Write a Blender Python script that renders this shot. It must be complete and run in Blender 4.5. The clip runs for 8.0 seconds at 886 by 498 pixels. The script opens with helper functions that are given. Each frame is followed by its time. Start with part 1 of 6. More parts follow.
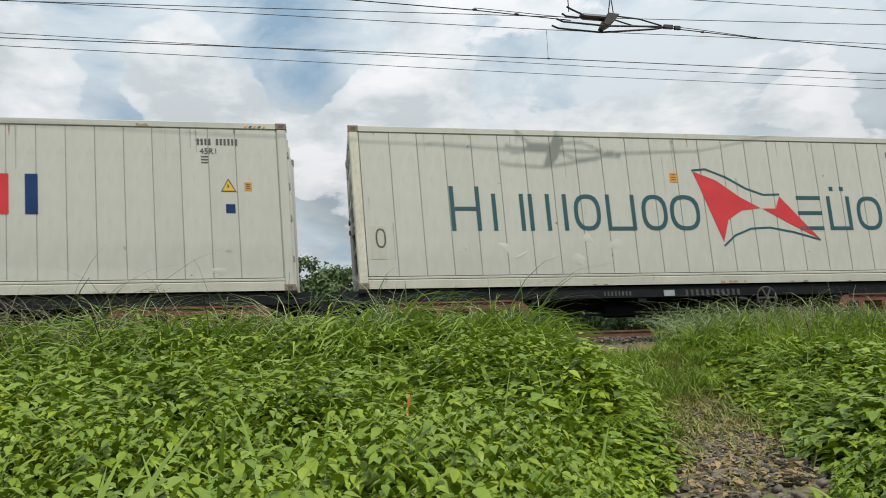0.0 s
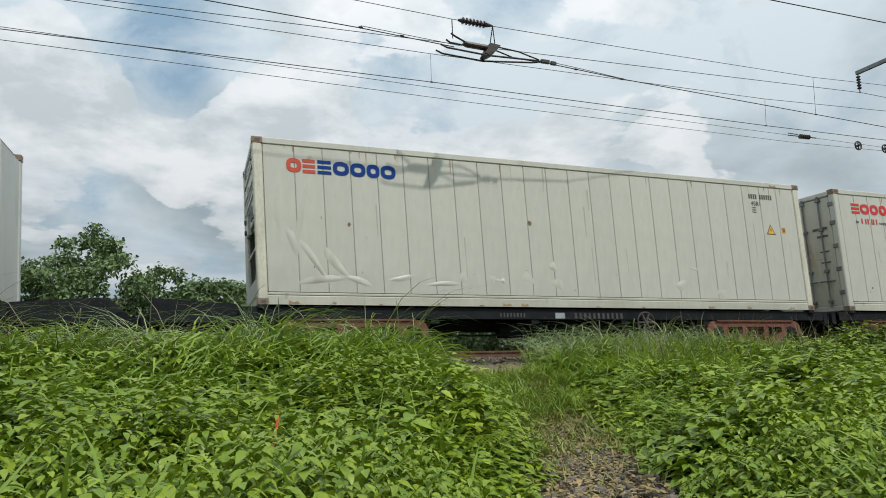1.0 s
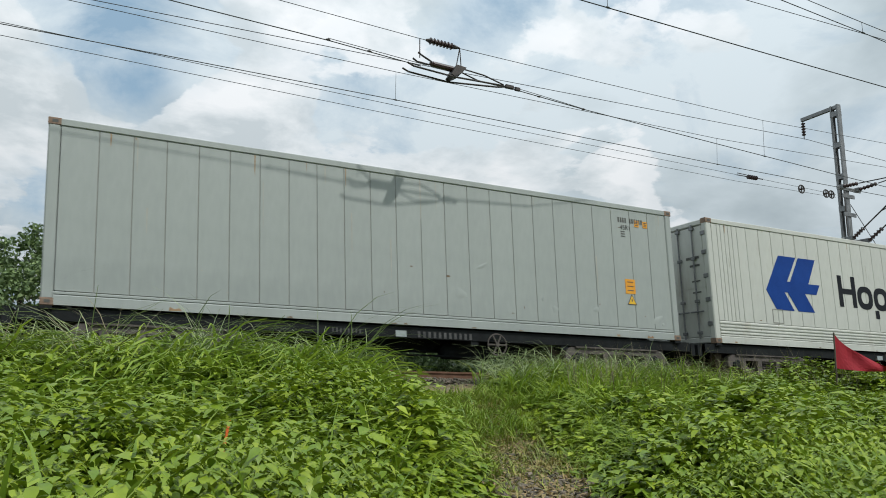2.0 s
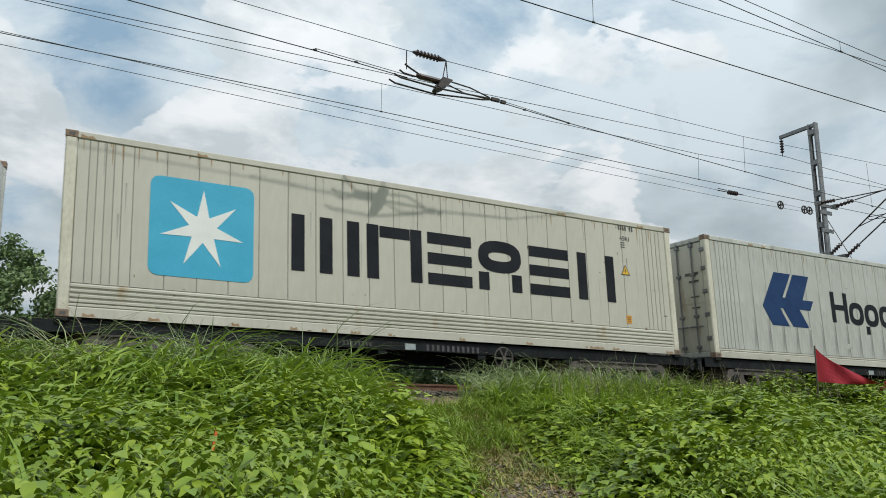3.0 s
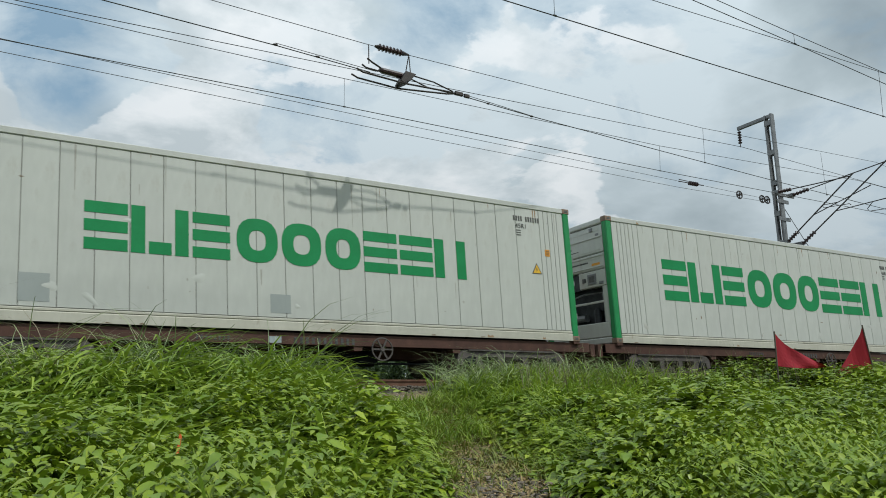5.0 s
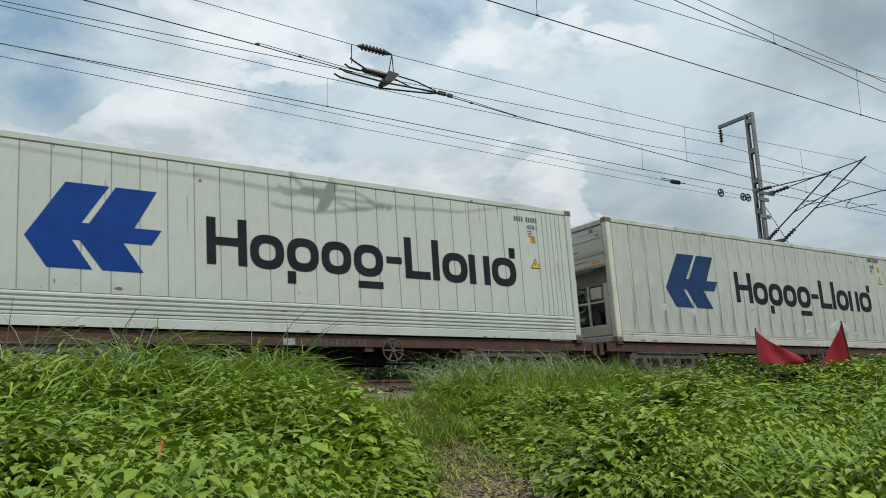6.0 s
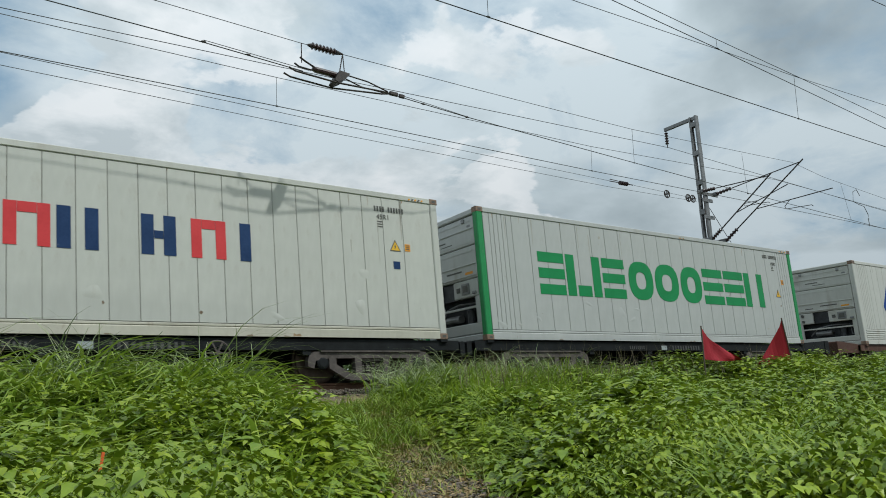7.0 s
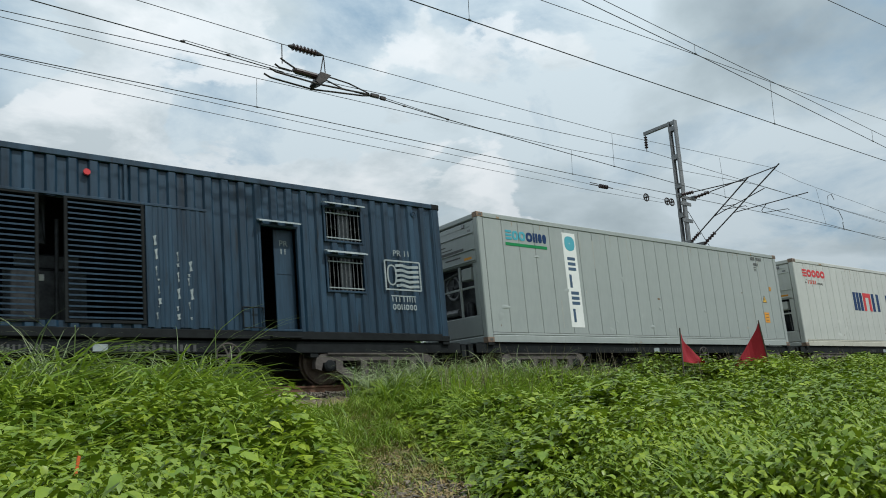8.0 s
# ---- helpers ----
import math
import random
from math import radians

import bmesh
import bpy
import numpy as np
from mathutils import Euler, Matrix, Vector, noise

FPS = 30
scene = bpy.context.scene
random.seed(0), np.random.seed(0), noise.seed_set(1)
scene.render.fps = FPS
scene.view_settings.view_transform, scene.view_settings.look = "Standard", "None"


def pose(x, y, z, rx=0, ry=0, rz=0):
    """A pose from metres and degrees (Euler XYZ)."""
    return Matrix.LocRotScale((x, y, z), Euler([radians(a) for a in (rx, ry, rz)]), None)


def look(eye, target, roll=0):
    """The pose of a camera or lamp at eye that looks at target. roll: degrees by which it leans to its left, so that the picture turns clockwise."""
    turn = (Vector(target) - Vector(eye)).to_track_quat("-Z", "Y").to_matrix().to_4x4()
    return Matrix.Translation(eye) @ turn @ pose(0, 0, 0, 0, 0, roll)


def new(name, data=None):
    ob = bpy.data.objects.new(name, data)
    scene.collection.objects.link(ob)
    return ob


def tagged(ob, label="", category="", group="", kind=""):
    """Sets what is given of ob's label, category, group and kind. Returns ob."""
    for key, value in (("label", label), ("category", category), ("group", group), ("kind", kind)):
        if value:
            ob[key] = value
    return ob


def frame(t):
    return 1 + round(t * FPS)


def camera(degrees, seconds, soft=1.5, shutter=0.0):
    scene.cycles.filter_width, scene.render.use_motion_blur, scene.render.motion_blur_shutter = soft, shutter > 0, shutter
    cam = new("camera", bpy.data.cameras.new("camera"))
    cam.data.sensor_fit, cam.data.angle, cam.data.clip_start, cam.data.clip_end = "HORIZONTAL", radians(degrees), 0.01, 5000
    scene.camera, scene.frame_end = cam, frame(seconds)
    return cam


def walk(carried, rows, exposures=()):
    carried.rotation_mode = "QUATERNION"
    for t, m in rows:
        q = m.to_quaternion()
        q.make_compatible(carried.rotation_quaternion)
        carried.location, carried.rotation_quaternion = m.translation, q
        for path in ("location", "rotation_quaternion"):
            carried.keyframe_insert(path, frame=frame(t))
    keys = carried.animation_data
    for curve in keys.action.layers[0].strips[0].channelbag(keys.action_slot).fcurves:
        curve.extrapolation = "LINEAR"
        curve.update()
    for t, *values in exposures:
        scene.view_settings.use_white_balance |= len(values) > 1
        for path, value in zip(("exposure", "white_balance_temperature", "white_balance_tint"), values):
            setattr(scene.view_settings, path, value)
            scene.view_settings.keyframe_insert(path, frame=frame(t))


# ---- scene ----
cam = camera(65.5, 8.0, soft=0.95, shutter=0.64)
scene.cycles.rolling_shutter_type, scene.cycles.rolling_shutter_duration = "TOP", 0.03   # the phone reads its rows one after another
PATH = [
    (0, (0.149, -0.121, 0.057), (1.878, 9.624, 1.482), -1.82),
    (0.5, (0.139, -0.115, 0.070), (2.849, 9.386, 1.613), -2.25),
    (1, (0.147, -0.107, 0.065), (3.584, 9.139, 1.704), -1.16),
    (1.5, (0.130, -0.063, 0.045), (3.942, 9.002, 1.857), 0.25),
    (3, (0.052, 0.039, -0.034), (4.324, 8.818, 2.130), 1.13),
    (3.5, (0.057, 0.052, -0.027), (4.334, 8.808, 2.216), 0.72),
    (4, (0.054, 0.043, -0.039), (4.616, 8.661, 2.175), 1.02),
    (5.5, (0.069, 0.064, -0.028), (4.817, 8.620, 2.036), -1.07),
    (6, (0.071, 0.052, -0.020), (4.979, 8.513, 2.056), -1.23),
    (6.5, (0.081, 0.066, -0.014), (5.325, 8.331, 2.032), -2.24),
    (7, (0.085, 0.087, -0.016), (5.581, 8.180, 2.059), -2.39),
    (7.5, (0.088, 0.090, -0.016), (5.828, 8.011, 2.062), -2.58),
    (8, (0.086, 0.080, -0.017), (5.802, 8.013, 2.078), -2.55),
]
walk(cam, [(t, look(eye, target, roll)) for t, eye, target, roll in PATH],
     exposures=[(0.0, -0.13, 6360, 10), (1.0, -0.18, 6250, 8), (1.5, -0.13, 6250, 8), (3.0, -0.18, 6250, 8), (3.5, -0.20, 6200, 8), (4.0, -0.36, 6150, 7), (5.5, -0.27, 6150, 6), (7.0, -0.32, 6130, 6), (8.0, -0.24, 6100, 6)])

SPEED = 26.99          # train, metres a second towards +x
FACE_Y, FLOOR_Z = 11.605, 1.080   # near side and underside of the containers
RAIL_Z, TRACK_Y = 0.285, 12.82

# ---- sky and sun ----
SUN_WAY = Vector((-0.25, 0.57, -0.78)).normalized()   # the way the light goes
sky = bpy.data.worlds.new("sky")
scene.world = sky
sky.use_nodes = True


def node(tree, kind, **values):
    n = tree.nodes.new(kind)
    for key, value in values.items():
        if key.startswith("_"):
            n.inputs[int(key[1:])].default_value = value
    return n


def build_sky():
    tr = sky.node_tree
    ln = tr.links.new
    tr.nodes.clear()
    out = tr.nodes.new("ShaderNodeOutputWorld")
    bg = node(tr, "ShaderNodeBackground", _1=1.0)
    ln(bg.outputs[0], out.inputs[0])
    nish = tr.nodes.new("ShaderNodeTexSky")
    nish.sky_type, nish.sun_disc = "NISHITA", False
    nish.sun_elevation = math.asin(-SUN_WAY.z)
    nish.sun_rotation = math.atan2(-SUN_WAY.x, -SUN_WAY.y)
    blue = tr.nodes.new("ShaderNodeVectorMath")
    blue.operation = "SCALE"
    blue.inputs["Scale"].default_value = 0.10
    ln(nish.outputs[0], blue.inputs[0])
    coord = tr.nodes.new("ShaderNodeTexCoord")
    sep = tr.nodes.new("ShaderNodeSeparateXYZ")
    ln(coord.outputs["Generated"], sep.inputs[0])
    up = tr.nodes.new("ShaderNodeMath")
    up.operation = "ADD"
    up.inputs[1].default_value = 0.28
    ln(sep.outputs["Z"], up.inputs[0])
    upc = tr.nodes.new("ShaderNodeMath")
    upc.operation = "MAXIMUM"
    upc.inputs[1].default_value = 0.12
    ln(up.outputs[0], upc.inputs[0])
    flat = tr.nodes.new("ShaderNodeVectorMath")
    flat.operation = "DIVIDE"
    comb = tr.nodes.new("ShaderNodeCombineXYZ")
    for i in range(3):
        ln(upc.outputs[0], comb.inputs[i])
    ln(coord.outputs["Generated"], flat.inputs[0])
    ln(comb.outputs[0], flat.inputs[1])

    def fbm(scale, detail, rough, shift, distort=0.0):
        mp = tr.nodes.new("ShaderNodeMapping")
        mp.inputs["Location"].default_value = shift
        ln(flat.outputs[0], mp.inputs["Vector"])
        nz = tr.nodes.new("ShaderNodeTexNoise")
        nz.inputs["Scale"].default_value = scale
        nz.inputs["Detail"].default_value = detail
        nz.inputs["Roughness"].default_value = rough
        nz.inputs["Distortion"].default_value = distort
        ln(mp.outputs[0], nz.inputs["Vector"])
        return nz.outputs["Fac"]

    def ramp(fac, stops):
        r = tr.nodes.new("ShaderNodeValToRGB")
        el = r.color_ramp.elements
        while len(el) < len(stops):
            el.new(0.5)
        for e, (p, c) in zip(el, stops):
            e.position, e.color = p, (*c, 1)
        ln(fac, r.inputs[0])
        return r.outputs[0]

    def blend(fac, lo, hi):
        mx = tr.nodes.new("ShaderNodeMix")
        mx.data_type = "RGBA"
        for sock, value in (("Factor", fac), ("A", lo), ("B", hi)):
            if isinstance(value, (tuple, float)):
                mx.inputs[sock].default_value = value
            else:
                ln(value, mx.inputs[sock])
        return mx.outputs["Result"]

    def opening(fac, way, wide, amount):
        d = tr.nodes.new("ShaderNodeVectorMath")
        d.operation = "DOT_PRODUCT"
        d.inputs[1].default_value = Vector(way).normalized()
        ln(coord.outputs["Generated"], d.inputs[0])
        m = tr.nodes.new("ShaderNodeMapRange")
        m.inputs["From Min"].default_value, m.inputs["From Max"].default_value = math.cos(radians(wide)), 1.0
        m.inputs["To Max"].default_value = -amount
        ln(d.outputs["Value"], m.inputs["Value"])
        s = tr.nodes.new("ShaderNodeMath")
        s.operation = "ADD"
        ln(fac, s.inputs[0])
        ln(m.outputs[0], s.inputs[1])
        return s.outputs[0]

    def toward(az, el):
        a, e = radians(az), radians(el)
        return (math.sin(a) * math.cos(e), math.cos(a) * math.cos(e), math.sin(e))

    def gathered(fac, spots):
        for az, el, wide, amount in spots:
            fac = opening(fac, toward(az, el), wide, -amount)
        return fac

    def relief(scale, detail, rough, shift, distort, drop, gain):
        """How much a billow stands out against the one above it: pale tops, grey bases."""
        low = fbm(scale, detail, rough, shift, distort)
        high = fbm(scale, detail, rough, (shift[0], shift[1] - drop * 0.6, shift[2] - drop), distort)
        d = tr.nodes.new("ShaderNodeMath")
        d.operation = "SUBTRACT"
        ln(low, d.inputs[0])
        ln(high, d.inputs[1])
        m = tr.nodes.new("ShaderNodeMath")
        m.operation = "MULTIPLY_ADD"
        m.inputs[1].default_value, m.inputs[2].default_value = gain, 0.5
        ln(d.outputs[0], m.inputs[0])
        return m.outputs[0]

    # azimuth and height in degrees, width, and how far the cloud gathers (+) or parts (-)
    GAPS = [(-4, 25.5, 7, -0.19), (-1, 21, 3.5, -0.12), (-20, 31, 11, -0.16), (-16.5, 19, 3.5, -0.16), (27, 33, 7, -0.16), (-2, 31, 6, -0.10)]
    HEAPS = [(-5.5, 19, 4.5, 0.22), (-23, 20, 9, 0.16), (-10.5, 21, 6, 0.30), (5, 17, 9, 0.18), (13, 24, 9, 0.16), (9, 30, 6, 0.12), (42, 27, 8, 0.12), (40, 17, 4, 0.14), (-36, 22, 14, 0.12), (30, 17, 10, 0.08), (66, 29, 8, 0.10)]
    hazy = blend(0.55, blue.outputs[0], (0.47, 0.66, 0.79, 1))
    veil = ramp(gathered(fbm(2.6, 10, 0.6, SKY_SHIFT, 0.4), GAPS), [(0.28, (0, 0, 0)), (0.40, (0.6,) * 3), (0.52, (1, 1, 1))])
    grey = ramp(gathered(fbm(1.7, 7, 0.5, (3.3, 1.2, 0.4), 0.2), [(62, 22, 11, -0.13), (84, 20, 30, -0.03), (66, 11, 13, 0.16), (48, 14, 11, 0.10), (50, 21, 9, -0.10), (30, 24, 10, 0.06), (10, 22, 26, 0.10), (36, 21, 7, -0.06)]), [(0.32, (0.33, 0.39, 0.43)), (0.46, (0.55, 0.62, 0.65)), (0.58, (0.765, 0.835, 0.87))])
    heap = ramp(gathered(gathered(fbm(2.9, 12, 0.55, HEAP_SHIFT, 0.15), HEAPS), GAPS + [(66, 20, 18, -0.22), (-17, 24, 4, -0.05), (34, 22, 7, -0.05)]), [(0.53, (0, 0, 0)), (0.56, (0.7,) * 3), (0.68, (1, 1, 1))])
    lit = ramp(relief(3.4, 9, 0.56, (1.1, 4.2, 0.0), 0.2, 0.10, 1.9), [(0.24, (0.66, 0.71, 0.73)), (0.46, (0.85, 0.88, 0.89)), (0.66, (1.0, 1.0, 1.0))])
    clouds = blend(heap, blend(veil, hazy, grey), lit)
    rise = tr.nodes.new("ShaderNodeMapRange")        # an overcast sky is brightest overhead
    rise.inputs["To Min"].default_value, rise.inputs["To Max"].default_value = 0.68, 1.55
    ln(sep.outputs["Z"], rise.inputs["Value"])
    bright = tr.nodes.new("ShaderNodeVectorMath")
    bright.operation = "SCALE"
    ln(clouds, bright.inputs[0])
    ln(rise.outputs[0], bright.inputs["Scale"])
    ln(bright.outputs[0], bg.inputs[0])


SKY_SHIFT = (0.35, 0.2, 0.0)
HEAP_SHIFT = (0.8, 2.6, 0.0)
build_sky()
sun = new("sun", bpy.data.lights.new("sun", "SUN"))
sun.matrix_world = look((0, 0, 0), SUN_WAY)
sun.data.energy, sun.data.angle, sun.data.color = 2.75, radians(1.3), (1.0, 0.96, 0.88)

# ---- materials ----


def material(name, a, b, rough=0.6, metal=0.0, scale=3.0, fine=40.0, bump=0.1, spot=None, spot_at=0.62, island=0.0, rand=0.0, stretch=(1, 1, 1), thin=0.0):
    """Two colours mixed by a broad and a fine grain, with stains, bump and a random shift by piece."""
    m = bpy.data.materials.new(name)
    m.use_nodes = True
    tr = m.node_tree
    ln = tr.links.new
    bs = tr.nodes["Principled BSDF"]
    bs.inputs["Roughness"].default_value = rough
    bs.inputs["Metallic"].default_value = metal
    co = tr.nodes.new("ShaderNodeTexCoord")
    mp = tr.nodes.new("ShaderNodeMapping")
    mp.inputs["Scale"].default_value = stretch
    ln(co.outputs["Object"], mp.inputs[0])
    broad = tr.nodes.new("ShaderNodeTexNoise")
    broad.inputs["Scale"].default_value = scale
    broad.inputs["Detail"].default_value = 5
    grain = tr.nodes.new("ShaderNodeTexNoise")
    grain.inputs["Scale"].default_value = fine
    grain.inputs["Detail"].default_value = 4
    for n in (broad, grain):
        ln(mp.outputs[0], n.inputs["Vector"])
    add = tr.nodes.new("ShaderNodeMath")
    add.operation = "MULTIPLY_ADD"
    add.inputs[1].default_value = 0.45
    ln(grain.outputs["Fac"], add.inputs[0])
    ln(broad.outputs["Fac"], add.inputs[2])
    rmp = tr.nodes.new("ShaderNodeMapRange")
    rmp.inputs["From Min"].default_value, rmp.inputs["From Max"].default_value = 0.5, 0.95
    ln(add.outputs[0], rmp.inputs["Value"])
    mix = tr.nodes.new("ShaderNodeMix")
    mix.data_type = "RGBA"
    mix.inputs["A"].default_value, mix.inputs["B"].default_value = (*a, 1), (*b, 1)
    ln(rmp.outputs[0], mix.inputs["Factor"])
    col = mix.outputs["Result"]
    if spot:
        st = tr.nodes.new("ShaderNodeTexNoise")
        st.inputs["Scale"].default_value = scale * 2.3
        st.inputs["Detail"].default_value = 9
        st.inputs["Roughness"].default_value = 0.65
        ln(mp.outputs[0], st.inputs["Vector"])
        sr = tr.nodes.new("ShaderNodeMapRange")
        sr.inputs["From Min"].default_value, sr.inputs["From Max"].default_value = spot_at, spot_at + 0.12
        ln(st.outputs["Fac"], sr.inputs["Value"])
        m2 = tr.nodes.new("ShaderNodeMix")
        m2.data_type = "RGBA"
        m2.inputs["B"].default_value = (*spot, 1)
        ln(col, m2.inputs["A"])
        ln(sr.outputs[0], m2.inputs["Factor"])
        col = m2.outputs["Result"]
    for amount, kind, sock in ((island, "ShaderNodeNewGeometry", "Random Per Island"), (rand, "ShaderNodeObjectInfo", "Random")):
        if amount:
            src = tr.nodes.new(kind)
            r = tr.nodes.new("ShaderNodeMapRange")
            r.inputs["To Min"].default_value, r.inputs["To Max"].default_value = 1 - amount, 1 + amount
            ln(src.outputs[sock], r.inputs["Value"])
            hs = tr.nodes.new("ShaderNodeHueSaturation")
            ln(r.outputs[0], hs.inputs["Value"])
            if island:
                h = tr.nodes.new("ShaderNodeMapRange")
                h.inputs["To Min"].default_value, h.inputs["To Max"].default_value = 0.515, 0.485
                ln(src.outputs[sock], h.inputs["Value"])
                ln(h.outputs[0], hs.inputs["Hue"])
            ln(col, hs.inputs["Color"])
            col = hs.outputs[0]
    ln(col, bs.inputs["Base Color"])
    if bump:
        bp = tr.nodes.new("ShaderNodeBump")
        bp.inputs["Strength"].default_value = bump
        bp.inputs["Distance"].default_value = 0.02
        ln(add.outputs[0], bp.inputs["Height"])
        ln(bp.outputs[0], bs.inputs["Normal"])
    if thin:
        tl = tr.nodes.new("ShaderNodeBsdfTranslucent")
        ln(col, tl.inputs["Color"])
        mx = tr.nodes.new("ShaderNodeMixShader")
        mx.inputs[0].default_value = thin
        ln(bs.outputs[0], mx.inputs[1])
        ln(tl.outputs[0], mx.inputs[2])
        ln(mx.outputs[0], tr.nodes["Material Output"].inputs["Surface"])
    return m


WHITE = material("reefer_white_paint", (0.475, 0.485, 0.445), (0.575, 0.585, 0.54), 0.45, 0, 0.7, 9, 0.03, (0.45, 0.44, 0.39), 0.56, rand=0.025, stretch=(1, 1, 0.35))
CREAM = material("aged_cream_paint", (0.47, 0.45, 0.375), (0.57, 0.55, 0.47), 0.5, 0, 0.8, 10, 0.04, (0.40, 0.31, 0.20), 0.60, rand=0.03, stretch=(1, 1, 0.3))
PALE = material("pale_grey_paint", (0.30, 0.328, 0.314), (0.37, 0.398, 0.382), 0.5, 0, 0.8, 10, 0.03, (0.45, 0.44, 0.38), 0.66, rand=0.02, stretch=(1, 1, 0.35))
GRIMY = material("streaked_white_paint", (0.38, 0.385, 0.34), (0.56, 0.565, 0.52), 0.5, 0, 1.0, 8, 0.04, (0.26, 0.255, 0.235), 0.55, rand=0.03, stretch=(1.6, 1, 0.22))
IVORY = material("ivory_white_paint", (0.49, 0.478, 0.42), (0.595, 0.582, 0.518), 0.45, 0, 0.7, 9, 0.03, (0.45, 0.42, 0.35), 0.57, rand=0.025, stretch=(1, 1, 0.35))
COOL = material("cool_white_paint", (0.40, 0.418, 0.405), (0.48, 0.498, 0.485), 0.45, 0, 0.7, 9, 0.03, (0.37, 0.37, 0.34), 0.58, rand=0.02, stretch=(1, 1, 0.35))
RAILPAINT = material("aged_rail_paint", (0.44, 0.425, 0.35), (0.55, 0.535, 0.45), 0.5, 0, 1.5, 14, 0.05, (0.30, 0.24, 0.17), 0.63, stretch=(1, 1, 0.5))
POST = material("worn_frame_paint", (0.50, 0.46, 0.36), (0.72, 0.69, 0.58), 0.55, 0, 2.5, 20, 0.08, (0.22, 0.11, 0.05), 0.60, stretch=(1, 1, 0.5))
RUSTY = material("rusted_casting", (0.16, 0.10, 0.07), (0.30, 0.22, 0.16), 0.75, 0.2, 6, 40, 0.2, (0.07, 0.04, 0.03))
GREEN = material("green_frame_paint", (0.012, 0.20, 0.055), (0.02, 0.27, 0.08), 0.45, 0, 2, 20, 0.05, (0.30, 0.38, 0.30), 0.66)
SEAM = material("seam_sealant", (0.21, 0.21, 0.19), (0.30, 0.295, 0.27), 0.8, 0, 5, 40, 0.05)
NAVY = material("navy_marking", (0.004, 0.036, 0.205), (0.008, 0.052, 0.265), 0.45, 0, 2, 30, 0.02, (0.10, 0.15, 0.32), 0.68)
FADED = material("faded_navy_marking", (0.010, 0.034, 0.105), (0.02, 0.052, 0.145), 0.55, 0, 2, 30, 0.02, (0.13, 0.16, 0.22), 0.64)
BLACK = material("black_marking", (0.007, 0.009, 0.013), (0.018, 0.02, 0.025), 0.7, 0, 2, 30, 0.02, (0.07, 0.07, 0.075), 0.68)
TEAL = material("dark_teal_marking", (0.012, 0.07, 0.085), (0.025, 0.095, 0.11), 0.5, 0, 2, 30, 0.02)
SLATE = material("faded_slate_blue_marking", (0.035, 0.075, 0.14), (0.06, 0.11, 0.18), 0.55, 0, 2, 30, 0.02, (0.3, 0.32, 0.33), 0.64)
RED = material("red_marking", (0.55, 0.025, 0.03), (0.65, 0.04, 0.045), 0.5, 0, 2, 30, 0.02)
BRICK = material("faded_red_marking", (0.50, 0.055, 0.03), (0.60, 0.08, 0.045), 0.55, 0, 2, 30, 0.02, (0.55, 0.30, 0.22), 0.66)
LEAFGREEN = material("green_marking", (0.0, 0.20, 0.05), (0.005, 0.25, 0.07), 0.45, 0, 2, 30, 0.02, (0.05, 0.28, 0.12), 0.68)
AZURE = material("sky_blue_marking", (0.05, 0.36, 0.55), (0.07, 0.42, 0.62), 0.45, 0, 2, 30, 0.02, (0.25, 0.48, 0.6), 0.7)
AQUA = material("aqua_marking", (0.06, 0.34, 0.42), (0.10, 0.40, 0.48), 0.45, 0, 2, 30, 0.02)
YELLOW = material("warning_yellow", (0.70, 0.40, 0.02), (0.78, 0.48, 0.04), 0.45, 0, 5, 40, 0.02)
ORANGE = material("orange_label", (0.68, 0.28, 0.02), (0.74, 0.34, 0.03), 0.45, 0, 5, 40, 0.02)
LABEL = material("white_marking", (0.74, 0.75, 0.72), (0.82, 0.83, 0.80), 0.5, 0, 3, 30, 0.02)
WEAR = material("worn_white_marking", (0.22, 0.26, 0.27), (0.38, 0.42, 0.42), 0.6, 0, 3, 30, 0.02, (0.10, 0.16, 0.20), 0.60)
RUSTRUN = material("rust_run", (0.27, 0.165, 0.085), (0.40, 0.29, 0.18), 0.8, 0, 8, 50, 0.05)
STREAK = material("rain_streak", (0.33, 0.32, 0.275), (0.43, 0.42, 0.375), 0.6, 0, 6, 40, 0.0)
SCUFF = material("rust_scuff", (0.13, 0.085, 0.05), (0.26, 0.20, 0.14), 0.8, 0, 8, 60, 0.1)
FAINT = material("faint_painted_mark", (0.07, 0.075, 0.075), (0.13, 0.135, 0.13), 0.7, 0, 5, 40, 0.02)
STENCIL = material("worn_stencil", (0.035, 0.037, 0.037), (0.10, 0.10, 0.10), 0.8, 0, 5, 40, 0.02)
INK = material("grey_stencil", (0.06, 0.06, 0.055), (0.12, 0.12, 0.11), 0.6, 0, 5, 40, 0.02)
MACHINE = material("machinery_dark", (0.02, 0.022, 0.026), (0.06, 0.065, 0.07), 0.5, 0.4, 6, 30, 0.1)
GREYMETAL = material("galvanised_steel", (0.17, 0.175, 0.18), (0.27, 0.275, 0.275), 0.5, 0.6, 5, 40, 0.08, (0.20, 0.13, 0.08), 0.64)
UNDER_BLACK = material("black_underframe", (0.007, 0.008, 0.009), (0.017, 0.020, 0.021), 0.75, 0.0, 4, 30, 0.1, (0.04, 0.034, 0.028), 0.66)
UNDER_BROWN = material("brown_underframe", (0.055, 0.024, 0.016), (0.10, 0.045, 0.03), 0.7, 0.1, 4, 30, 0.12, (0.05, 0.03, 0.025), 0.60)
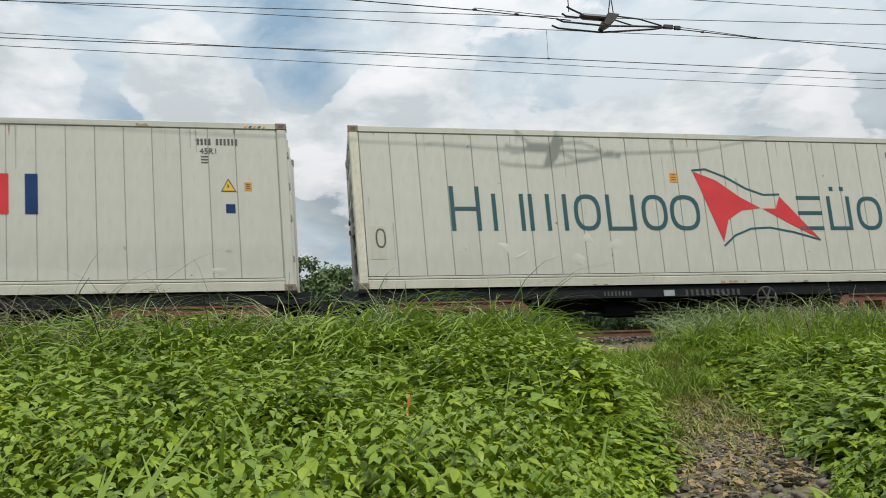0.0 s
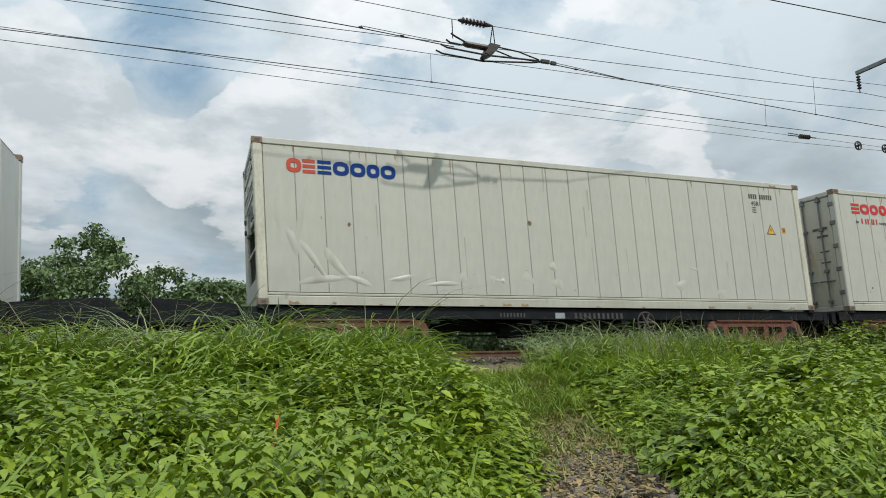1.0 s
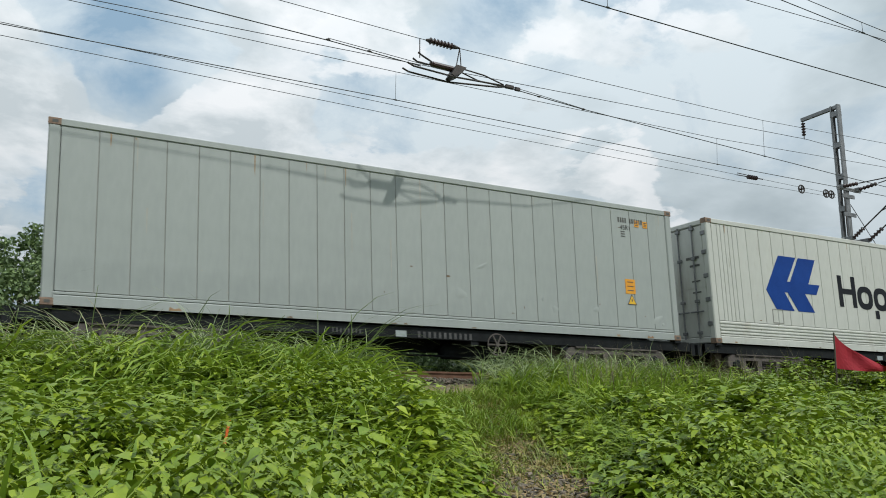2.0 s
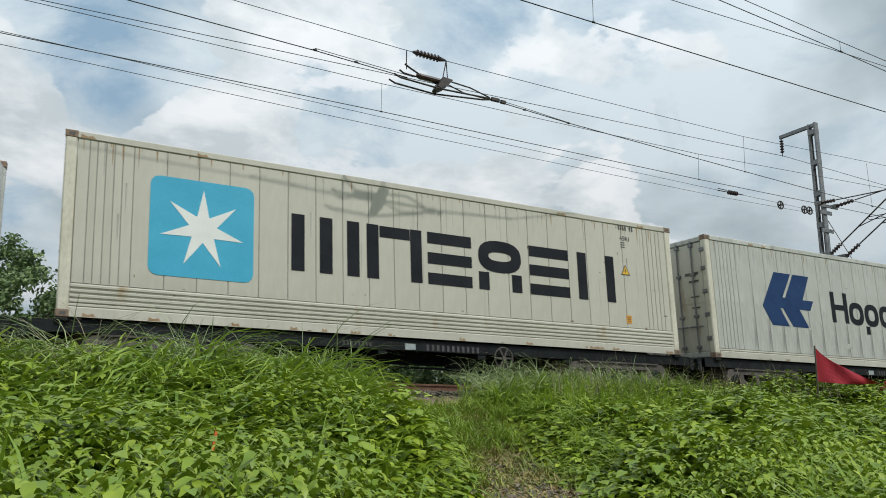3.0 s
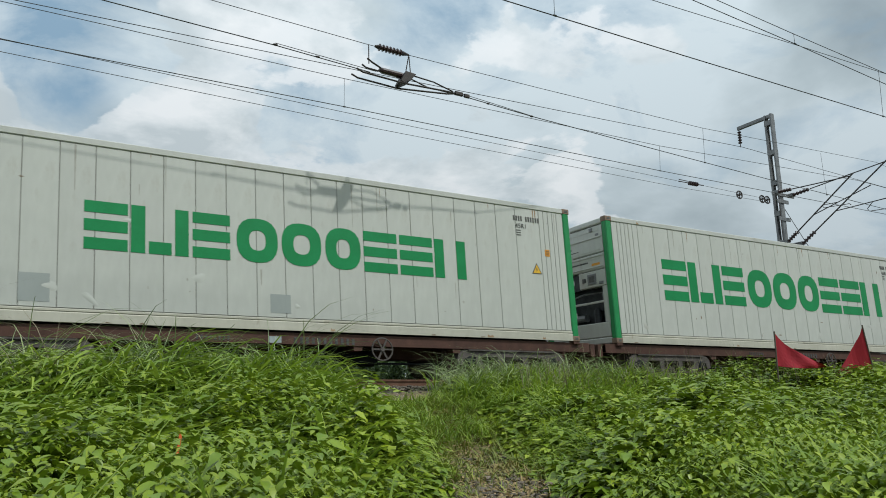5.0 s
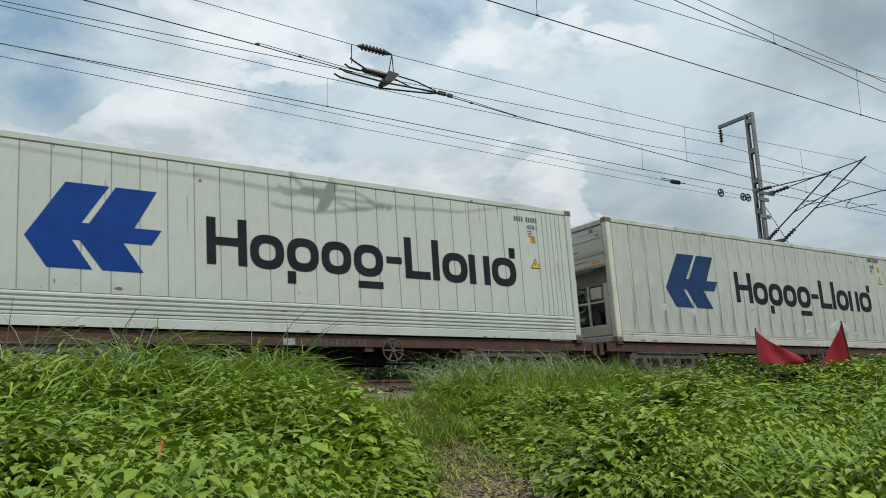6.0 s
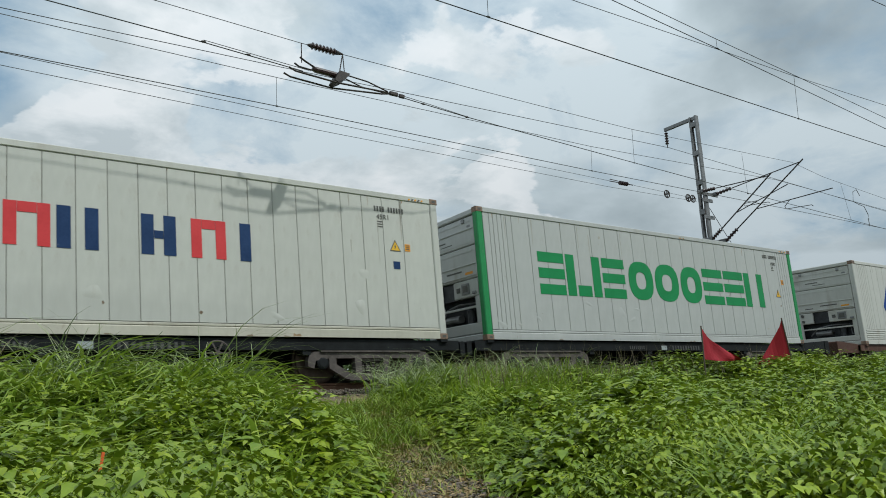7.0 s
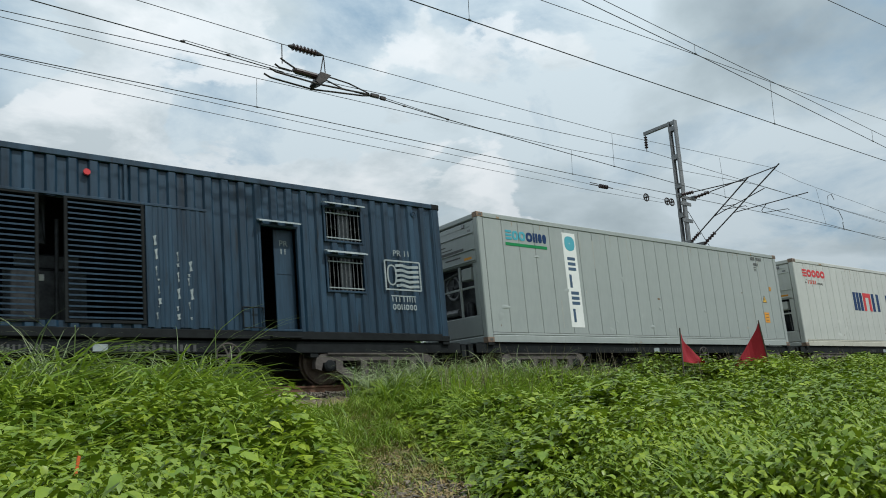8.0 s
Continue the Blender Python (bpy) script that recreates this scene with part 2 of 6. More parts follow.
BOGIE_RUST = material("red_oxide_bogie", (0.13, 0.045, 0.03), (0.21, 0.08, 0.055), 0.75, 0.1, 5, 30, 0.2, (0.05, 0.03, 0.025), 0.60)
BOGIE_GREY = material("dusty_grey_bogie", (0.055, 0.047, 0.042), (0.125, 0.108, 0.098), 0.8, 0.1, 5, 30, 0.2, (0.05, 0.04, 0.035), 0.60)
WHEEL = material("wheel_steel", (0.07, 0.045, 0.035), (0.12, 0.09, 0.07), 0.6, 0.5, 8, 40, 0.15)
RAILSTEEL = material("rusty_rail", (0.13, 0.065, 0.04), (0.20, 0.11, 0.07), 0.6, 0.4, 6, 50, 0.1)
SLEEPER = material("concrete_sleeper", (0.22, 0.21, 0.19), (0.30, 0.28, 0.25), 0.9, 0, 4, 50, 0.2)
BLUEBOX = material("dark_blue_container_paint", (0.003, 0.015, 0.031), (0.024, 0.062, 0.106), 0.40, 0.0, 1.8, 14, 0.05, (0.006, 0.010, 0.014), 0.58, stretch=(2.2, 1, 0.2))
# near-black colour that holds the shade inside the generator container
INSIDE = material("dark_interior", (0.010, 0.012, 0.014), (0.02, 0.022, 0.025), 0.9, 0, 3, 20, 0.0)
# opaque pane; the dimness of the room behind is in its colour
GLASS = material("dusty_window_pane", (0.02, 0.024, 0.026), (0.045, 0.05, 0.053), 0.2, 0, 5, 30, 0.02)
WIRE = material("weathered_copper_wire", (0.05, 0.055, 0.055), (0.09, 0.095, 0.09), 0.6, 0.5, 4, 30, 0.0)
INSULATOR = material("brown_porcelain", (0.030, 0.018, 0.018), (0.05, 0.028, 0.026), 0.25, 0, 8, 40, 0.0)
FITTING = material("dark_fitting", (0.035, 0.032, 0.032), (0.07, 0.06, 0.055), 0.6, 0.4, 8, 40, 0.1, (0.12, 0.05, 0.03), 0.62)
SOIL = material("damp_soil", (0.028, 0.024, 0.012), (0.075, 0.060, 0.034), 0.95, 0, 1.5, 18, 0.5, (0.05, 0.075, 0.02), 0.52)
PATHDIRT = material("trodden_trail_earth", (0.115, 0.085, 0.045), (0.20, 0.150, 0.085), 0.95, 0, 2.2, 24, 0.5, (0.12, 0.16, 0.04), 0.50)
STONE = material("ballast_stone", (0.082, 0.068, 0.052), (0.200, 0.170, 0.134), 0.9, 0, 9, 60, 0.4, (0.10, 0.070, 0.045), 0.55, island=0.5, rand=0.42)
LEAF = material("weed_leaf", (0.116, 0.185, 0.008), (0.262, 0.358, 0.020), 0.42, 0, 0.7, 25, 0.05, (0.25, 0.34, 0.035), 0.58, island=0.22, thin=0.13)
GRASS = material("grass_blade", (0.165, 0.262, 0.022), (0.288, 0.398, 0.048), 0.45, 0, 1.3, 20, 0.0, (0.24, 0.31, 0.08), 0.62, island=0.25, thin=0.3)
TURF = material("trodden_turf", (0.165, 0.22, 0.030), (0.285, 0.33, 0.07), 0.6, 0, 1.3, 20, 0.0, (0.34, 0.27, 0.10), 0.52, island=0.3, thin=0.15)
REED = material("grey_green_grass", (0.19, 0.26, 0.10), (0.33, 0.39, 0.20), 0.55, 0, 1.3, 20, 0.0, (0.26, 0.24, 0.14), 0.58, island=0.3, thin=0.2)
STRAW = material("dry_grass", (0.26, 0.19, 0.085), (0.42, 0.32, 0.15), 0.7, 0, 2, 20, 0.0, island=0.3, thin=0.2)
STALK = material("seed_stalk", (0.12, 0.105, 0.060), (0.22, 0.19, 0.11), 0.7, 0, 2, 20, 0.0, island=0.3)
TREELEAF = material("tree_leaf", (0.085, 0.14, 0.045), (0.165, 0.235, 0.085), 0.6, 0, 0.5, 6, 0.0, island=0.4, thin=0.2)
for dull in (UNDER_BLACK, INSIDE, BLACK, NAVY, FADED):
    dull.node_tree.nodes["Principled BSDF"].inputs["Specular IOR Level"].default_value = 0.2
BARK = material("bark", (0.06, 0.045, 0.035), (0.11, 0.09, 0.07), 0.9, 0, 4, 30, 0.4)
FLAGRED = material("red_flag_cloth", (0.29, 0.010, 0.022), (0.40, 0.017, 0.032), 0.8, 0, 3, 60, 0.15, thin=0.2)
STAKE = material("orange_marker", (0.62, 0.10, 0.02), (0.70, 0.14, 0.03), 0.6, 0, 8, 40, 0.05)

# ---- mesh tools ----


class Geo:
    """Collects faces for one mesh."""

    def __init__(self):
        self.v, self.f = [], []

    def add(self, verts, faces):
        k = len(self.v)
        self.v += [tuple(p) for p in verts]
        self.f += [[i + k for i in face] for face in faces]
        return self

    def prism(self, poly, axis, a, b):
        """A closed 2D outline pushed along an axis. For axis x the outline is (y, z), for y (x, z), for z (x, y)."""
        put = {"x": lambda p, s: (s, p[0], p[1]), "y": lambda p, s: (p[0], s, p[1]), "z": lambda p, s: (p[0], p[1], s)}[axis]
        n = len(poly)
        return self.add([put(p, a) for p in poly] + [put(p, b) for p in poly],
                        [list(range(n))[::-1], [i + n for i in range(n)]] + [[i, (i + 1) % n, (i + 1) % n + n, i + n] for i in range(n)])

    def box(self, x0, x1, y0, y1, z0, z1, c=0.0):
        """A box; c cuts its long edges."""
        size = (x1 - x0, y1 - y0, z1 - z0)
        k = max(range(3), key=lambda i: size[i])
        (p0, p1), (q0, q1) = [((x0, x1), (y0, y1), (z0, z1))[i] for i in range(3) if i != k]
        c = min(c, (p1 - p0) * 0.4, (q1 - q0) * 0.4)
        if c > 0:
            poly = [(p0 + c, q0), (p1 - c, q0), (p1, q0 + c), (p1, q1 - c), (p1 - c, q1), (p0 + c, q1), (p0, q1 - c), (p0, q0 + c)]
        else:
            poly = [(p0, q0), (p1, q0), (p1, q1), (p0, q1)]
        lo, hi = ((x0, x1), (y0, y1), (z0, z1))[k]
        return self.prism(poly, "xyz"[k], lo, hi)

    def tube(self, pts, r, n=6):
        """A round bar along points; r may be one radius or a list."""
        pts = [Vector(p) for p in pts]
        rs = r if isinstance(r, (list, tuple)) else [r] * len(pts)
        vs, fs = [], []
        for i, p in enumerate(pts):
            d = (pts[min(i + 1, len(pts) - 1)] - pts[max(i - 1, 0)]).normalized()
            s = d.cross(Vector((0, 0, 1)) if abs(d.z) < 0.9 else Vector((1, 0, 0))).normalized()
            u = s.cross(d)
            for j in range(n):
                a = 2 * math.pi * j / n
                vs.append(p + (s * math.cos(a) + u * math.sin(a)) * rs[i])
        for i in range(len(pts) - 1):
            for j in range(n):
                a, b = i * n + j, i * n + (j + 1) % n
                fs.append([a, b, b + n, a + n])
        fs += [list(range(n))[::-1], [len(vs) - n + j for j in range(n)]]
        return self.add(vs, fs)

    def ring(self, cx, cy, cz, r, thick, axis="y", n=20, m=6):
        vs, fs = [], []
        for i in range(n):
            a = 2 * math.pi * i / n
            for j in range(m):
                b = 2 * math.pi * j / m
                q, h = r + thick * math.cos(b), thick * math.sin(b)
                vs.append({"y": (cx + q * math.cos(a), cy + h, cz + q * math.sin(a)), "x": (cx + h, cy + q * math.cos(a), cz + q * math.sin(a))}[axis])
        for i in range(n):
            for j in range(m):
                fs.append([i * m + j, ((i + 1) % n) * m + j, ((i + 1) % n) * m + (j + 1) % m, i * m + (j + 1) % m])
        return self.add(vs, fs)

    def mesh(self, name, mat):
        me = bpy.data.meshes.new(name)
        me.from_pydata(self.v, [], self.f)
        me.materials.append(mat)
        return me


def put_mesh(name, me, parent=None, label="", at=None):
    ob = new(name, me)
    if parent:
        ob.parent = parent
    if at:
        ob.location = at
    return tagged(ob, label)


def part(name, geo, mat, parent, label=""):
    return put_mesh(name, geo.mesh(name, mat), parent, label)


CACHE = {}


def shared(key, make, mat):
    """One mesh for alike pieces."""
    key = (key, mat.name)
    if key not in CACHE:
        CACHE[key] = make().mesh(key[0], mat)
    return CACHE[key]


def thing(name, label, category, at=(0, 0, 0), group=""):
    ob = new(name)
    ob.empty_display_size = 0.2
    ob.location = at
    return tagged(ob, label, category, group)


def soup(name, verts, tri, mat, label, category, smooth=False):
    """A big mesh of triangles from arrays, of kind stuff."""
    me = bpy.data.meshes.new(name)
    me.vertices.add(len(verts))
    me.vertices.foreach_set("co", np.asarray(verts, np.float32).ravel())
    tri = np.asarray(tri, np.int32)
    me.loops.add(tri.size)
    me.loops.foreach_set("vertex_index", tri.ravel())
    me.polygons.add(len(tri))
    me.polygons.foreach_set("loop_start", np.arange(0, tri.size, 3, dtype=np.int32))
    me.polygons.foreach_set("loop_total", np.full(len(tri), 3, np.int32))
    if smooth:
        me.polygons.foreach_set("use_smooth", [True] * len(tri))
    me.update(calc_edges=True)
    me.materials.append(mat)
    return new(name, me)

# ---- ground and track ----
RISE = [(-60, -0.95), (3.0, -0.95), (4.0, -0.92), (5.5, -0.82), (7.0, -0.62), (8.0, -0.42), (9.3, -0.14), (10.4, 0.06), (11.0, 0.12), (14.6, 0.12), (16.0, -0.1), (18.0, -0.45), (60, -0.5), (3000, -0.5)]
RISE_Y, RISE_H = [p[0] for p in RISE], [p[1] for p in RISE]
TRAIL = [(-2.0, 1.2), (2.0, 1.9), (4.0, 2.80), (5.0, 3.37), (6.0, 3.85), (6.8, 4.15), (8.0, 4.55), (8.6, 4.68), (10.5, 4.72), (11.0, 4.74)]


def trail_x(y):
    return np.interp(y, [p[0] for p in TRAIL], [p[1] for p in TRAIL])


def ground_z(x, y):
    """Height of the ground: a gentle bank up to the ballast, uneven by a few centimetres."""
    h = np.interp(y, RISE_Y, RISE_H)
    wob = 0.05 * np.sin(1.7 * x + 0.6 * y) + 0.03 * np.sin(3.1 * x - 2.3 * y + 1)
    calm = np.clip((10.6 - y) / 2.0, 0, 1) + np.clip((y - 17) / 3, 0, 1)
    dip = -0.07 * np.exp(-((x - trail_x(y)) / 0.55) ** 2) * (y < 10.5)
    return h + wob * np.clip(calm, 0, 1) * (np.abs(x) < 200) + dip


def build_ground():
    xs = np.concatenate([[-3000, -800, -250, -100, -50], np.arange(-24, 40.1, 0.4), [50, 80, 120, 250, 800, 3000]])
    ys = np.concatenate([[-1500, -300, -60, -20, -8], np.arange(-4, 20.1, 0.4), [24, 30, 45, 80, 200, 600, 1500, 4000]])
    gx, gy = np.meshgrid(xs, ys)
    gz = ground_z(gx, gy)
    nx, ny = len(xs), len(ys)
    idx = np.arange(nx * ny).reshape(ny, nx)
    a, b, c, d = idx[:-1, :-1].ravel(), idx[:-1, 1:].ravel(), idx[1:, 1:].ravel(), idx[1:, :-1].ravel()
    tri = np.concatenate([np.stack([a, b, c], 1), np.stack([a, c, d], 1)])
    ob = soup("ground", np.stack([gx.ravel(), gy.ravel(), gz.ravel()], 1), tri, SOIL, "", "")
    return tagged(ob, "dark damp soil bank rising to the railway", "ground", kind="structure")


ground = build_ground()


def build_trail():
    """Trodden earth a little above the soil, following the trail."""
    ys, us = np.arange(0.5, 10.41, 0.1), np.linspace(-0.72, 0.72, 13)
    gu, gy = np.meshgrid(us, ys)
    gx = gu * (1 + 0.14 * np.sin(3.1 * gy + np.sign(gu))) + trail_x(gy)
    gz = ground_z(gx, gy) + 0.032 - 0.06 * (np.abs(gu) / 0.72) ** 6
    idx = np.arange(gx.size).reshape(gx.shape)
    a, b, c, d = idx[:-1, :-1].ravel(), idx[:-1, 1:].ravel(), idx[1:, 1:].ravel(), idx[1:, :-1].ravel()
    ob = soup("trail", np.stack([gx.ravel(), gy.ravel(), gz.ravel()], 1), np.concatenate([np.stack([a, b, c], 1), np.stack([a, c, d], 1)]), PATHDIRT, "", "")
    return tagged(ob, "trodden yellow-brown earth trail up the bank", "trail", kind="structure")


build_trail()


def stone_shapes(n):
    """Broken angular stones, one metre across before scaling."""
    out = []
    for k in range(n):
        bm = bmesh.new()
        for i in range(11):
            a, u = random.uniform(0, 6.28), random.uniform(-1, 1)
            r = math.sqrt(1 - u * u) * random.uniform(0.75, 1.1)
            bm.verts.new((0.5 * r * math.cos(a), 0.42 * r * math.sin(a), 0.30 * u))
        bmesh.ops.convex_hull(bm, input=bm.verts)
        bmesh.ops.triangulate(bm, faces=bm.faces)
        loose = [v for v in bm.verts if not v.link_faces]
        bmesh.ops.delete(bm, geom=loose, context="VERTS")
        me = bpy.data.meshes.new("stone")
        bm.to_mesh(me)
        bm.free()
        me.materials.append(STONE)
        out.append(me)
    return out


STONES = stone_shapes(7)
for k in range(290):                       # loose stones on the foot of the trail
    y = 3.9 + 3.1 * random.random() ** 1.2
    x = float(trail_x(y)) + random.gauss(0.06, 0.42 - 0.07 * (y - 3.9))
    s = random.uniform(0.05, 0.125)
    st = put_mesh("stone", STONES[k % 7], ground)
    st.matrix_basis = Matrix.LocRotScale((x, y, float(ground_z(x, y)) + 0.035 + s * 0.12), Euler((random.uniform(-0.4, 0.4), random.uniform(-0.4, 0.4), random.uniform(0, 6.3))), (s * random.uniform(0.8, 1.5), s, s * random.uniform(0.6, 1)))


def build_ballast(name, n, span, label):
    """Crushed stone in one mesh."""
    rng = np.random.default_rng(5)
    src = [(np.array([v.co[:] for v in me.vertices]), np.array([p.vertices[:] for p in me.polygons])) for me in STONES]
    vs, ts, k = [], [], 0
    for i in range(n):
        x, y = span(rng)
        z = float(ground_z(x, y)) + (0.03 if y < 9 else 0)
        v, t = src[i % 7]
        s = 0.028 + 0.075 * rng.random() ** 1.6
        a = rng.uniform(0, 6.28)
        r = np.array([[math.cos(a), -math.sin(a), 0], [math.sin(a), math.cos(a), 0], [0, 0, 1]])
        vs.append((v * (s * rng.uniform(0.8, 1.4), s, s)) @ r.T + (x, y, z + rng.uniform(-0.005, 0.03)))
        ts.append(t + k)
        k += len(v)
    return tagged(soup(name, np.concatenate(vs), np.concatenate(ts), STONE, "", ""), label, "ballast", kind="stuff")


build_ballast("track_ballast", 9000, lambda r: (r.uniform(-4, 14), r.uniform(10.3, 12.9)), "grey crushed stone ballast beside the rails")
build_ballast("trail_head_stones", 900, lambda r: (4.7 + r.normal(0, 0.32), r.uniform(9.1, 10.5)), "grey stones spilling from the ballast onto the trail")
build_ballast("trail_gravel", 700, lambda r: (lambda y: (float(trail_x(y)) + r.normal(0.05, 0.46 - 0.06 * (y - 3.0)), y))(3.2 + 3.9 * r.random() ** 1.2), "small grey gravel scattered on the trail")

for k, y in enumerate((TRACK_Y - 0.838, TRACK_Y + 0.838)):
    z = RAIL_Z
    prof = [(-0.065, -0.172), (0.065, -0.172), (0.065, -0.160), (0.012, -0.140), (0.012, -0.045), (0.036, -0.034), (0.036, -0.006), (0.028, 0.0), (-0.028, 0.0), (-0.036, -0.006), (-0.036, -0.034), (-0.012, -0.045), (-0.012, -0.140), (-0.065, -0.160)]
    g = Geo().prism([(y + a, z + b) for a, b in prof], "x", -160, 260)
    rail = tagged(put_mesh("rail", g.mesh("rail", RAILSTEEL)), "rusty brown steel rail on concrete sleepers", "rail", "rails of the track")
sl = Geo().prism([(-0.125, 0.0), (0.125, 0.0), (0.105, 0.15), (0.09, 0.165), (-0.09, 0.165), (-0.105, 0.15)], "y", -1.37, 1.37).mesh("sleeper", SLEEPER)
for k in range(-12, 30):
    s = put_mesh("sleeper", sl, None, "", (k * 0.65, TRACK_Y, RAIL_Z - 0.172 - 0.168))
    tagged(s, "grey concrete sleeper bedded in the ballast", "sleeper", "sleepers of the track")

# ---- plants ----
RNG = np.random.default_rng(11)


def in_view(x, y):
    """The part of the bank that lies before the camera."""
    return (x > -0.55 * y - 1.2) & (x < 2.9 * y + 1.5) & (x < 25)


def frames_of(az, pitch, roll):
    """Rotations for pieces that point along +y: turned by az, tipped down by pitch, rolled."""
    ca, sa, cp, sp, cr, sr = np.cos(az), np.sin(az), np.cos(pitch), np.sin(pitch), np.cos(roll), np.sin(roll)
    fwd = np.stack([sa * cp, ca * cp, -sp], 1)
    side0 = np.stack([ca, -sa, np.zeros_like(ca)], 1)
    up0 = np.cross(side0, fwd)
    side = side0 * cr[:, None] + up0 * sr[:, None]
    return side, fwd, np.cross(side, fwd)


LEAF_V = np.array([(0, 0, 0), (-0.25, 0.14, 0.05), (-0.31, 0.42, 0.03), (0.25, 0.14, 0.05), (0.31, 0.42, 0.03), (0, 0.44, -0.02), (0, 1.0, -0.20)])
LEAF_T = np.array([(0, 5, 1), (1, 5, 2), (2, 5, 6), (0, 3, 5), (3, 4, 5), (4, 6, 5)])


def leaves(name, base, az, pitch, roll, length, mat, label, category, narrow=1.0):
    side, fwd, up = frames_of(az, pitch, roll)
    v = (base[:, None, :] + length[:, None, None] * (LEAF_V[None, :, 0:1] * narrow * side[:, None, :] + LEAF_V[None, :, 1:2] * fwd[:, None, :] + LEAF_V[None, :, 2:3] * up[:, None, :]))
    n = len(base)
    tri = (LEAF_T[None] + 7 * np.arange(n)[:, None, None]).reshape(-1, 3)
    return tagged(soup(name, v.reshape(-1, 3), tri, mat, "", "", True), label, category, kind="stuff")


def weeds(name, n, sample, hmin, hmax, per, size, label, flat=0.34):
    """Broad-leaved weeds: stems with pairs of pointed leaves, spreading flat at the top."""
    x, y = sample(n)
    ok = in_view(x, y)
    x, y = x[ok], y[ok]
    n = len(x)
    patch = 0.5 + 0.35 * np.sin(1.3 * x + 2.0) * np.sin(1.7 * y + 0.7) + 0.4 * np.sin(3.7 * x + 1.1 * y) * np.sin(4.1 * y - 0.8 * x) + RNG.normal(0, 0.22, n)
    h = hmin + (hmax - hmin) * np.clip(patch, 0, 1)
    h = h * top_scale(x, y) * crest_low(x, y)
    z = ground_z(x, y)
    f = np.tile(np.linspace(0.50, 1.0, per), (n, 1)) + RNG.normal(0, 0.03, (n, per))
    az = (np.arange(per) % 2 * math.pi + np.arange(per) // 2 * 1.9)[None] + RNG.uniform(0, 6.28, (n, 1)) + RNG.normal(0, 0.35, (n, per))
    lean = RNG.normal(0, 0.10, (n, 1, 2))
    off = 0.012 + 0.045 * RNG.random((n, per)) * (1.15 - f)
    bx = x[:, None] + lean[:, :, 0] * f * h[:, None] + np.sin(az) * off
    by = y[:, None] + lean[:, :, 1] * f * h[:, None] + np.cos(az) * off
    bz = z[:, None] + f * h[:, None]
    length = size * (1.25 - 0.62 * f) * RNG.uniform(0.7, 1.3, (n, 1)) * RNG.uniform(0.75, 1.2, (n, per)) * np.where((x < trail_x(y)) & (y > 4.0), 1.18, 1.45)[:, None]
    pitch = RNG.normal(flat, 0.15, (n, per)) + 0.2 * (f < 0.7) - 0.25 * (f > 0.97)
    return leaves(name, np.stack([bx.ravel(), by.ravel(), bz.ravel()], 1), az.ravel(), pitch.ravel(), RNG.normal(0, 0.17, n * per), length.ravel(), LEAF, label, "weeds", 0.86)


def crest_low(x, y):
    """The weeds stand low beside the trail's head and higher further along the crest."""
    low = np.interp(x, [4, 8, 10.5, 12, 16], [0.62, 0.58, 0.80, 1.0, 1.05])
    w = np.clip((y - 5.5) / 2.0, 0, 1) * (x > trail_x(y))
    return 1 - w * (1 - low)


def top_scale(x, y):
    """Plants are low on the trail and taller away from it."""
    d = x - trail_x(y)
    reach = np.where(d < 0, 0.9 + 0.8 * np.clip((y - 5.5) / 2, 0, 1), 1.3)
    return np.clip(0.12 + (np.abs(d) - 0.42) / reach, 0.12, 1.0)


def spread(x0, x1, y0, y1, keep):
    def sample(n):
        y = RNG.uniform(y0, y1, n)
        x = RNG.uniform(x0, x1, n)
        ok = keep(x, y)
        return x[ok], y[ok]
    return sample


def off_trail(x, y):
    return np.abs(x - trail_x(y)) > 0.40 + 0.12 * np.sin(5 * y) + 0.12 * np.clip(6.6 - y, 0, 1.2)


weeds("near_weeds", 10500, spread(-4, 10, 1.35, 4.2, off_trail), 0.38, 0.74, 12, 0.060, "bright green leafy weeds crowding the foreground", 0.40)
weeds("bank_weeds", 10500, spread(-6, 20, 4.0, 8.4, lambda x, y: off_trail(x, y) & ((x > trail_x(y)) | (RNG.random(len(x)) < np.interp(y, [4.2, 7.5], [0.95, 0.5])))), 0.34, 0.86, 11, 0.128, "bright green leafy weeds covering the bank", 0.09)
weeds("crest_weeds", 5500, spread(5, 25, 7.9, 9.5, lambda x, y: x > trail_x(y) + 1.6), 0.26, 0.78, 10, 0.130, "bright green leafy weeds along the crest of the bank", 0.10)


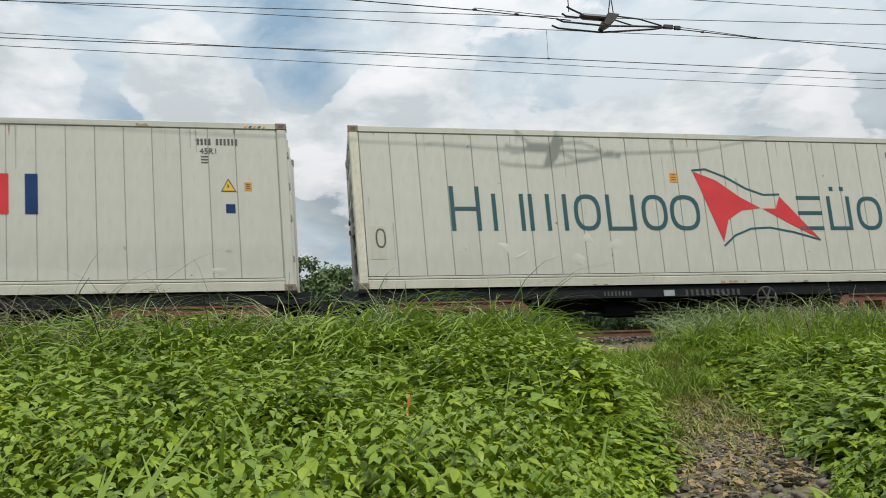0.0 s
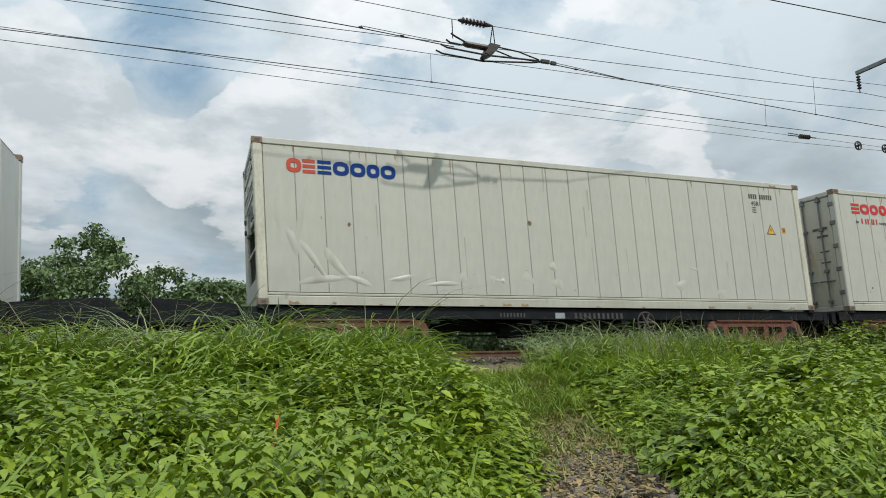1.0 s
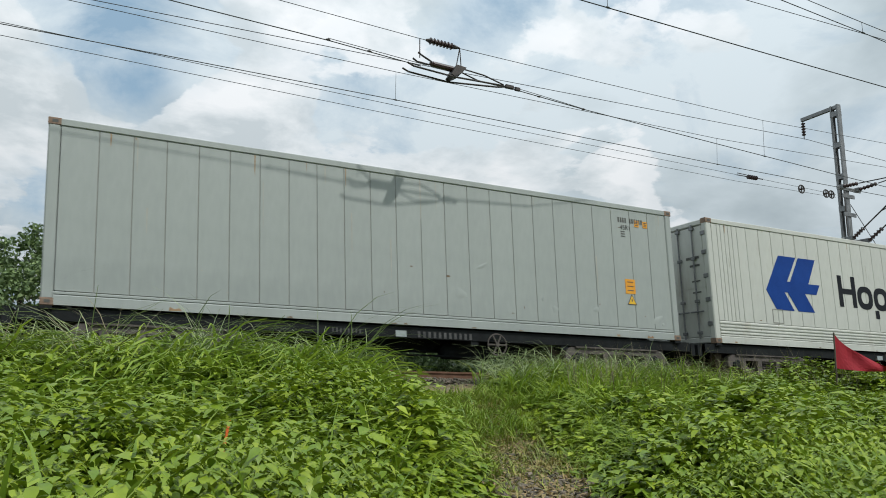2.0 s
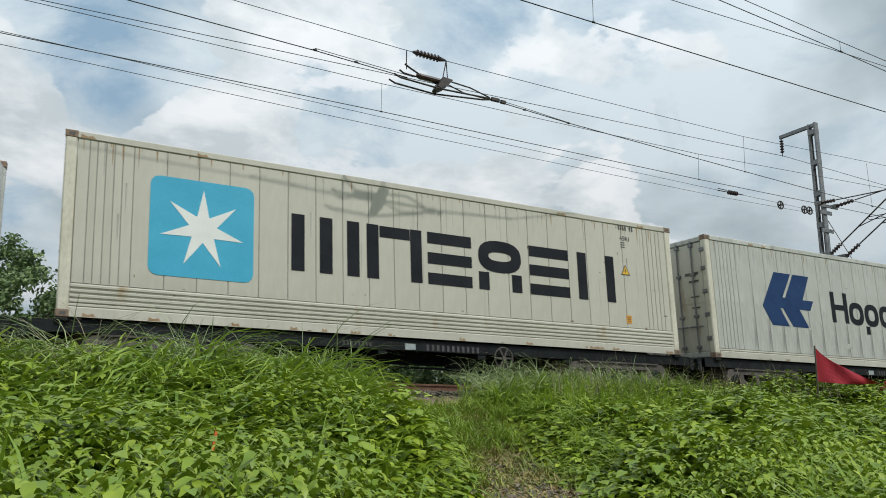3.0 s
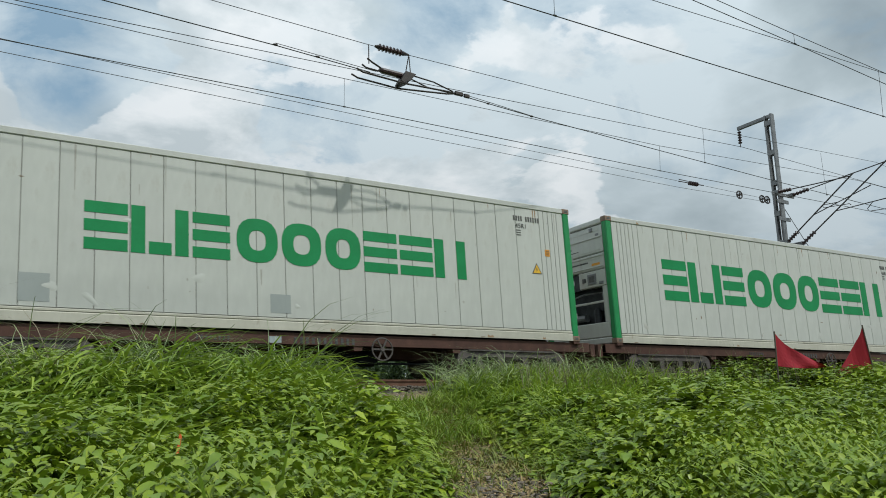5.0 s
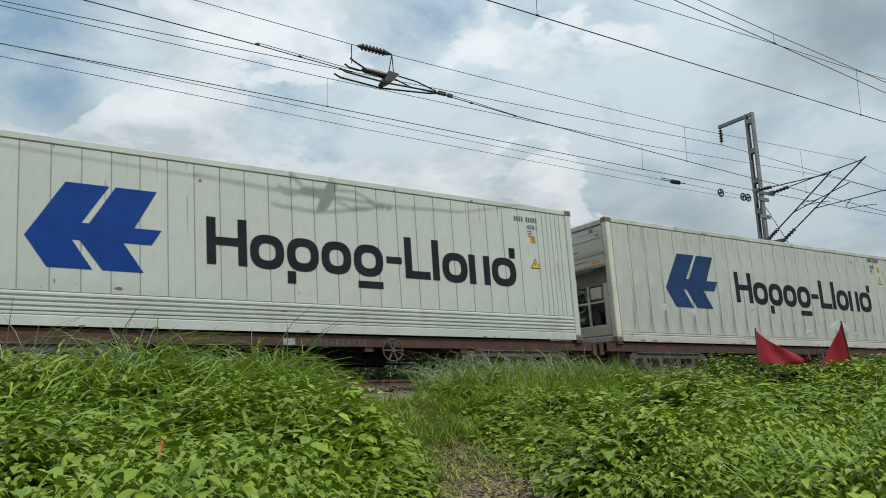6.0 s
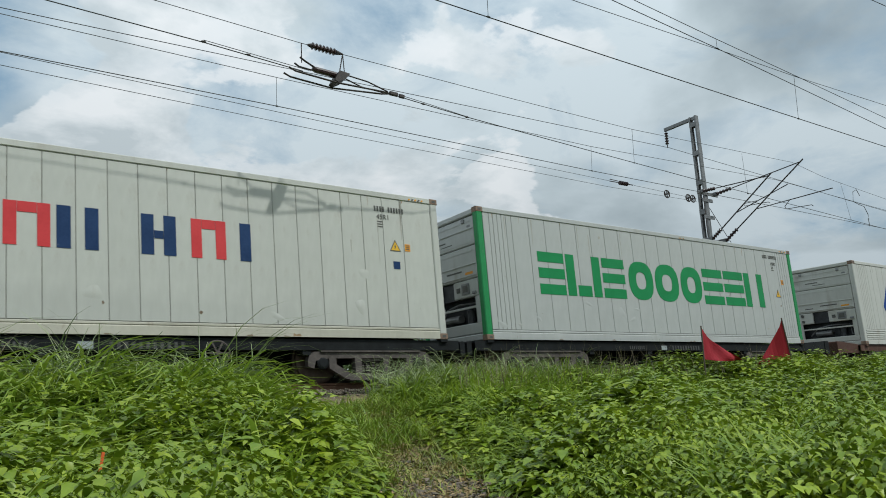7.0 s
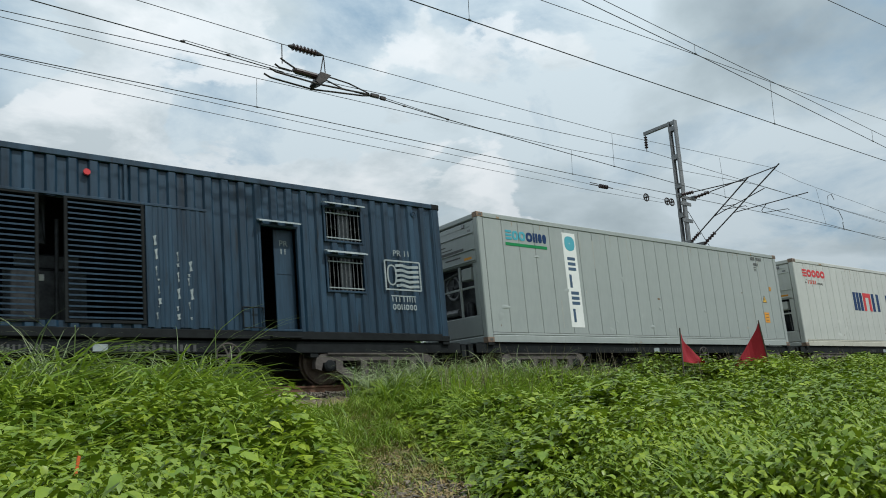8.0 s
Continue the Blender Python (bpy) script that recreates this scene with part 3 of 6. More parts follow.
def blades(name, x, y, z, length, width, az, bend, lift, mat, label, category, seg=5):
    """Grass: tapered blades that rise and arch over."""
    n = len(x)
    s = np.linspace(0, 1, seg + 1)
    ang = lift[:, None] - bend[:, None] * s[None]             # angle above level along the blade
    step = length[:, None] / seg
    dx, dz = np.cos(ang) * step, np.sin(ang) * step
    px = np.concatenate([np.zeros((n, 1)), np.cumsum(dx[:, :-1], 1)], 1)
    pz = np.concatenate([np.zeros((n, 1)), np.cumsum(dz[:, :-1], 1)], 1)
    cx, cy = np.sin(az)[:, None], np.cos(az)[:, None]
    w = width[:, None] * (1 - s[None] ** 2.2 * 0.97) * np.where(s[None] < 0.05, 0.6, 1) / 2
    mid = np.stack([x[:, None] + px * cx, y[:, None] + px * cy, z[:, None] + pz], 2)
    sd = np.stack([cy * np.ones_like(w), -cx * np.ones_like(w), 0.25 * np.ones_like(w)], 2)
    v = np.stack([mid - sd * w[..., None], mid + sd * w[..., None]], 2).reshape(n, -1, 3)
    t = []
    for i in range(seg):
        a = 2 * i
        t += [(a, a + 1, a + 3), (a, a + 3, a + 2)]
    tri = (np.array(t)[None] + (2 * seg + 2) * np.arange(n)[:, None, None]).reshape(-1, 3)
    return tagged(soup(name, v.reshape(-1, 3), tri, mat, "", ""), label, category, kind="stuff")


def grass(name, tufts, per, sample, lo, hi, width, mat, label, bend=(0.9, 2.2), lift=(1.05, 1.5), scaled=True):
    x, y = sample(tufts)
    ok = in_view(x, y)
    x, y = x[ok], y[ok]
    k = np.repeat(np.arange(len(x)), per)
    n = len(k)
    size = RNG.uniform(0.75, 1.15, len(x))[k]
    bx, by = x[k] + RNG.normal(0, 0.05, n), y[k] + RNG.normal(0, 0.05, n)
    length = RNG.uniform(lo, hi, n) * size
    if scaled:
        length = length * np.clip(top_scale(bx, by), 0.25, 1)
    return blades(name, bx, by, ground_z(bx, by) - 0.01, length, width * RNG.uniform(0.6, 1.3, n), RNG.uniform(0, 6.28, n), RNG.uniform(*bend, n), RNG.uniform(*lift, n), mat, label, "grass")


def left_bank(x, y):
    return (x < trail_x(y) - 1.25 - 0.15 * np.clip(8.6 - y, 0, 1)) & (RNG.random(len(x)) < np.interp(y, [4.4, 7.8], [0.35, 1.0]) * (0.66 + 0.5 * np.sin(2.1 * x + 1.0) * np.sin(1.9 * y)))


grass("bank_grass", 3300, 11, spread(-7, 5, 4.4, 9.9, left_bank), 0.85, 1.45, 0.046, GRASS, "long broad-bladed bright green grass on the bank", bend=(1.9, 3.6))
grass("crest_clumps", 290, 16, spread(-6, 3.8, 8.0, 9.7, lambda x, y: (x < trail_x(y) - 1.7) & (np.sin(2.9 * x + 0.4) + 0.4 * np.sin(6.1 * x) > -0.3)), 1.1, 1.65, 0.048, GRASS, "clumps of tall broad-bladed grass at the top of the bank", bend=(1.8, 3.5), scaled=False)
grass("crest_tufts", 1700, 9, spread(5.4, 24, 8.2, 10.3, lambda x, y: (x > trail_x(y) + 0.7) & (RNG.random(len(x)) < 0.55 + 0.6 * np.sin(1.3 * x) * np.sin(2.3 * y + x))), 0.42, 0.82, 0.026, GRASS, "tufts of green grass along the crest", bend=(1.2, 2.6), scaled=False)
grass("bank_wisps", 240, 7, spread(-6, 3.4, 8.9, 10.0, lambda x, y: x < trail_x(y) - 1.3), 0.95, 1.55, 0.014, REED, "long pale grass arching over the top of the bank", bend=(1.5, 3.0), scaled=False)
grass("trail_tufts", 620, 9, spread(1.5, 6.0, 7.4, 9.3, lambda x, y: (np.abs(x - trail_x(y)) < 0.8) & (np.sin(2.6 * y + 3.1 * x) > -0.1)), 0.16, 0.44, 0.017, GRASS, "green tufts growing into the trail", bend=(1.0, 2.4), scaled=False)
grass("trail_edge_grass", 2100, 12, spread(2.5, 9.5, 5.6, 10.2, lambda x, y: off_trail(x, y) & (x > trail_x(y) + 0.62)), 0.50, 0.92, 0.026, GRASS, "long green grass leaning beside the trail", bend=(1.2, 2.7))
grass("weed_grass", 1300, 8, spread(-4, 12, 1.8, 7, off_trail), 0.6, 1.02, 0.026, GRASS, "green grass blades growing among the weeds")
grass("crest_grass", 900, 10, spread(-8, 24, 9.4, 10.6, lambda x, y: (np.abs(x - 4.6) > 0.6)), 0.35, 0.68, 0.012, REED, "grey-green grass arching beside the ballast", bend=(1.4, 2.6))
grass("arching_grass", 105, 10, spread(5.5, 9.6, 9.2, 10.6, lambda x, y: x > trail_x(y) + 0.4), 0.85, 1.4, 0.013, REED, "pale arching grass overhanging the rail", bend=(1.6, 2.8), scaled=False)
grass("trail_turf", 4200, 8, spread(1.8, 6.6, 5.7, 9.5, lambda x, y: (np.abs(x - trail_x(y)) < 0.85) & (RNG.random(len(x)) < np.interp(y, [5.7, 6.2, 7.2, 8.0], [0.25, 0.4, 0.45, 1.0]) + 0.6 * (np.abs(x - trail_x(y)) > 0.45))), 0.08, 0.28, 0.013, TURF, "short trampled grass on the trail", scaled=False)
grass("trail_straw", 1900, 8, spread(1.8, 6.6, 4.4, 9.6, lambda x, y: (np.abs(x - trail_x(y)) < 0.7) & (RNG.random(len(x)) < np.interp(y, [4.4, 5.4, 6.2, 7.6, 8.6], [0.15, 0.5, 1.0, 1.0, 0.25]))), 0.06, 0.2, 0.008, STRAW, "dry yellow grass trodden flat on the trail", bend=(0.5, 1.5), lift=(0.2, 1.1), scaled=False)
grass("trail_head_grass", 330, 9, spread(3.2, 6.0, 7.6, 9.2, lambda x, y: (np.abs(x - trail_x(y)) < 0.9) & (np.sin(5.1 * x + 2.0 * y) > -0.4)), 0.20, 0.42, 0.018, GRASS, "low green grass closing over the head of the trail", bend=(1.4, 2.9), scaled=False)
grass("tall_clumps", 20, 9, spread(-1.5, 2.7, 8.6, 9.5, lambda x, y: x < trail_x(y) - 1.9), 1.25, 1.75, 0.030, GRASS, "tall green grass arching high over the bank", bend=(1.7, 2.9), lift=(1.15, 1.5), scaled=False)
grass("tall_wisps", 40, 9, spread(-3.0, 3.0, 8.8, 9.6, lambda x, y: x < trail_x(y) - 1.4), 1.4, 2.0, 0.013, REED, "tall pale grass arching high over the bank", bend=(1.4, 2.6), lift=(1.15, 1.5), scaled=False)


def trail_litter():
    """Dead leaves and bits of straw lying on the trail."""
    n = 2600
    y = RNG.uniform(3.9, 8.2, n)
    x = trail_x(y) + RNG.normal(0.03, 0.33, n)
    leaves("trail_litter", np.stack([x, y, ground_z(x, y) + RNG.uniform(0.035, 0.075, n)], 1), RNG.uniform(0, 6.28, n), RNG.normal(0.0, 0.25, n), RNG.normal(0, 0.3, n), RNG.uniform(0.03, 0.085, n), STRAW, "dry brown leaf litter on the trail", "leaf litter", 0.8)


trail_litter()
grass("stone_grass", 130, 7, spread(1.8, 5.0, 4.0, 6.4, lambda x, y: np.abs(x - trail_x(y)) < 0.7), 0.10, 0.30, 0.010, TURF, "sparse grass growing between the stones", bend=(0.8, 2.2), scaled=False)
grass("tall_stalks", 340, 4, spread(-5.5, 2.6, 7.8, 9.4, lambda x, y: RNG.random(len(x)) < 1.1 - 0.22 * (x + 4.5)), 1.3, 2.2, 0.012, STALK, "tall thin brown grass stalks rising over the bank", bend=(0.9, 2.8), lift=(1.0, 1.5), scaled=False)
grass("crest_stalks", 330, 4, spread(6.0, 24, 8.0, 9.6, lambda x, y: x > 0), 0.7, 1.15, 0.010, STALK, "thin brown flowering stalks over the weeds", bend=(0.2, 0.9), lift=(1.2, 1.55), scaled=False)


def build_near_blades():
    """Broad blades close to the lens."""
    x = np.array([-0.30, -0.25, -0.17, -0.22, -0.34, -0.28, -0.12])
    y = np.array([0.74, 0.66, 0.86, 0.80, 0.72, 0.82, 0.90])
    z = ground_z(x, y)
    blades("foreground_blades", x, y, z, np.array([1.12, 1.02, 1.00, 0.98, 1.14, 1.02, 0.94]), np.array([0.05, 0.065, 0.03, 0.05, 0.06, 0.055, 0.035]),
           np.array([0.5, 0.2, 1.1, 5.9, 1.3, 0.2, 0.6]), np.array([1.0, 0.9, 0.8, 1.2, 1.3, 1.4, 1.0]), np.full(7, 1.52), GRASS, "broad green grass blades close by", "grass", seg=9)


build_near_blades()

# ---- trees behind the railway ----


def tree(x, y, top, wide, seed):
    r = random.Random(seed)
    rng = np.random.default_rng(seed)
    z0 = float(ground_z(x, y))
    h = top - z0
    t = thing("tree", "green leafy tree with an uneven crown beyond the track", "tree", (x, y, z0), "trees beyond the track")
    g = Geo()
    pts = [(0.12 * r.uniform(-1, 1) * k, 0.12 * r.uniform(-1, 1) * k, h * 0.2 * k) for k in range(4)]
    g.tube(pts, [0.16, 0.13, 0.10, 0.06], 7)
    tips = []
    for k in range(9):
        a, f = r.uniform(0, 6.28), r.uniform(0.25, 0.6)
        b = Vector((pts[1][0] * f, pts[1][1] * f, h * f))
        e = b + Vector((math.cos(a) * wide * r.uniform(0.3, 0.55), math.sin(a) * wide * r.uniform(0.3, 0.55), h * r.uniform(0.08, 0.36)))
        g.tube([b, (b + e) / 2 + Vector((0, 0, 0.1)), e], [0.06, 0.04, 0.02], 5)
        tips.append(e)
    part("trunk", g, BARK, t, "brown bark trunk with limbs")
    cs = [np.array(e) for e in tips] + [np.array((r.gauss(0, wide * 0.27), r.gauss(0, wide * 0.27), h * r.uniform(0.08, 0.92))) for _ in range(22)]
    cs.append(np.array((0, 0, h * 0.93)))
    cs = np.array(cs)
    n = 5200
    c = cs[rng.integers(0, len(cs), n)]
    d = rng.normal(0, 1, (n, 3))
    d /= np.linalg.norm(d, axis=1)[:, None]
    p = c + d * (wide * 0.2 * rng.random((n, 1)) ** 0.5) * (1, 1, 0.7)
    p[:, 2] = np.maximum(p[:, 2], 0.15)
    side, fwd, up = frames_of(rng.uniform(0, 6.28, n), rng.normal(0.4, 0.5, n), rng.normal(0, 0.6, n))
    ln = rng.uniform(0.10, 0.22, n)
    v = p[:, None, :] + ln[:, None, None] * (LEAF_V[None, :, 0:1] * side[:, None] + LEAF_V[None, :, 1:2] * fwd[:, None] + LEAF_V[None, :, 2:3] * up[:, None])
    crown = soup("crown", v.reshape(-1, 3), (LEAF_T[None] + 7 * np.arange(n)[:, None, None]).reshape(-1, 3), TREELEAF, "", "")
    crown.parent = t


TREES = [(-8.2, 27, 3.6, 3.0), (-4.8, 26, 3.8, 2.8), (-2.2, 27, 4.3, 2.8), (0.4, 26, 3.3, 2.4), (-14, 31, 4.6, 3.4), (-10, 30, 4.2, 3.2), (-6.2, 30, 3.9, 3.0), (-3.5, 30, 6.0, 2.6), (-1.0, 29, 4.2, 2.6), (1.6, 30, 3.7, 2.6), (4.2, 31, 3.4, 2.8), (7.0, 30, 3.6, 2.8), (10, 31, 3.9, 3), (13.2, 30, 3.8, 3), (16.5, 31, 4.4, 3.2), (20, 31, 4.6, 3.2), (23.4, 30, 6.0, 3.0), (26.2, 30, 7.0, 3.2), (29.4, 30, 7.6, 3.6), (33, 31, 7.0, 3.6), (37, 30, 6.4, 3.8), (42, 31, 5.8, 4), (48, 32, 5.4, 4), (55, 32, 5.4, 4)]
for k, (x, y, top, wide) in enumerate(TREES):
    tree(x, y, top, wide, 40 + k)


def near_scrub():
    """Low scrub added right behind the ballast to keep the gaps under wagons dark."""
    n = 42000
    x = RNG.uniform(-9, 30, n)
    y = RNG.uniform(15.7, 17.6, n)
    z = ground_z(x, y) + RNG.random(n) ** 0.7 * (1.05 + 0.25 * np.sin(1.3 * x) + 0.15 * np.sin(4.1 * x + 1))
    leaves("track_scrub", np.stack([x, y, z], 1), RNG.uniform(0, 6.28, n), RNG.normal(0.4, 0.5, n), RNG.normal(0, 0.5, n), RNG.uniform(0.10, 0.2, n), TREELEAF, "low scrub added beyond the track to darken the gaps under the wagons", "shrubs")


near_scrub()


def far_hedge():
    n = 60000
    x = RNG.uniform(-28, 75, n)
    y = RNG.uniform(26, 36, n)
    z = ground_z(x, y) + RNG.random(n) ** 0.8 * (2.9 + 0.9 * np.sin(0.9 * x) * np.sin(0.37 * x + 1))
    leaves("far_hedge", np.stack([x, y, z], 1), RNG.uniform(0, 6.28, n), RNG.normal(0.3, 0.4, n), RNG.normal(0, 0.5, n), RNG.uniform(0.16, 0.34, n), TREELEAF, "dense green shrubs beyond the track", "shrubs")


far_hedge()

# ---- overhead line ----


def wire(pts, r=0.007, label="thin dark overhead wire", sag_to=None):
    """A wire through points, drawn on straight past both ends."""
    p = [Vector(q) for q in pts]
    if sag_to is None:
        a, b = (p[0] - p[1]).normalized(), (p[-1] - p[-2]).normalized()
        p = [p[0] + a * 40] + p + [p[-1] + b * 60]
    elif sag_to == "left":
        p = [p[0] + (p[0] - p[1]).normalized() * 40] + p
    elif sag_to == "right":
        p = p + [p[-1] + (p[-1] - p[-2]).normalized() * 60]
    return tagged(put_mesh("overhead_wire", Geo().tube(p, r, 5).mesh("overhead_wire", WIRE)), label, "wire", "overhead wires")


DIV = 10.25
DRAWN = DIV / 11.4      # the set was laid out for 11.4 m
wire([(2.18, DIV, 6.02), (4.23, DIV, 5.95), (4.40, DIV, 5.95)], 0.006, "thin dark messenger wire ending at an insulator", "left")
wire([(5.01, DIV, 5.94), (8.04, 10.5, 6.08), (13.5, 11.05, 6.42), (22.23, 11.7, 7.12), (24.31, 11.8, 6.95), (32.4, 12.2, 6.8)], 0.006, "thin dark messenger wire carried by the mast", "right")
wire([(0.65, DIV, 5.59), (2.62, DIV, 5.53), (4.27, DIV, 5.44)], 0.009, "dark contact wire clamped to the section insulator", "left")
wire([(5.93, DIV, 5.40), (7.75, 10.36, 5.35), (12.6, 11.0, 5.52), (16.4, 11.32, 5.56), (22.26, 11.6, 5.54), (30.86, 11.8, 5.40)], 0.009, "dark contact wire leaving the section insulator", "right")
wire([(2.62, DIV, 5.57), (4.38, DIV, 5.48)], 0.006, "short stay wire by the section insulator", "none")
wire([(5.95, DIV, 5.44), (6.75, 10.3, 5.41), (7.75, 10.36, 5.36)], 0.006, "short stay wire by the section insulator", "none")
wire([(0.39, 16.5, 8.62), (6.87, 16.5, 8.78), (22.31, 16.5, 9.24), (28.43, 16.5, 9.05), (43.63, 16.5, 8.59)], 0.010, "dark return wire hung from the mast bracket")
wire([(0.33, 12.8, 6.55), (4.74, 12.8, 6.53), (13.84, 12.8, 6.60), (22.37, 12.4, 6.73), (32.75, 12.4, 6.5)], 0.007, "messenger wire over the running track")
wire([(0.38, 12.8, 5.88), (4.75, 12.8, 5.90), (13.76, 12.8, 5.88), (22.48, 12.6, 5.84), (33.0, 12.6, 5.86)], 0.009, "contact wire over the running track")
wire([(0.38, 12.4, 5.67), (5.76, 13.06, 5.88), (15.92, 14.1, 6.27)], 0.006, "thin wire running to an anchor insulator", "left")
wire([(17.21, 14.22, 6.33), (21.59, 15.05, 6.66)], 0.006, "thin wire between two anchor insulators", "none")
wire([(0.39, 12.4, 5.45), (5.76, 13.1, 5.68), (15.92, 14.1, 6.07), (21.58, 15.06, 6.56)], 0.006, "thin wire anchored to the mast", "left")
wire([(5.11, 7.5, 5.57), (8.84, 7.5, 5.59), (14.75, 7.5, 5.64), (20.48, 7.5, 5.70)], 0.009, "near contact wire crossing overhead")
wire([(8.99, 7.5, 6.75), (12.01, 7.5, 6.61), (19.71, 7.5, 6.16)], 0.008, "near overhead wire sloping down")
wire([(9.37, 7.5, 6.95), (12.01, 7.5, 6.82), (14.97, 7.5, 6.70), (20.77, 7.5, 6.44)], 0.007, "near messenger wire sloping down")
wire([(7.83, 7.52, 6.45), (12.01, 7.52, 6.61), (14.97, 7.52, 6.70), (21.01, 7.52, 7.0)], 0.006, "near stay wire climbing slightly")
wire([(14.89, 6.0, 7.95), (17.8, 6.0, 8.18), (60.0, 6.0, 9.5)], 0.008, "high overhead wire above the bank")
for a, b in (((6.12, 7.5, 6.9), (6.12, 7.5, 5.58)), ((14.84, 7.5, 6.70), (14.75, 7.5, 5.64)), ((12.01, 7.5, 6.82), (12.01, 7.5, 6.61)), ((19.8, 7.5, 6.47), (19.75, 7.5, 6.16)), ((13.5, 11.05, 6.42), (13.5, 11.08, 5.53)), ((4.74, 12.8, 6.53), (4.75, 12.8, 5.90)), ((13.84, 12.8, 6.60), (13.8, 12.8, 5.88)), ((19.0, 11.5, 6.83), (19.0, 11.48, 5.55)), ((25.6, 11.85, 6.9), (25.6, 11.7, 5.5))):
    d = tagged(put_mesh("dropper", Geo().tube([a, b], 0.0045, 5).tube([(b[0] - 0.02, b[1], b[2]), (b[0] + 0.03, b[1], b[2])], 0.016, 6).mesh("dropper", WIRE)), "thin vertical dropper clipped between two wires", "wire dropper", "droppers")


def insulator_geo(a, b, discs, r, core=0.038):
    a, b = Vector(a), Vector(b)
    pts, rs = [], []
    for k in range(discs):
        for f, q in ((0.05, core), (0.15, r), (0.45, r * 0.9), (0.6, core)):
            pts.append(a.lerp(b, (k + f) / discs))
            rs.append(q)
    return Geo().tube(pts, rs, 10)


def section_insulator():
    """Two contact wires joined through a skid frame, hung by chains from the messenger wire."""
    t = thing("section_insulator", "dark section insulator with skids hung from the messenger wire", "insulator", (3.95, DIV, 5.3))
    o = Vector((3.95, DIV, 5.3))

    def q(x, z, dy=0.0):
        return Vector((x * DRAWN, DIV + dy, z * DRAWN)) - o
    part("disc_insulator", insulator_geo(q(4.92, 6.62), q(5.44, 6.61), 7, 0.065), INSULATOR, t, "brown ribbed porcelain insulator")
    part("end_cap", Geo().tube([q(4.84, 6.62), q(4.93, 6.62)], [0.02, 0.045], 8), FITTING, t)
    part("end_cap", Geo().tube([q(5.43, 6.61), q(5.57, 6.61)], [0.045, 0.015], 8), FITTING, t)
    part("core_rod", Geo().tube([q(4.93, 6.14), q(5.0, 6.14), q(5.42, 6.13), q(5.5, 6.13)], [0.03, 0.055, 0.055, 0.035], 10), INSULATOR, t, "thick brown insulating rod")
    for x0, z0, x1, z1 in ((4.71, 6.62, 4.72, 6.22), (5.57, 6.61, 5.61, 6.19), (5.57, 6.61, 5.50, 6.20)):
        n = 9
        g = Geo()
        for k in range(n):
            c = q(x0 + (x1 - x0) * (k + 0.5) / n, z0 + (z1 - z0) * (k + 0.5) / n)
            g.tube([c + Vector((0, 0, 0.02)), c - Vector((0, 0, 0.02))], [0.011, 0.008], 5)
        g.tube([q(x0, z0), q(x1, z1)], 0.004, 4)
        part("hanger_chain", g, FITTING, t, "thin link chains")
    for dy in (-0.12, 0.12):
        part("skid", Geo().tube([q(4.42, 6.00, dy), q(4.55, 5.95, dy), q(5.39, 5.91, dy), q(6.45, 5.99, dy * 0.4), q(6.63, 6.01, 0)], 0.016, 6), FITTING, t, "long bent steel runner")
        part("upper_arm", Geo().tube([q(4.63, 6.25, dy), q(4.72, 6.20, dy), q(4.95, 6.15, dy * 0.5)], 0.016, 6), FITTING, t)
        part("tie_arm", Geo().tube([q(5.62, 6.15, dy * 0.5), q(6.05, 6.08, dy), q(6.55, 6.02, dy * 0.3)], 0.013, 6), FITTING, t)
    part("yoke_plate", Geo().prism([(q(5.44, 0).x, q(0, 6.17).z), (q(5.66, 0).x, q(0, 6.15).z), (q(5.56, 0).x, q(0, 6.02).z), (q(5.40, 0).x, q(0, 5.92).z), (q(5.34, 0).x, q(0, 5.96).z)], "y", -0.14, 0.14), FITTING, t, "rusty triangular yoke plate")
    part("wire_clamp", Geo().box(2.0, 2.16, -0.03, 0.03, 0.08, 0.15, 0.01).box(2.2, 2.3, -0.025, 0.025, 0.07, 0.14, 0.01), FITTING, t)


section_insulator()
for x, y, z, s in ((2.62, DIV, 5.54, 0.02), (3.33, DIV, 5.50, 0.018), (7.75, 10.36, 5.35, 0.02), (6.7, 10.3, 5.38, 0.018)):
    tagged(put_mesh("wire_clamp", Geo().tube([(x - 0.04, y, z), (x - 0.015, y, z), (x + 0.015, y, z), (x + 0.04, y, z)], [s * 0.5, s, s, s * 0.5], 6).mesh("wire_clamp", FITTING)), "small dark clamp joining two wires", "clamp", "wire clamps")
for a, b, n, r in (((15.95, 14.11, 6.27), (17.15, 14.21, 6.33), 5, 0.07),):
    t = thing("anchor_insulator", "dark red anchor insulator set in a wire", "insulator", a)
    a0, d = Vector(a), Vector(b) - Vector(a)
    part("ribbed_core", insulator_geo(d * 0.42, d * 0.78, n, r), INSULATOR, t)
    part("turnbuckle", Geo().tube([d * 0.0, d * 0.4], 0.014, 6).tube([d * 0.02 + Vector((0, 0, 0.06)), d * 0.36 + Vector((0, 0, 0.05))], 0.012, 6), FITTING, t)
    part("eye_link", Geo().tube([d * 0.78, d], 0.016, 6), FITTING, t)
for x, y, z in ((19.4, 14.66, 6.45), (20.95, 14.94, 6.58), (21.3, 15.0, 6.61)):
    t = thing("tension_pulley", "small spoked tensioning pulley on the anchor wire", "pulley", (x, y, z), "tension pulleys")
    part("rim", Geo().ring(0, 0, 0, 0.13, 0.022), FITTING, t)
    part("spokes", Geo().box(-0.13, 0.13, -0.012, 0.012, -0.012, 0.012).box(-0.012, 0.012, -0.012, 0.012, -0.13, 0.13).tube([(0, -0.05, 0), (0, 0.05, 0)], 0.03, 8), FITTING, t)


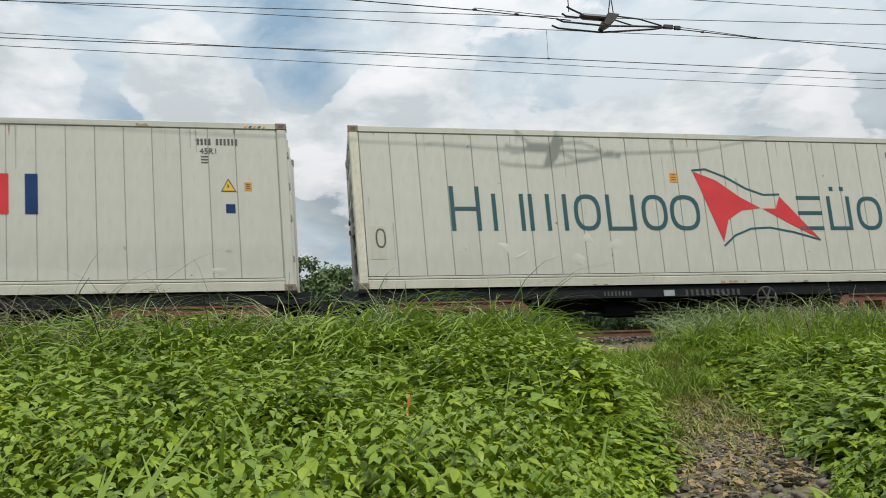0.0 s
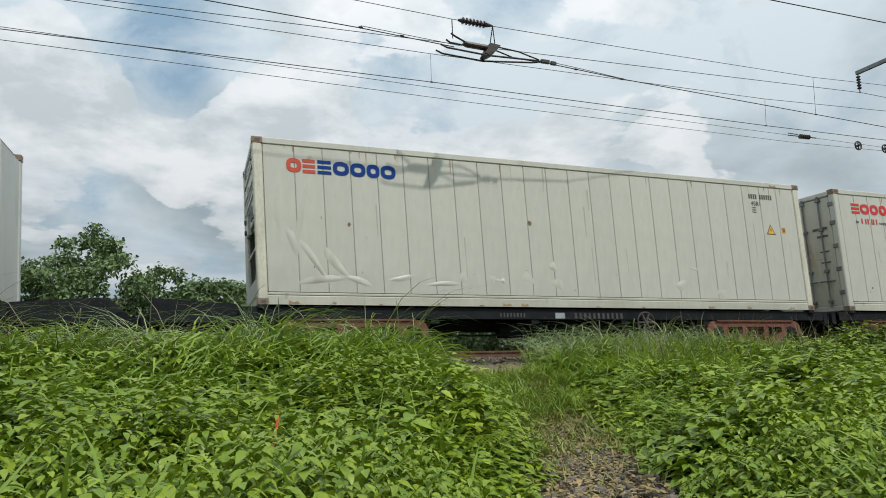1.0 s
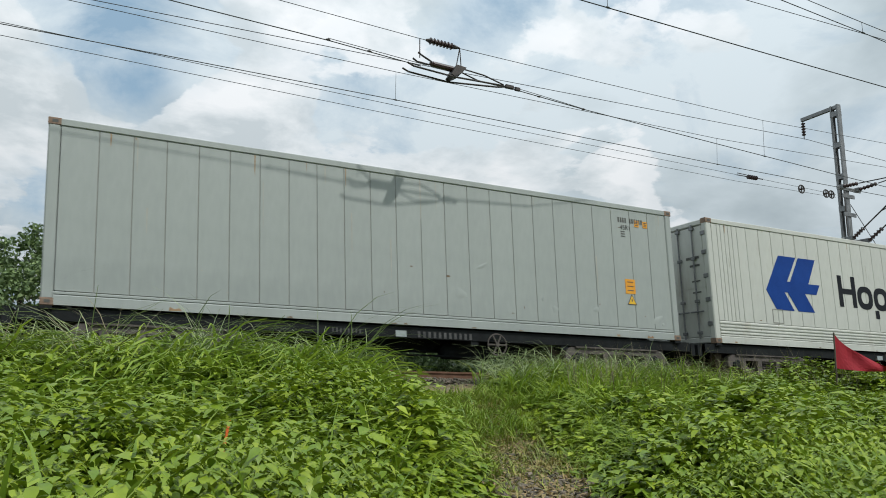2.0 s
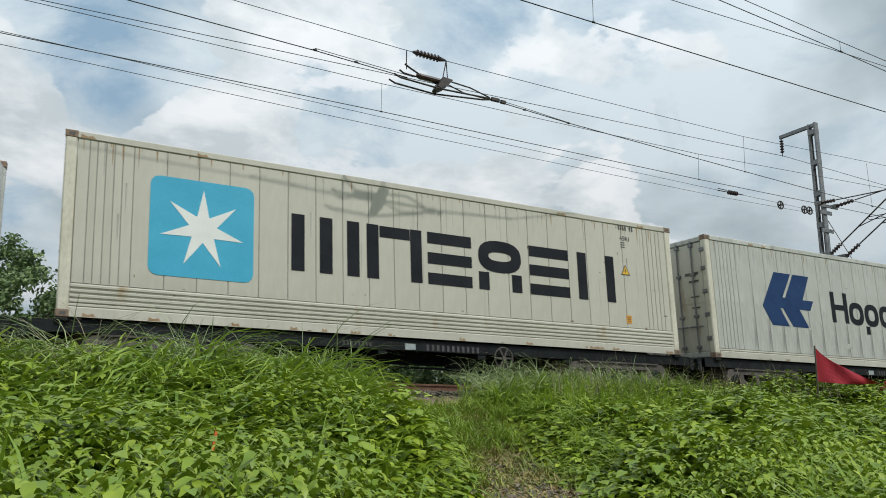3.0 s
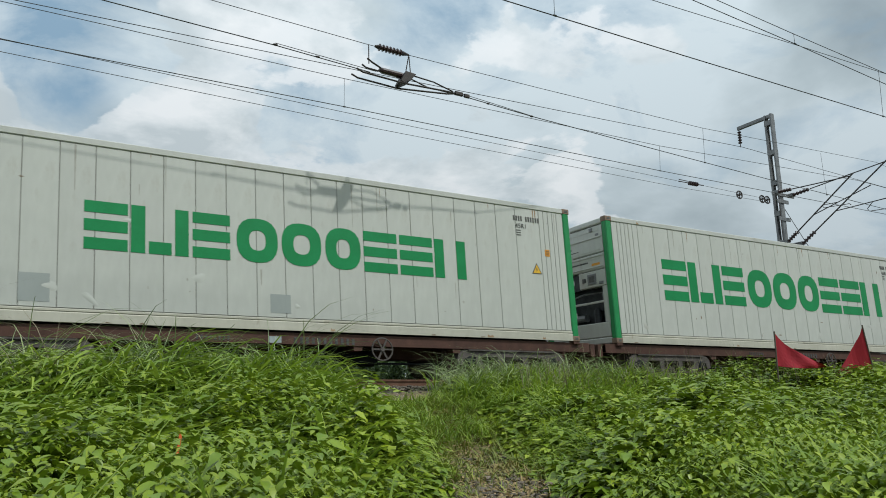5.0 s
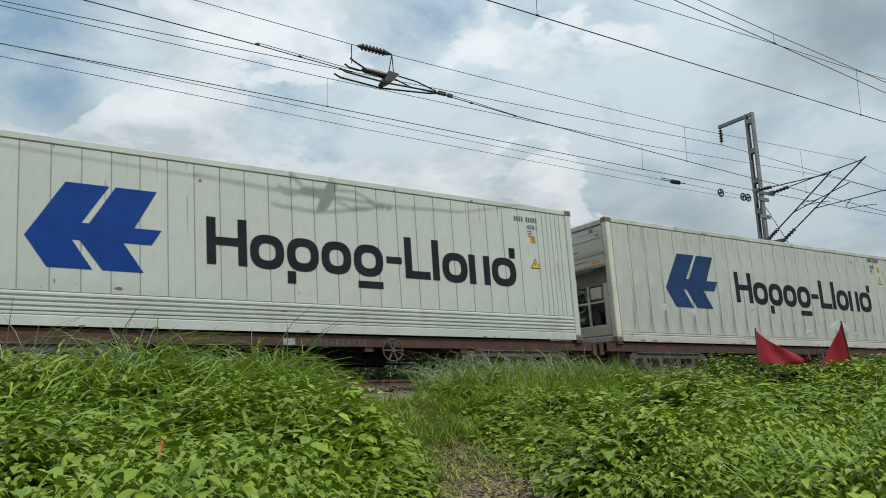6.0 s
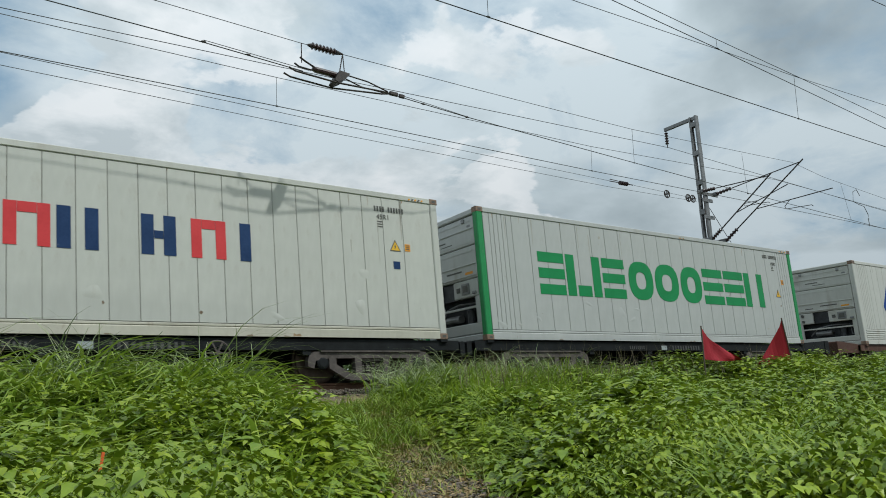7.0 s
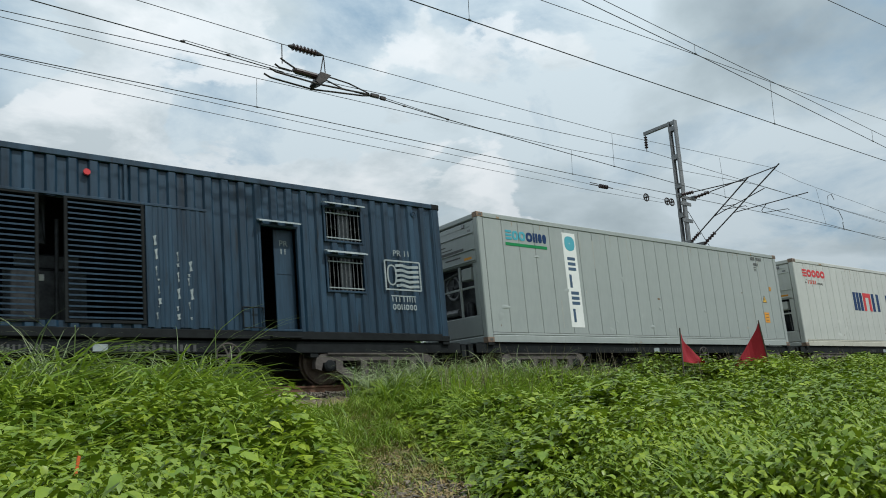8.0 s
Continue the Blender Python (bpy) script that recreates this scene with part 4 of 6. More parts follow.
def mast():
    """Steel mast of two channels with battens, a rear bracket and two hinged arms over the track."""
    mx, my, top = 22.2, 15.2, 10.05
    z0 = float(ground_z(mx, my)) - 0.1
    t = thing("catenary_mast", "grey galvanised steel catenary mast with hinged arms", "mast", (mx, my, z0))

    def q(x, y, z):
        return Vector((x - mx, y - my, z - z0))
    for s in (-1, 1):
        part("channel", Geo().prism([(-0.09, s * 0.15), (0.09, s * 0.15), (0.09, s * 0.09), (0.078, s * 0.09), (0.078, s * 0.138), (-0.078, s * 0.138), (-0.078, s * 0.09), (-0.09, s * 0.09)], "z", 0, top - z0), GREYMETAL, t, "galvanised steel channel")
    for k in range(9):
        z = 0.5 + k * 1.15
        if z < top - z0:
            part("batten", Geo().box(-0.102, -0.091, -0.15, 0.15, z, z + 0.18), GREYMETAL, t)
            part("batten", Geo().box(0.091, 0.102, -0.15, 0.15, z, z + 0.18), GREYMETAL, t)
    part("footing", Geo().box(-0.4, 0.4, -0.4, 0.4, -0.1, 0.35, 0.05), SLEEPER, t, "concrete footing block")
    for k in range(2):
        zz = 6.6 - z0 - 0.65 * k
        part("anchor_plate", Geo().box(-0.3, 0.3, -0.19, -0.152, zz, zz + 0.14, 0.01), GREYMETAL, t)
    part("rear_bracket", Geo().box(-0.05, 0.05, -0.11, 1.35, top - z0 - 0.14, top - z0, 0.01), GREYMETAL, t, "short steel arm")
    part("rear_insulator", insulator_geo(q(mx, 16.5, top - 0.2), q(mx, 16.5, 9.32), 5, 0.075), INSULATOR, t, "brown hanging insulator")
    part("rear_hook", Geo().tube([q(mx, 16.5, top - 0.05), q(mx, 16.5, top - 0.2)], 0.018, 6).tube([q(mx, 16.5, 9.34), q(mx, 16.5, 9.22)], 0.018, 6), FITTING, t)
    for dx, ym, zm, yc, ze in ((-0.35, 12.35, 6.80, 12.5, 5.86), (0.45, 11.65, 7.2, 11.5, 5.6)):
        x = mx + dx
        foot, head = q(x, 14.75, 5.12), q(x, ym, zm)
        ext = head + (head - foot).normalized() * 0.12
        part("bracket_tube", Geo().tube([foot.lerp(head, 0.16), ext], 0.024, 8), FITTING, t, "sloping bracket tube")
        part("bracket_insulator", insulator_geo(foot, foot.lerp(head, 0.17), 5, 0.075), INSULATOR, t, "dark ribbed insulator")
        stay0 = q(x, 14.9, 6.95)
        part("stay_tube", Geo().tube([stay0.lerp(head, 0.2), head], 0.019, 8), FITTING, t)
        part("stay_insulator", insulator_geo(stay0, stay0.lerp(head, 0.2), 5, 0.07), INSULATOR, t, "dark ribbed insulator")
        part("mast_bracket", Geo().box(x - mx - 0.06, x - mx + 0.06, -0.45, -0.1, 5.06 - z0, 5.2 - z0, 0.01), GREYMETAL, t, "grey steel hinge bracket")
        part("mast_bracket", Geo().box(x - mx - 0.06, x - mx + 0.06, -0.3, -0.1, 6.88 - z0, 7.02 - z0, 0.01), GREYMETAL, t, "grey steel hinge bracket")
        mid = foot.lerp(head, 0.42)
        reg = q(x, yc - 0.55, ze + 0.42)
        part("register_tube", Geo().tube([mid, reg, reg + (reg - mid).normalized() * 0.2], 0.017, 8), FITTING, t)
        part("steady_arm", Geo().tube([q(x, yc + 0.9, ze + 0.22), q(x, yc + 0.85, ze + 0.12), q(x, yc, ze + 0.05), q(x, yc - 0.05, ze)], 0.012, 6), FITTING, t, "thin steady arm")
        part("arm_hanger", Geo().tube([q(x, yc + 0.9, ze + 0.22), mid.lerp(reg, 0.5)], 0.012, 6), FITTING, t)
    part("cross_bar", Geo().box(-0.55, 0.65, -0.195, -0.152, 5.03 - z0, 5.17 - z0, 0.01), GREYMETAL, t)
    part("cross_bar", Geo().box(-0.55, 0.65, -0.195, -0.152, 6.86 - z0, 6.98 - z0, 0.01), GREYMETAL, t)
    part("guy_stay", Geo().tube([q(mx + 0.1, 15.05, 6.4), q(mx + 1.6, 15.0, 4.6), q(mx + 5.2, 15.0, 0.05)], 0.012, 6), FITTING, t, "thin guy wire to the ground")
    part("cable_run", Geo().tube([q(mx - 0.2, 15.03, 7.0), q(mx - 0.22, 15.03, 5.6), q(mx - 0.2, 15.03, 3.0), q(mx - 0.2, 15.03, 0.4)], 0.02, 6), FITTING, t)


mast()
tagged(put_mesh("jumper_loop", Geo().tube([(27.68, 12.2, 6.80), (27.5, 12.2, 7.02), (27.2, 12.2, 6.9), (27.1, 12.2, 6.5), (27.5, 12.2, 6.43), (27.89, 12.2, 6.4), (28.11, 12.2, 6.1), (28.0, 12.15, 5.9), (27.6, 12.0, 5.84), (27.4, 11.9, 5.5)], 0.012, 6).mesh("jumper_loop", WIRE)), "looped jumper cable hanging between two wires", "cable")

# ---- markers on the bank ----


def cloth(w, h, cols=12, rows=5):
    """A three-cornered flag: full at the staff, a point at the fly, its upper edge sagging and the cloth in soft folds."""
    vs, fs = [], []
    for side in (0, 1):
        for i in range(cols + 1):
            u = i / cols
            top, low = -h * 0.97 * (0.75 * u ** 0.7 + 0.25 * u), -h * (0.98 + 0.05 * math.sin(3.0 * u))
            for j in range(rows + 1):
                v = j / rows
                d = (0.06 * math.sin(5.5 * u + 1.6 * v) + 0.025 * math.sin(11 * u - 4 * v)) * min(1, 2.5 * u) + 0.004 * side
                vs.append((u * w + 0.03 * w * math.sin(5 * v) * u, d, top + (low - top) * v))
    n = (cols + 1) * (rows + 1)
    for side in (0, 1):
        for i in range(cols):
            for j in range(rows):
                a = side * n + i * (rows + 1) + j
                quad = [a, a + 1, a + rows + 2, a + rows + 1]
                fs.append(quad[::-1] if side else quad)
    for i in range(cols):
        for j in (0, rows):
            a = i * (rows + 1) + j
            b = a + rows + 1
            fs.append([a, b, n + b, n + a])
    return Geo().add(vs, fs)


FLAGS = []
for x, y, zt, w, h, lean, label in ((11.55, 8.3, 1.06, 1.0, 0.62, 0.03, "red three-cornered flag drooping on a short stick"), (14.35, 8.3, 1.32, -0.95, 1.02, -0.20, "larger red three-cornered flag on a short stick")):
    z0 = float(ground_z(x, y))
    t = thing("signal_flag", label, "flag", (x - lean * (zt - z0), y, z0), "red flags on the bank")
    t.rotation_euler = (0, lean, 0)
    part("staff", Geo().tube([(0, 0, -0.05), (0, 0, zt - z0 + 0.02)], 0.014, 8), BARK, t, "thin wooden stick")
    c = part("flag_cloth", cloth(w, h), FLAGRED, t, "dark red cloth")
    c.location = (0, 0, zt - z0)
    FLAGS.append((c, zt - z0))
x, y = 0.655, 4.2
t = thing("marker_stake", "thin orange marker stake standing among weeds", "stake", (x, y, float(ground_z(x, y))))
part("stick", Geo().tube([(0, 0, -0.05), (0.006, 0, 0.56)], 0.006, 6), BARK, t)
part("ribbon", Geo().prism([(-0.004, 0.53), (0.010, 0.53), (0.034, 0.74), (0.018, 0.73)], "y", -0.010, 0.008), STAKE, t, "faded orange plastic tip")

# ---- the train ----
MOVING = []            # things that ride with the train, with their x at the start
LEN, HIGH, WIDE = 12.192, 2.896, 2.438
MARK_A, MARK_B = 0.011, 0.0165      # depth of painted markings before the panels


def plate(geo, poly, a=MARK_A, b=MARK_B):
    return geo.prism(poly, "y", a, b)


def rect(geo, x0, x1, z0, z1, a=MARK_A, b=MARK_B):
    return plate(geo, [(x0, z0), (x1, z0), (x1, z1), (x0, z1)], a, b)


def hoop(geo, x0, x1, z0, z1, s, n=22, square=2.6):
    """A plain rounded ring of stroke s."""
    cx, cz, rx, rz = (x0 + x1) / 2, (z0 + z1) / 2, (x1 - x0) / 2, (z1 - z0) / 2
    vs, fs = [], []
    for y in (MARK_A, MARK_B):
        for ox, oz in ((rx, rz), (rx - s, rz - s)):
            for i in range(n):
                c, d = math.cos(2 * math.pi * i / n), math.sin(2 * math.pi * i / n)
                k = (abs(c) ** square + abs(d) ** square) ** (-1 / square)
                vs.append((cx + ox * k * c, y, cz + oz * k * d))
    for i in range(n):
        j = (i + 1) % n
        fs += [[i, j, n + j, n + i], [2 * n + i, 3 * n + i, 3 * n + j, 2 * n + j], [i, 2 * n + i, 2 * n + j, j], [n + i, n + j, 3 * n + j, 3 * n + i]]
    return geo.add(vs, fs)


def strip(geo, pts, s):
    """A thin painted band along points."""
    for (xa, za), (xb, zb) in zip(pts, pts[1:]):
        d = Vector((xb - xa, zb - za)).normalized() * s / 2
        plate(geo, [(xa - d.y, za + d.x), (xb - d.y, zb + d.x), (xb + d.y, zb - d.x), (xa + d.y, za - d.x)])
    return geo


def marks(geo, items, z0, z1, s):
    """A row of plain shapes. Each item: kind, x0, x1 and optionally z0, z1. Kinds: 1, 2, 3 uprights; = level bars; o ring; - dash."""
    for kind, x0, x1, *zz in items:
        a, b = zz if zz else (z0, z1)
        if kind == "o":
            hoop(geo, x0, x1, a, b, s)
        elif kind == "=":
            h = (b - a)
            for f in (0.0, 0.5, 1.0):
                t = min(s * 0.95, h * 0.24)
                rect(geo, x0, x1, a + (h - t) * f, a + (h - t) * f + t)
        elif kind == "-":
            rect(geo, x0, x1, a, b)
        else:
            n = int(kind)
            for k in range(n):
                x = x0 + (x1 - x0 - s) * (k / max(1, n - 1))
                rect(geo, x, x + s, a, b)
    return geo


def shapes(t, mat, items, z0, z1, s, name="name_shape", label=""):
    """The row of marks with each shape as a part of its own."""
    for item in items:
        kind, x0, x1, *zz = item
        a, b = zz if zz else (z0, z1)
        pieces = []
        if kind in "23":
            n = int(kind)
            pieces = [("1", x0 + (x1 - x0 - s) * k / (n - 1), x0 + (x1 - x0 - s) * k / (n - 1) + s, a, b) for k in range(n)]
        elif kind == "=":
            h, w = b - a, min(s * 0.95, (b - a) * 0.24)
            pieces = [("-", x0, x1, a + (h - w) * f, a + (h - w) * f + w) for f in (0.0, 0.5, 1.0)]
        else:
            pieces = [(kind, x0, x1, a, b)]
        for q in pieces:
            part(name, marks(Geo(), [q], a, b, s), mat, t, label)


def words(body, x, z, size, mat, parent, name="stencil_text", y=MARK_A):
    cu = bpy.data.curves.new(name, "FONT")
    cu.body, cu.size, cu.extrude = body, size, 0.0015
    cu.materials.append(mat)
    ob = new(name, cu)
    ob.parent = parent
    ob.matrix_basis = pose(x, y, z, 90, 0, 0)
    return ob


def signs(t, tri=None, squares=(), dark=None, number=(10.72, 2.50, 0.64), code=(10.76, 2.34), stripes=None):
    if tri:
        x, z = tri
        part("warning_sign", plate(Geo(), [(x - 0.125, z - 0.11), (x + 0.125, z - 0.11), (x, z + 0.12)]), INK, t, "black-edged yellow warning triangle")
        plate_in = plate(Geo(), [(x - 0.098, z - 0.095), (x + 0.098, z - 0.095), (x, z + 0.085)], 0.008, 0.0105)
        part("sign_face", plate_in, YELLOW, t)
        part("sign_bolt", plate(Geo(), [(x - 0.012, z - 0.06), (x + 0.012, z - 0.03), (x - 0.004, z + 0.03), (x - 0.018, z - 0.01)], 0.005, 0.0075), INK, t)
    for x, z, s in squares:
        part("data_label", rect(Geo(), x - s / 2, x + s / 2, z - s * 0.6, z + s * 0.6), ORANGE, t, "small orange label")
        dl = part("data_mark", marks(Geo(), [("=", x - s * 0.3, x + s * 0.3, z - s * 0.35, z + s * 0.4)], 0, 0, 0.015), INK, t)
        dl.location = (0, -0.004, 0)
        dl["kind"] = "stuff"
    if dark:
        x, z = dark
        part("data_plate", rect(Geo(), x - 0.075, x + 0.075, z - 0.075, z + 0.075), FADED, t, "small dark square plate")
    if number:
        x, z, w = number
        g = Geo()
        k = 0
        while k * 0.062 < w:
            if k not in (4,):
                rect(g, x + k * 0.062, x + k * 0.062 + 0.036, z - 0.005, z + 0.10)
            k += 1
        tagged(part("serial_mark", g, INK, t, "row of dark stencilled bars"), kind="stuff")
    if code:
        words("45R1", code[0], code[1], 0.14, INK, t)
        part("data_mark", marks(Geo(), [("=", code[0] + 0.02, code[0] + 0.13, code[1] - 0.16, code[1] - 0.04)], 0, 0, 0.02), INK, t)["kind"] = "stuff"
    if stripes:
        x, z = stripes
        for k in range(5):
            part("hazard_stripe", plate(Geo(), [(x + k * 0.075, z), (x + k * 0.075 + 0.04, z), (x + k * 0.075 + 0.06, z + 0.035), (x + k * 0.075 + 0.02, z + 0.035)], -0.006, -0.001), INK if k % 2 else ORANGE, t)


def seams_wide(step, start, ends=()):
    """Edges of the side panels: narrow ribs near the ends, wide sheets between."""
    xs = [0.17, *ends]
    x = start
    while x < LEN - 0.17 - (0.9 if ends else 0.25):
        xs.append(x)
        x += step
    if ends:
        xs += [LEN - e for e in ends[::-1] if LEN - e > xs[-1] + 0.08]
    xs.append(LEN - 0.17)
    return xs


RIBS = (0.34, 0.45, 0.57, 0.69, 0.81, 0.97)


def casting():
    g = Geo()
    g.box(0, 0.178, -0.004, 0.162, 0, 0.118, 0.012)
    return g


def machine_end(t, paint, bay, fan, tag):
    """The cooling unit in the end wall: sheet panels above, controls, and a dark open bay."""
    z0, z1 = bay
    rows = [(2.10, 2.74), (z1 + 0.42, 2.085)] if z1 + 0.5 < 2.05 else [(z1 + 0.03, 2.74)]
    for a, b in rows:
        part("unit_panel", Geo().box(0.02, 0.07, 0.18, WIDE - 0.18, a, b, 0.02).box(0.012, 0.024, 0.3, WIDE - 0.3, a + 0.06, a + 0.09).box(0.012, 0.024, 0.3, WIDE - 0.3, b - 0.12, b - 0.09), paint, t, "ribbed end panel of the cooling unit")
    c0 = rows[-1][0]
    if fan and c0 > z1 + 0.2:
        a, b, f0, f1 = z1 + 0.02, c0 - 0.015, 1.10, 1.66
        part("control_panel", Geo().box(0.01, 0.07, 0.18, f0, a, b, 0.02), paint, t, "control panel beside a square opening")
        part("fan_cheek", Geo().box(0.01, 0.07, f1, WIDE - 0.18, a, b, 0.02), paint, t)
        # dark plate behind the gap puts the opening's shade into colour
        part("fan_recess", Geo().box(0.09, 0.13, f0 - 0.05, f1 + 0.05, a, b), MACHINE, t, "dark plate painting the shade of the fan opening")
        part("control_box", Geo().box(-0.012, 0.012, 0.5, 0.78, a + 0.07, b - 0.07, 0.015), GREYMETAL, t)
        part("control_window", Geo().box(-0.018, -0.011, 0.55, 0.73, a + 0.12, b - 0.12), INK, t)
        for z in (a + 0.10, b - 0.08):
            part("plug_socket", Geo().tube([(0.012, 2.02, z), (-0.03, 2.02, z)], 0.05, 10), INK, t, "round dark plug socket")
        part("display", Geo().box(-0.006, 0.011, 0.86, 0.98, a + 0.14, b - 0.14, 0.008), INK, t)
        part("latch", Geo().box(-0.02, 0.012, 0.26, 0.38, a + 0.05, a + 0.11, 0.01), GREYMETAL, t)
    for y0, y1, z, h, m in ((1.3, 1.75, 2.30, 0.03, INK), (1.05, 1.5, 2.22, 0.02, INK), (0.75, 1.35, c0 + 0.18, 0.035, INK), (0.34, 0.62, c0 + 0.10, 0.055, ORANGE), (1.6, 1.9, c0 + 0.12, 0.03, INK), (0.3, 0.42, 2.5, 0.05, GREYMETAL)):
        part("unit_marking", Geo().box(0.0165, 0.0195, y0, y1, z, z + h), m, t)
    for z in (2.45, c0 + 0.30, c0 + 0.05):
        part("panel_rib", Geo().box(-0.002, 0.022, 0.22, WIDE - 0.22, z, z + 0.022, 0.006), paint, t)
    for y in (0.5, WIDE - 0.6):
        part("panel_hinge", Geo().box(-0.012, 0.024, y, y + 0.09, 2.62, 2.70, 0.008), GREYMETAL, t)
    part("bay_back", Geo().box(0.30, 0.34, 0.15, WIDE - 0.15, 0.14, z1 + 0.05), MACHINE, t, "dark back of the machinery bay")
    part("bay_sill", Geo().box(0.015, 0.09, 0.18, WIDE - 0.18, 0.16, z0, 0.02), paint, t)
    part("bay_cheek", Geo().box(0.015, 0.09, 0.18, 0.34, z0, z1 + 0.02, 0.02), paint, t)
    part("bay_cheek", Geo().box(0.015, 0.09, WIDE - 0.36, WIDE - 0.18, z0, z1 + 0.02, 0.02), paint, t)
    part("compressor", Geo().tube([(0.2, 0.75, z0 + 0.02), (0.2, 0.75, z0 + 0.30), (0.2, 0.75, z0 + 0.36)], [0.1, 0.1, 0.05], 12), MACHINE, t, "black compressor drum")
    part("motor", Geo().tube([(0.2, 1.15, z0 + 0.16), (0.2, 1.7, z0 + 0.16)], 0.09, 12), GREYMETAL, t, "grey motor")
    part("pipework", Geo().tube([(0.16, 0.45, z0 + 0.05), (0.16, 0.5, z1 - 0.1), (0.14, 1.1, z1 - 0.08), (0.14, 1.6, z1 - 0.15), (0.16, 1.9, z0 + 0.1)], 0.022, 6), GREYMETAL, t)
    if not fan:
        zc = (z0 + z1) / 2 + 0.18
        part("condenser_fan", Geo().ring(0.2, 1.35, zc, 0.26, 0.03, "x", 20, 6), GREYMETAL, t, "round condenser fan ring")
        for k in range(5):
            a = 2 * math.pi * k / 5
            part("fan_blade", Geo().box(0.19, 0.205, -0.045, 0.045, 0.04, 0.24), MACHINE, t).matrix_basis = Matrix.Translation((0.0, 1.35, zc)) @ Matrix.Rotation(a, 4, "X")
        part("battery_box", Geo().box(0.03, 0.2, 0.42, 0.78, z1 - 0.32, z1 - 0.04, 0.02), paint, t, "pale control box in the bay")
        part("bay_post", Geo().box(0.02, 0.07, 0.84, 0.90, z0, z1 + 0.02, 0.01), paint, t)
        part("unit_label", Geo().box(0.008, 0.0115, 0.6, 1.5, z1 + 0.35, z1 + 0.42), INK, t)
    part("bay_brace", Geo().box(0.04, 0.07, 0.3, WIDE - 0.3, (z0 + z1) / 2 + 0.05, (z0 + z1) / 2 + 0.10, 0.008), paint, t)


def door_end(t, paint):
    for y0, y1 in ((0.17, WIDE / 2 - 0.012), (WIDE / 2 + 0.012, WIDE - 0.17)):
        d = part("door", Geo().box(0.02, 0.07, y0, y1, 0.16, 2.74, 0.02).box(0.012, 0.022, y0 + 0.06, y1 - 0.06, 1.3, 1.34), paint, t, "insulated rear door")
        for f in (0.28, 0.72):
            y = y0 + (y1 - y0) * f
            part("locking_bar", Geo().tube([(-0.015, y, 0.12), (-0.015, y, 2.80)], 0.019, 8), GREYMETAL, d, "vertical steel locking bar")
            part("bar_handle", Geo().box(-0.05, -0.02, y - 0.20, y + 0.20, 0.72, 0.755, 0.008), GREYMETAL, d)
            for z in (0.22, 0.95, 1.95, 2.66):
                part("bar_keeper", Geo().box(-0.035, 0.02, y - 0.06, y + 0.06, z, z + 0.07, 0.01), GREYMETAL, d)
        side = 0.06 if y0 < 1 else WIDE - 0.17
        for z in (0.4, 0.95, 1.5, 2.05, 2.5):
            part("hinge", Geo().box(-0.02, 0.02, side, side + 0.13, z, z + 0.10, 0.012), GREYMETAL, d)
        part("door_lines", Geo().box(0.008, 0.0135, y0 + 0.14, y0 + 0.55, 1.98, 2.04).box(0.008, 0.0135, y0 + 0.14, y0 + 0.45, 1.80, 1.85).box(0.008, 0.0135, y0 + 0.16, y0 + 0.42, 1.44, 1.47).box(0.008, 0.0135, y0 + 0.16, y0 + 0.42, 1.18, 1.21), INK, d)


def dents(t, paint, spots, deep=1.0):
    """Shallow bulges and creases pressed into the side sheet."""
    for k, (x, z, w, h, turn) in enumerate(spots):
        vs, fs, n = [], [], 12
        vs.append((x, 0.0185 - 0.0145 * deep, z))
        for q, d in ((0.55, 0.0185 - 0.0095 * deep), (1.0, 0.0185)):
            for i in range(n):
                a = 2 * math.pi * i / n
                r = q * (1 + 0.18 * math.sin(3 * a + k))
                dx, dz = r * w / 2 * math.cos(a), r * h / 2 * math.sin(a)
                vs.append((x + dx * math.cos(turn) - dz * math.sin(turn), d, z + dx * math.sin(turn) + dz * math.cos(turn)))
        for i in range(n):
            j = (i + 1) % n
            fs += [[0, 1 + i, 1 + j], [1 + i, 1 + n + i, 1 + n + j, 1 + j]]
        me = Geo().add(vs, fs).mesh("dent", paint)
        me.polygons.foreach_set("use_smooth", [True] * len(me.polygons))
        put_mesh("dent", me, t)


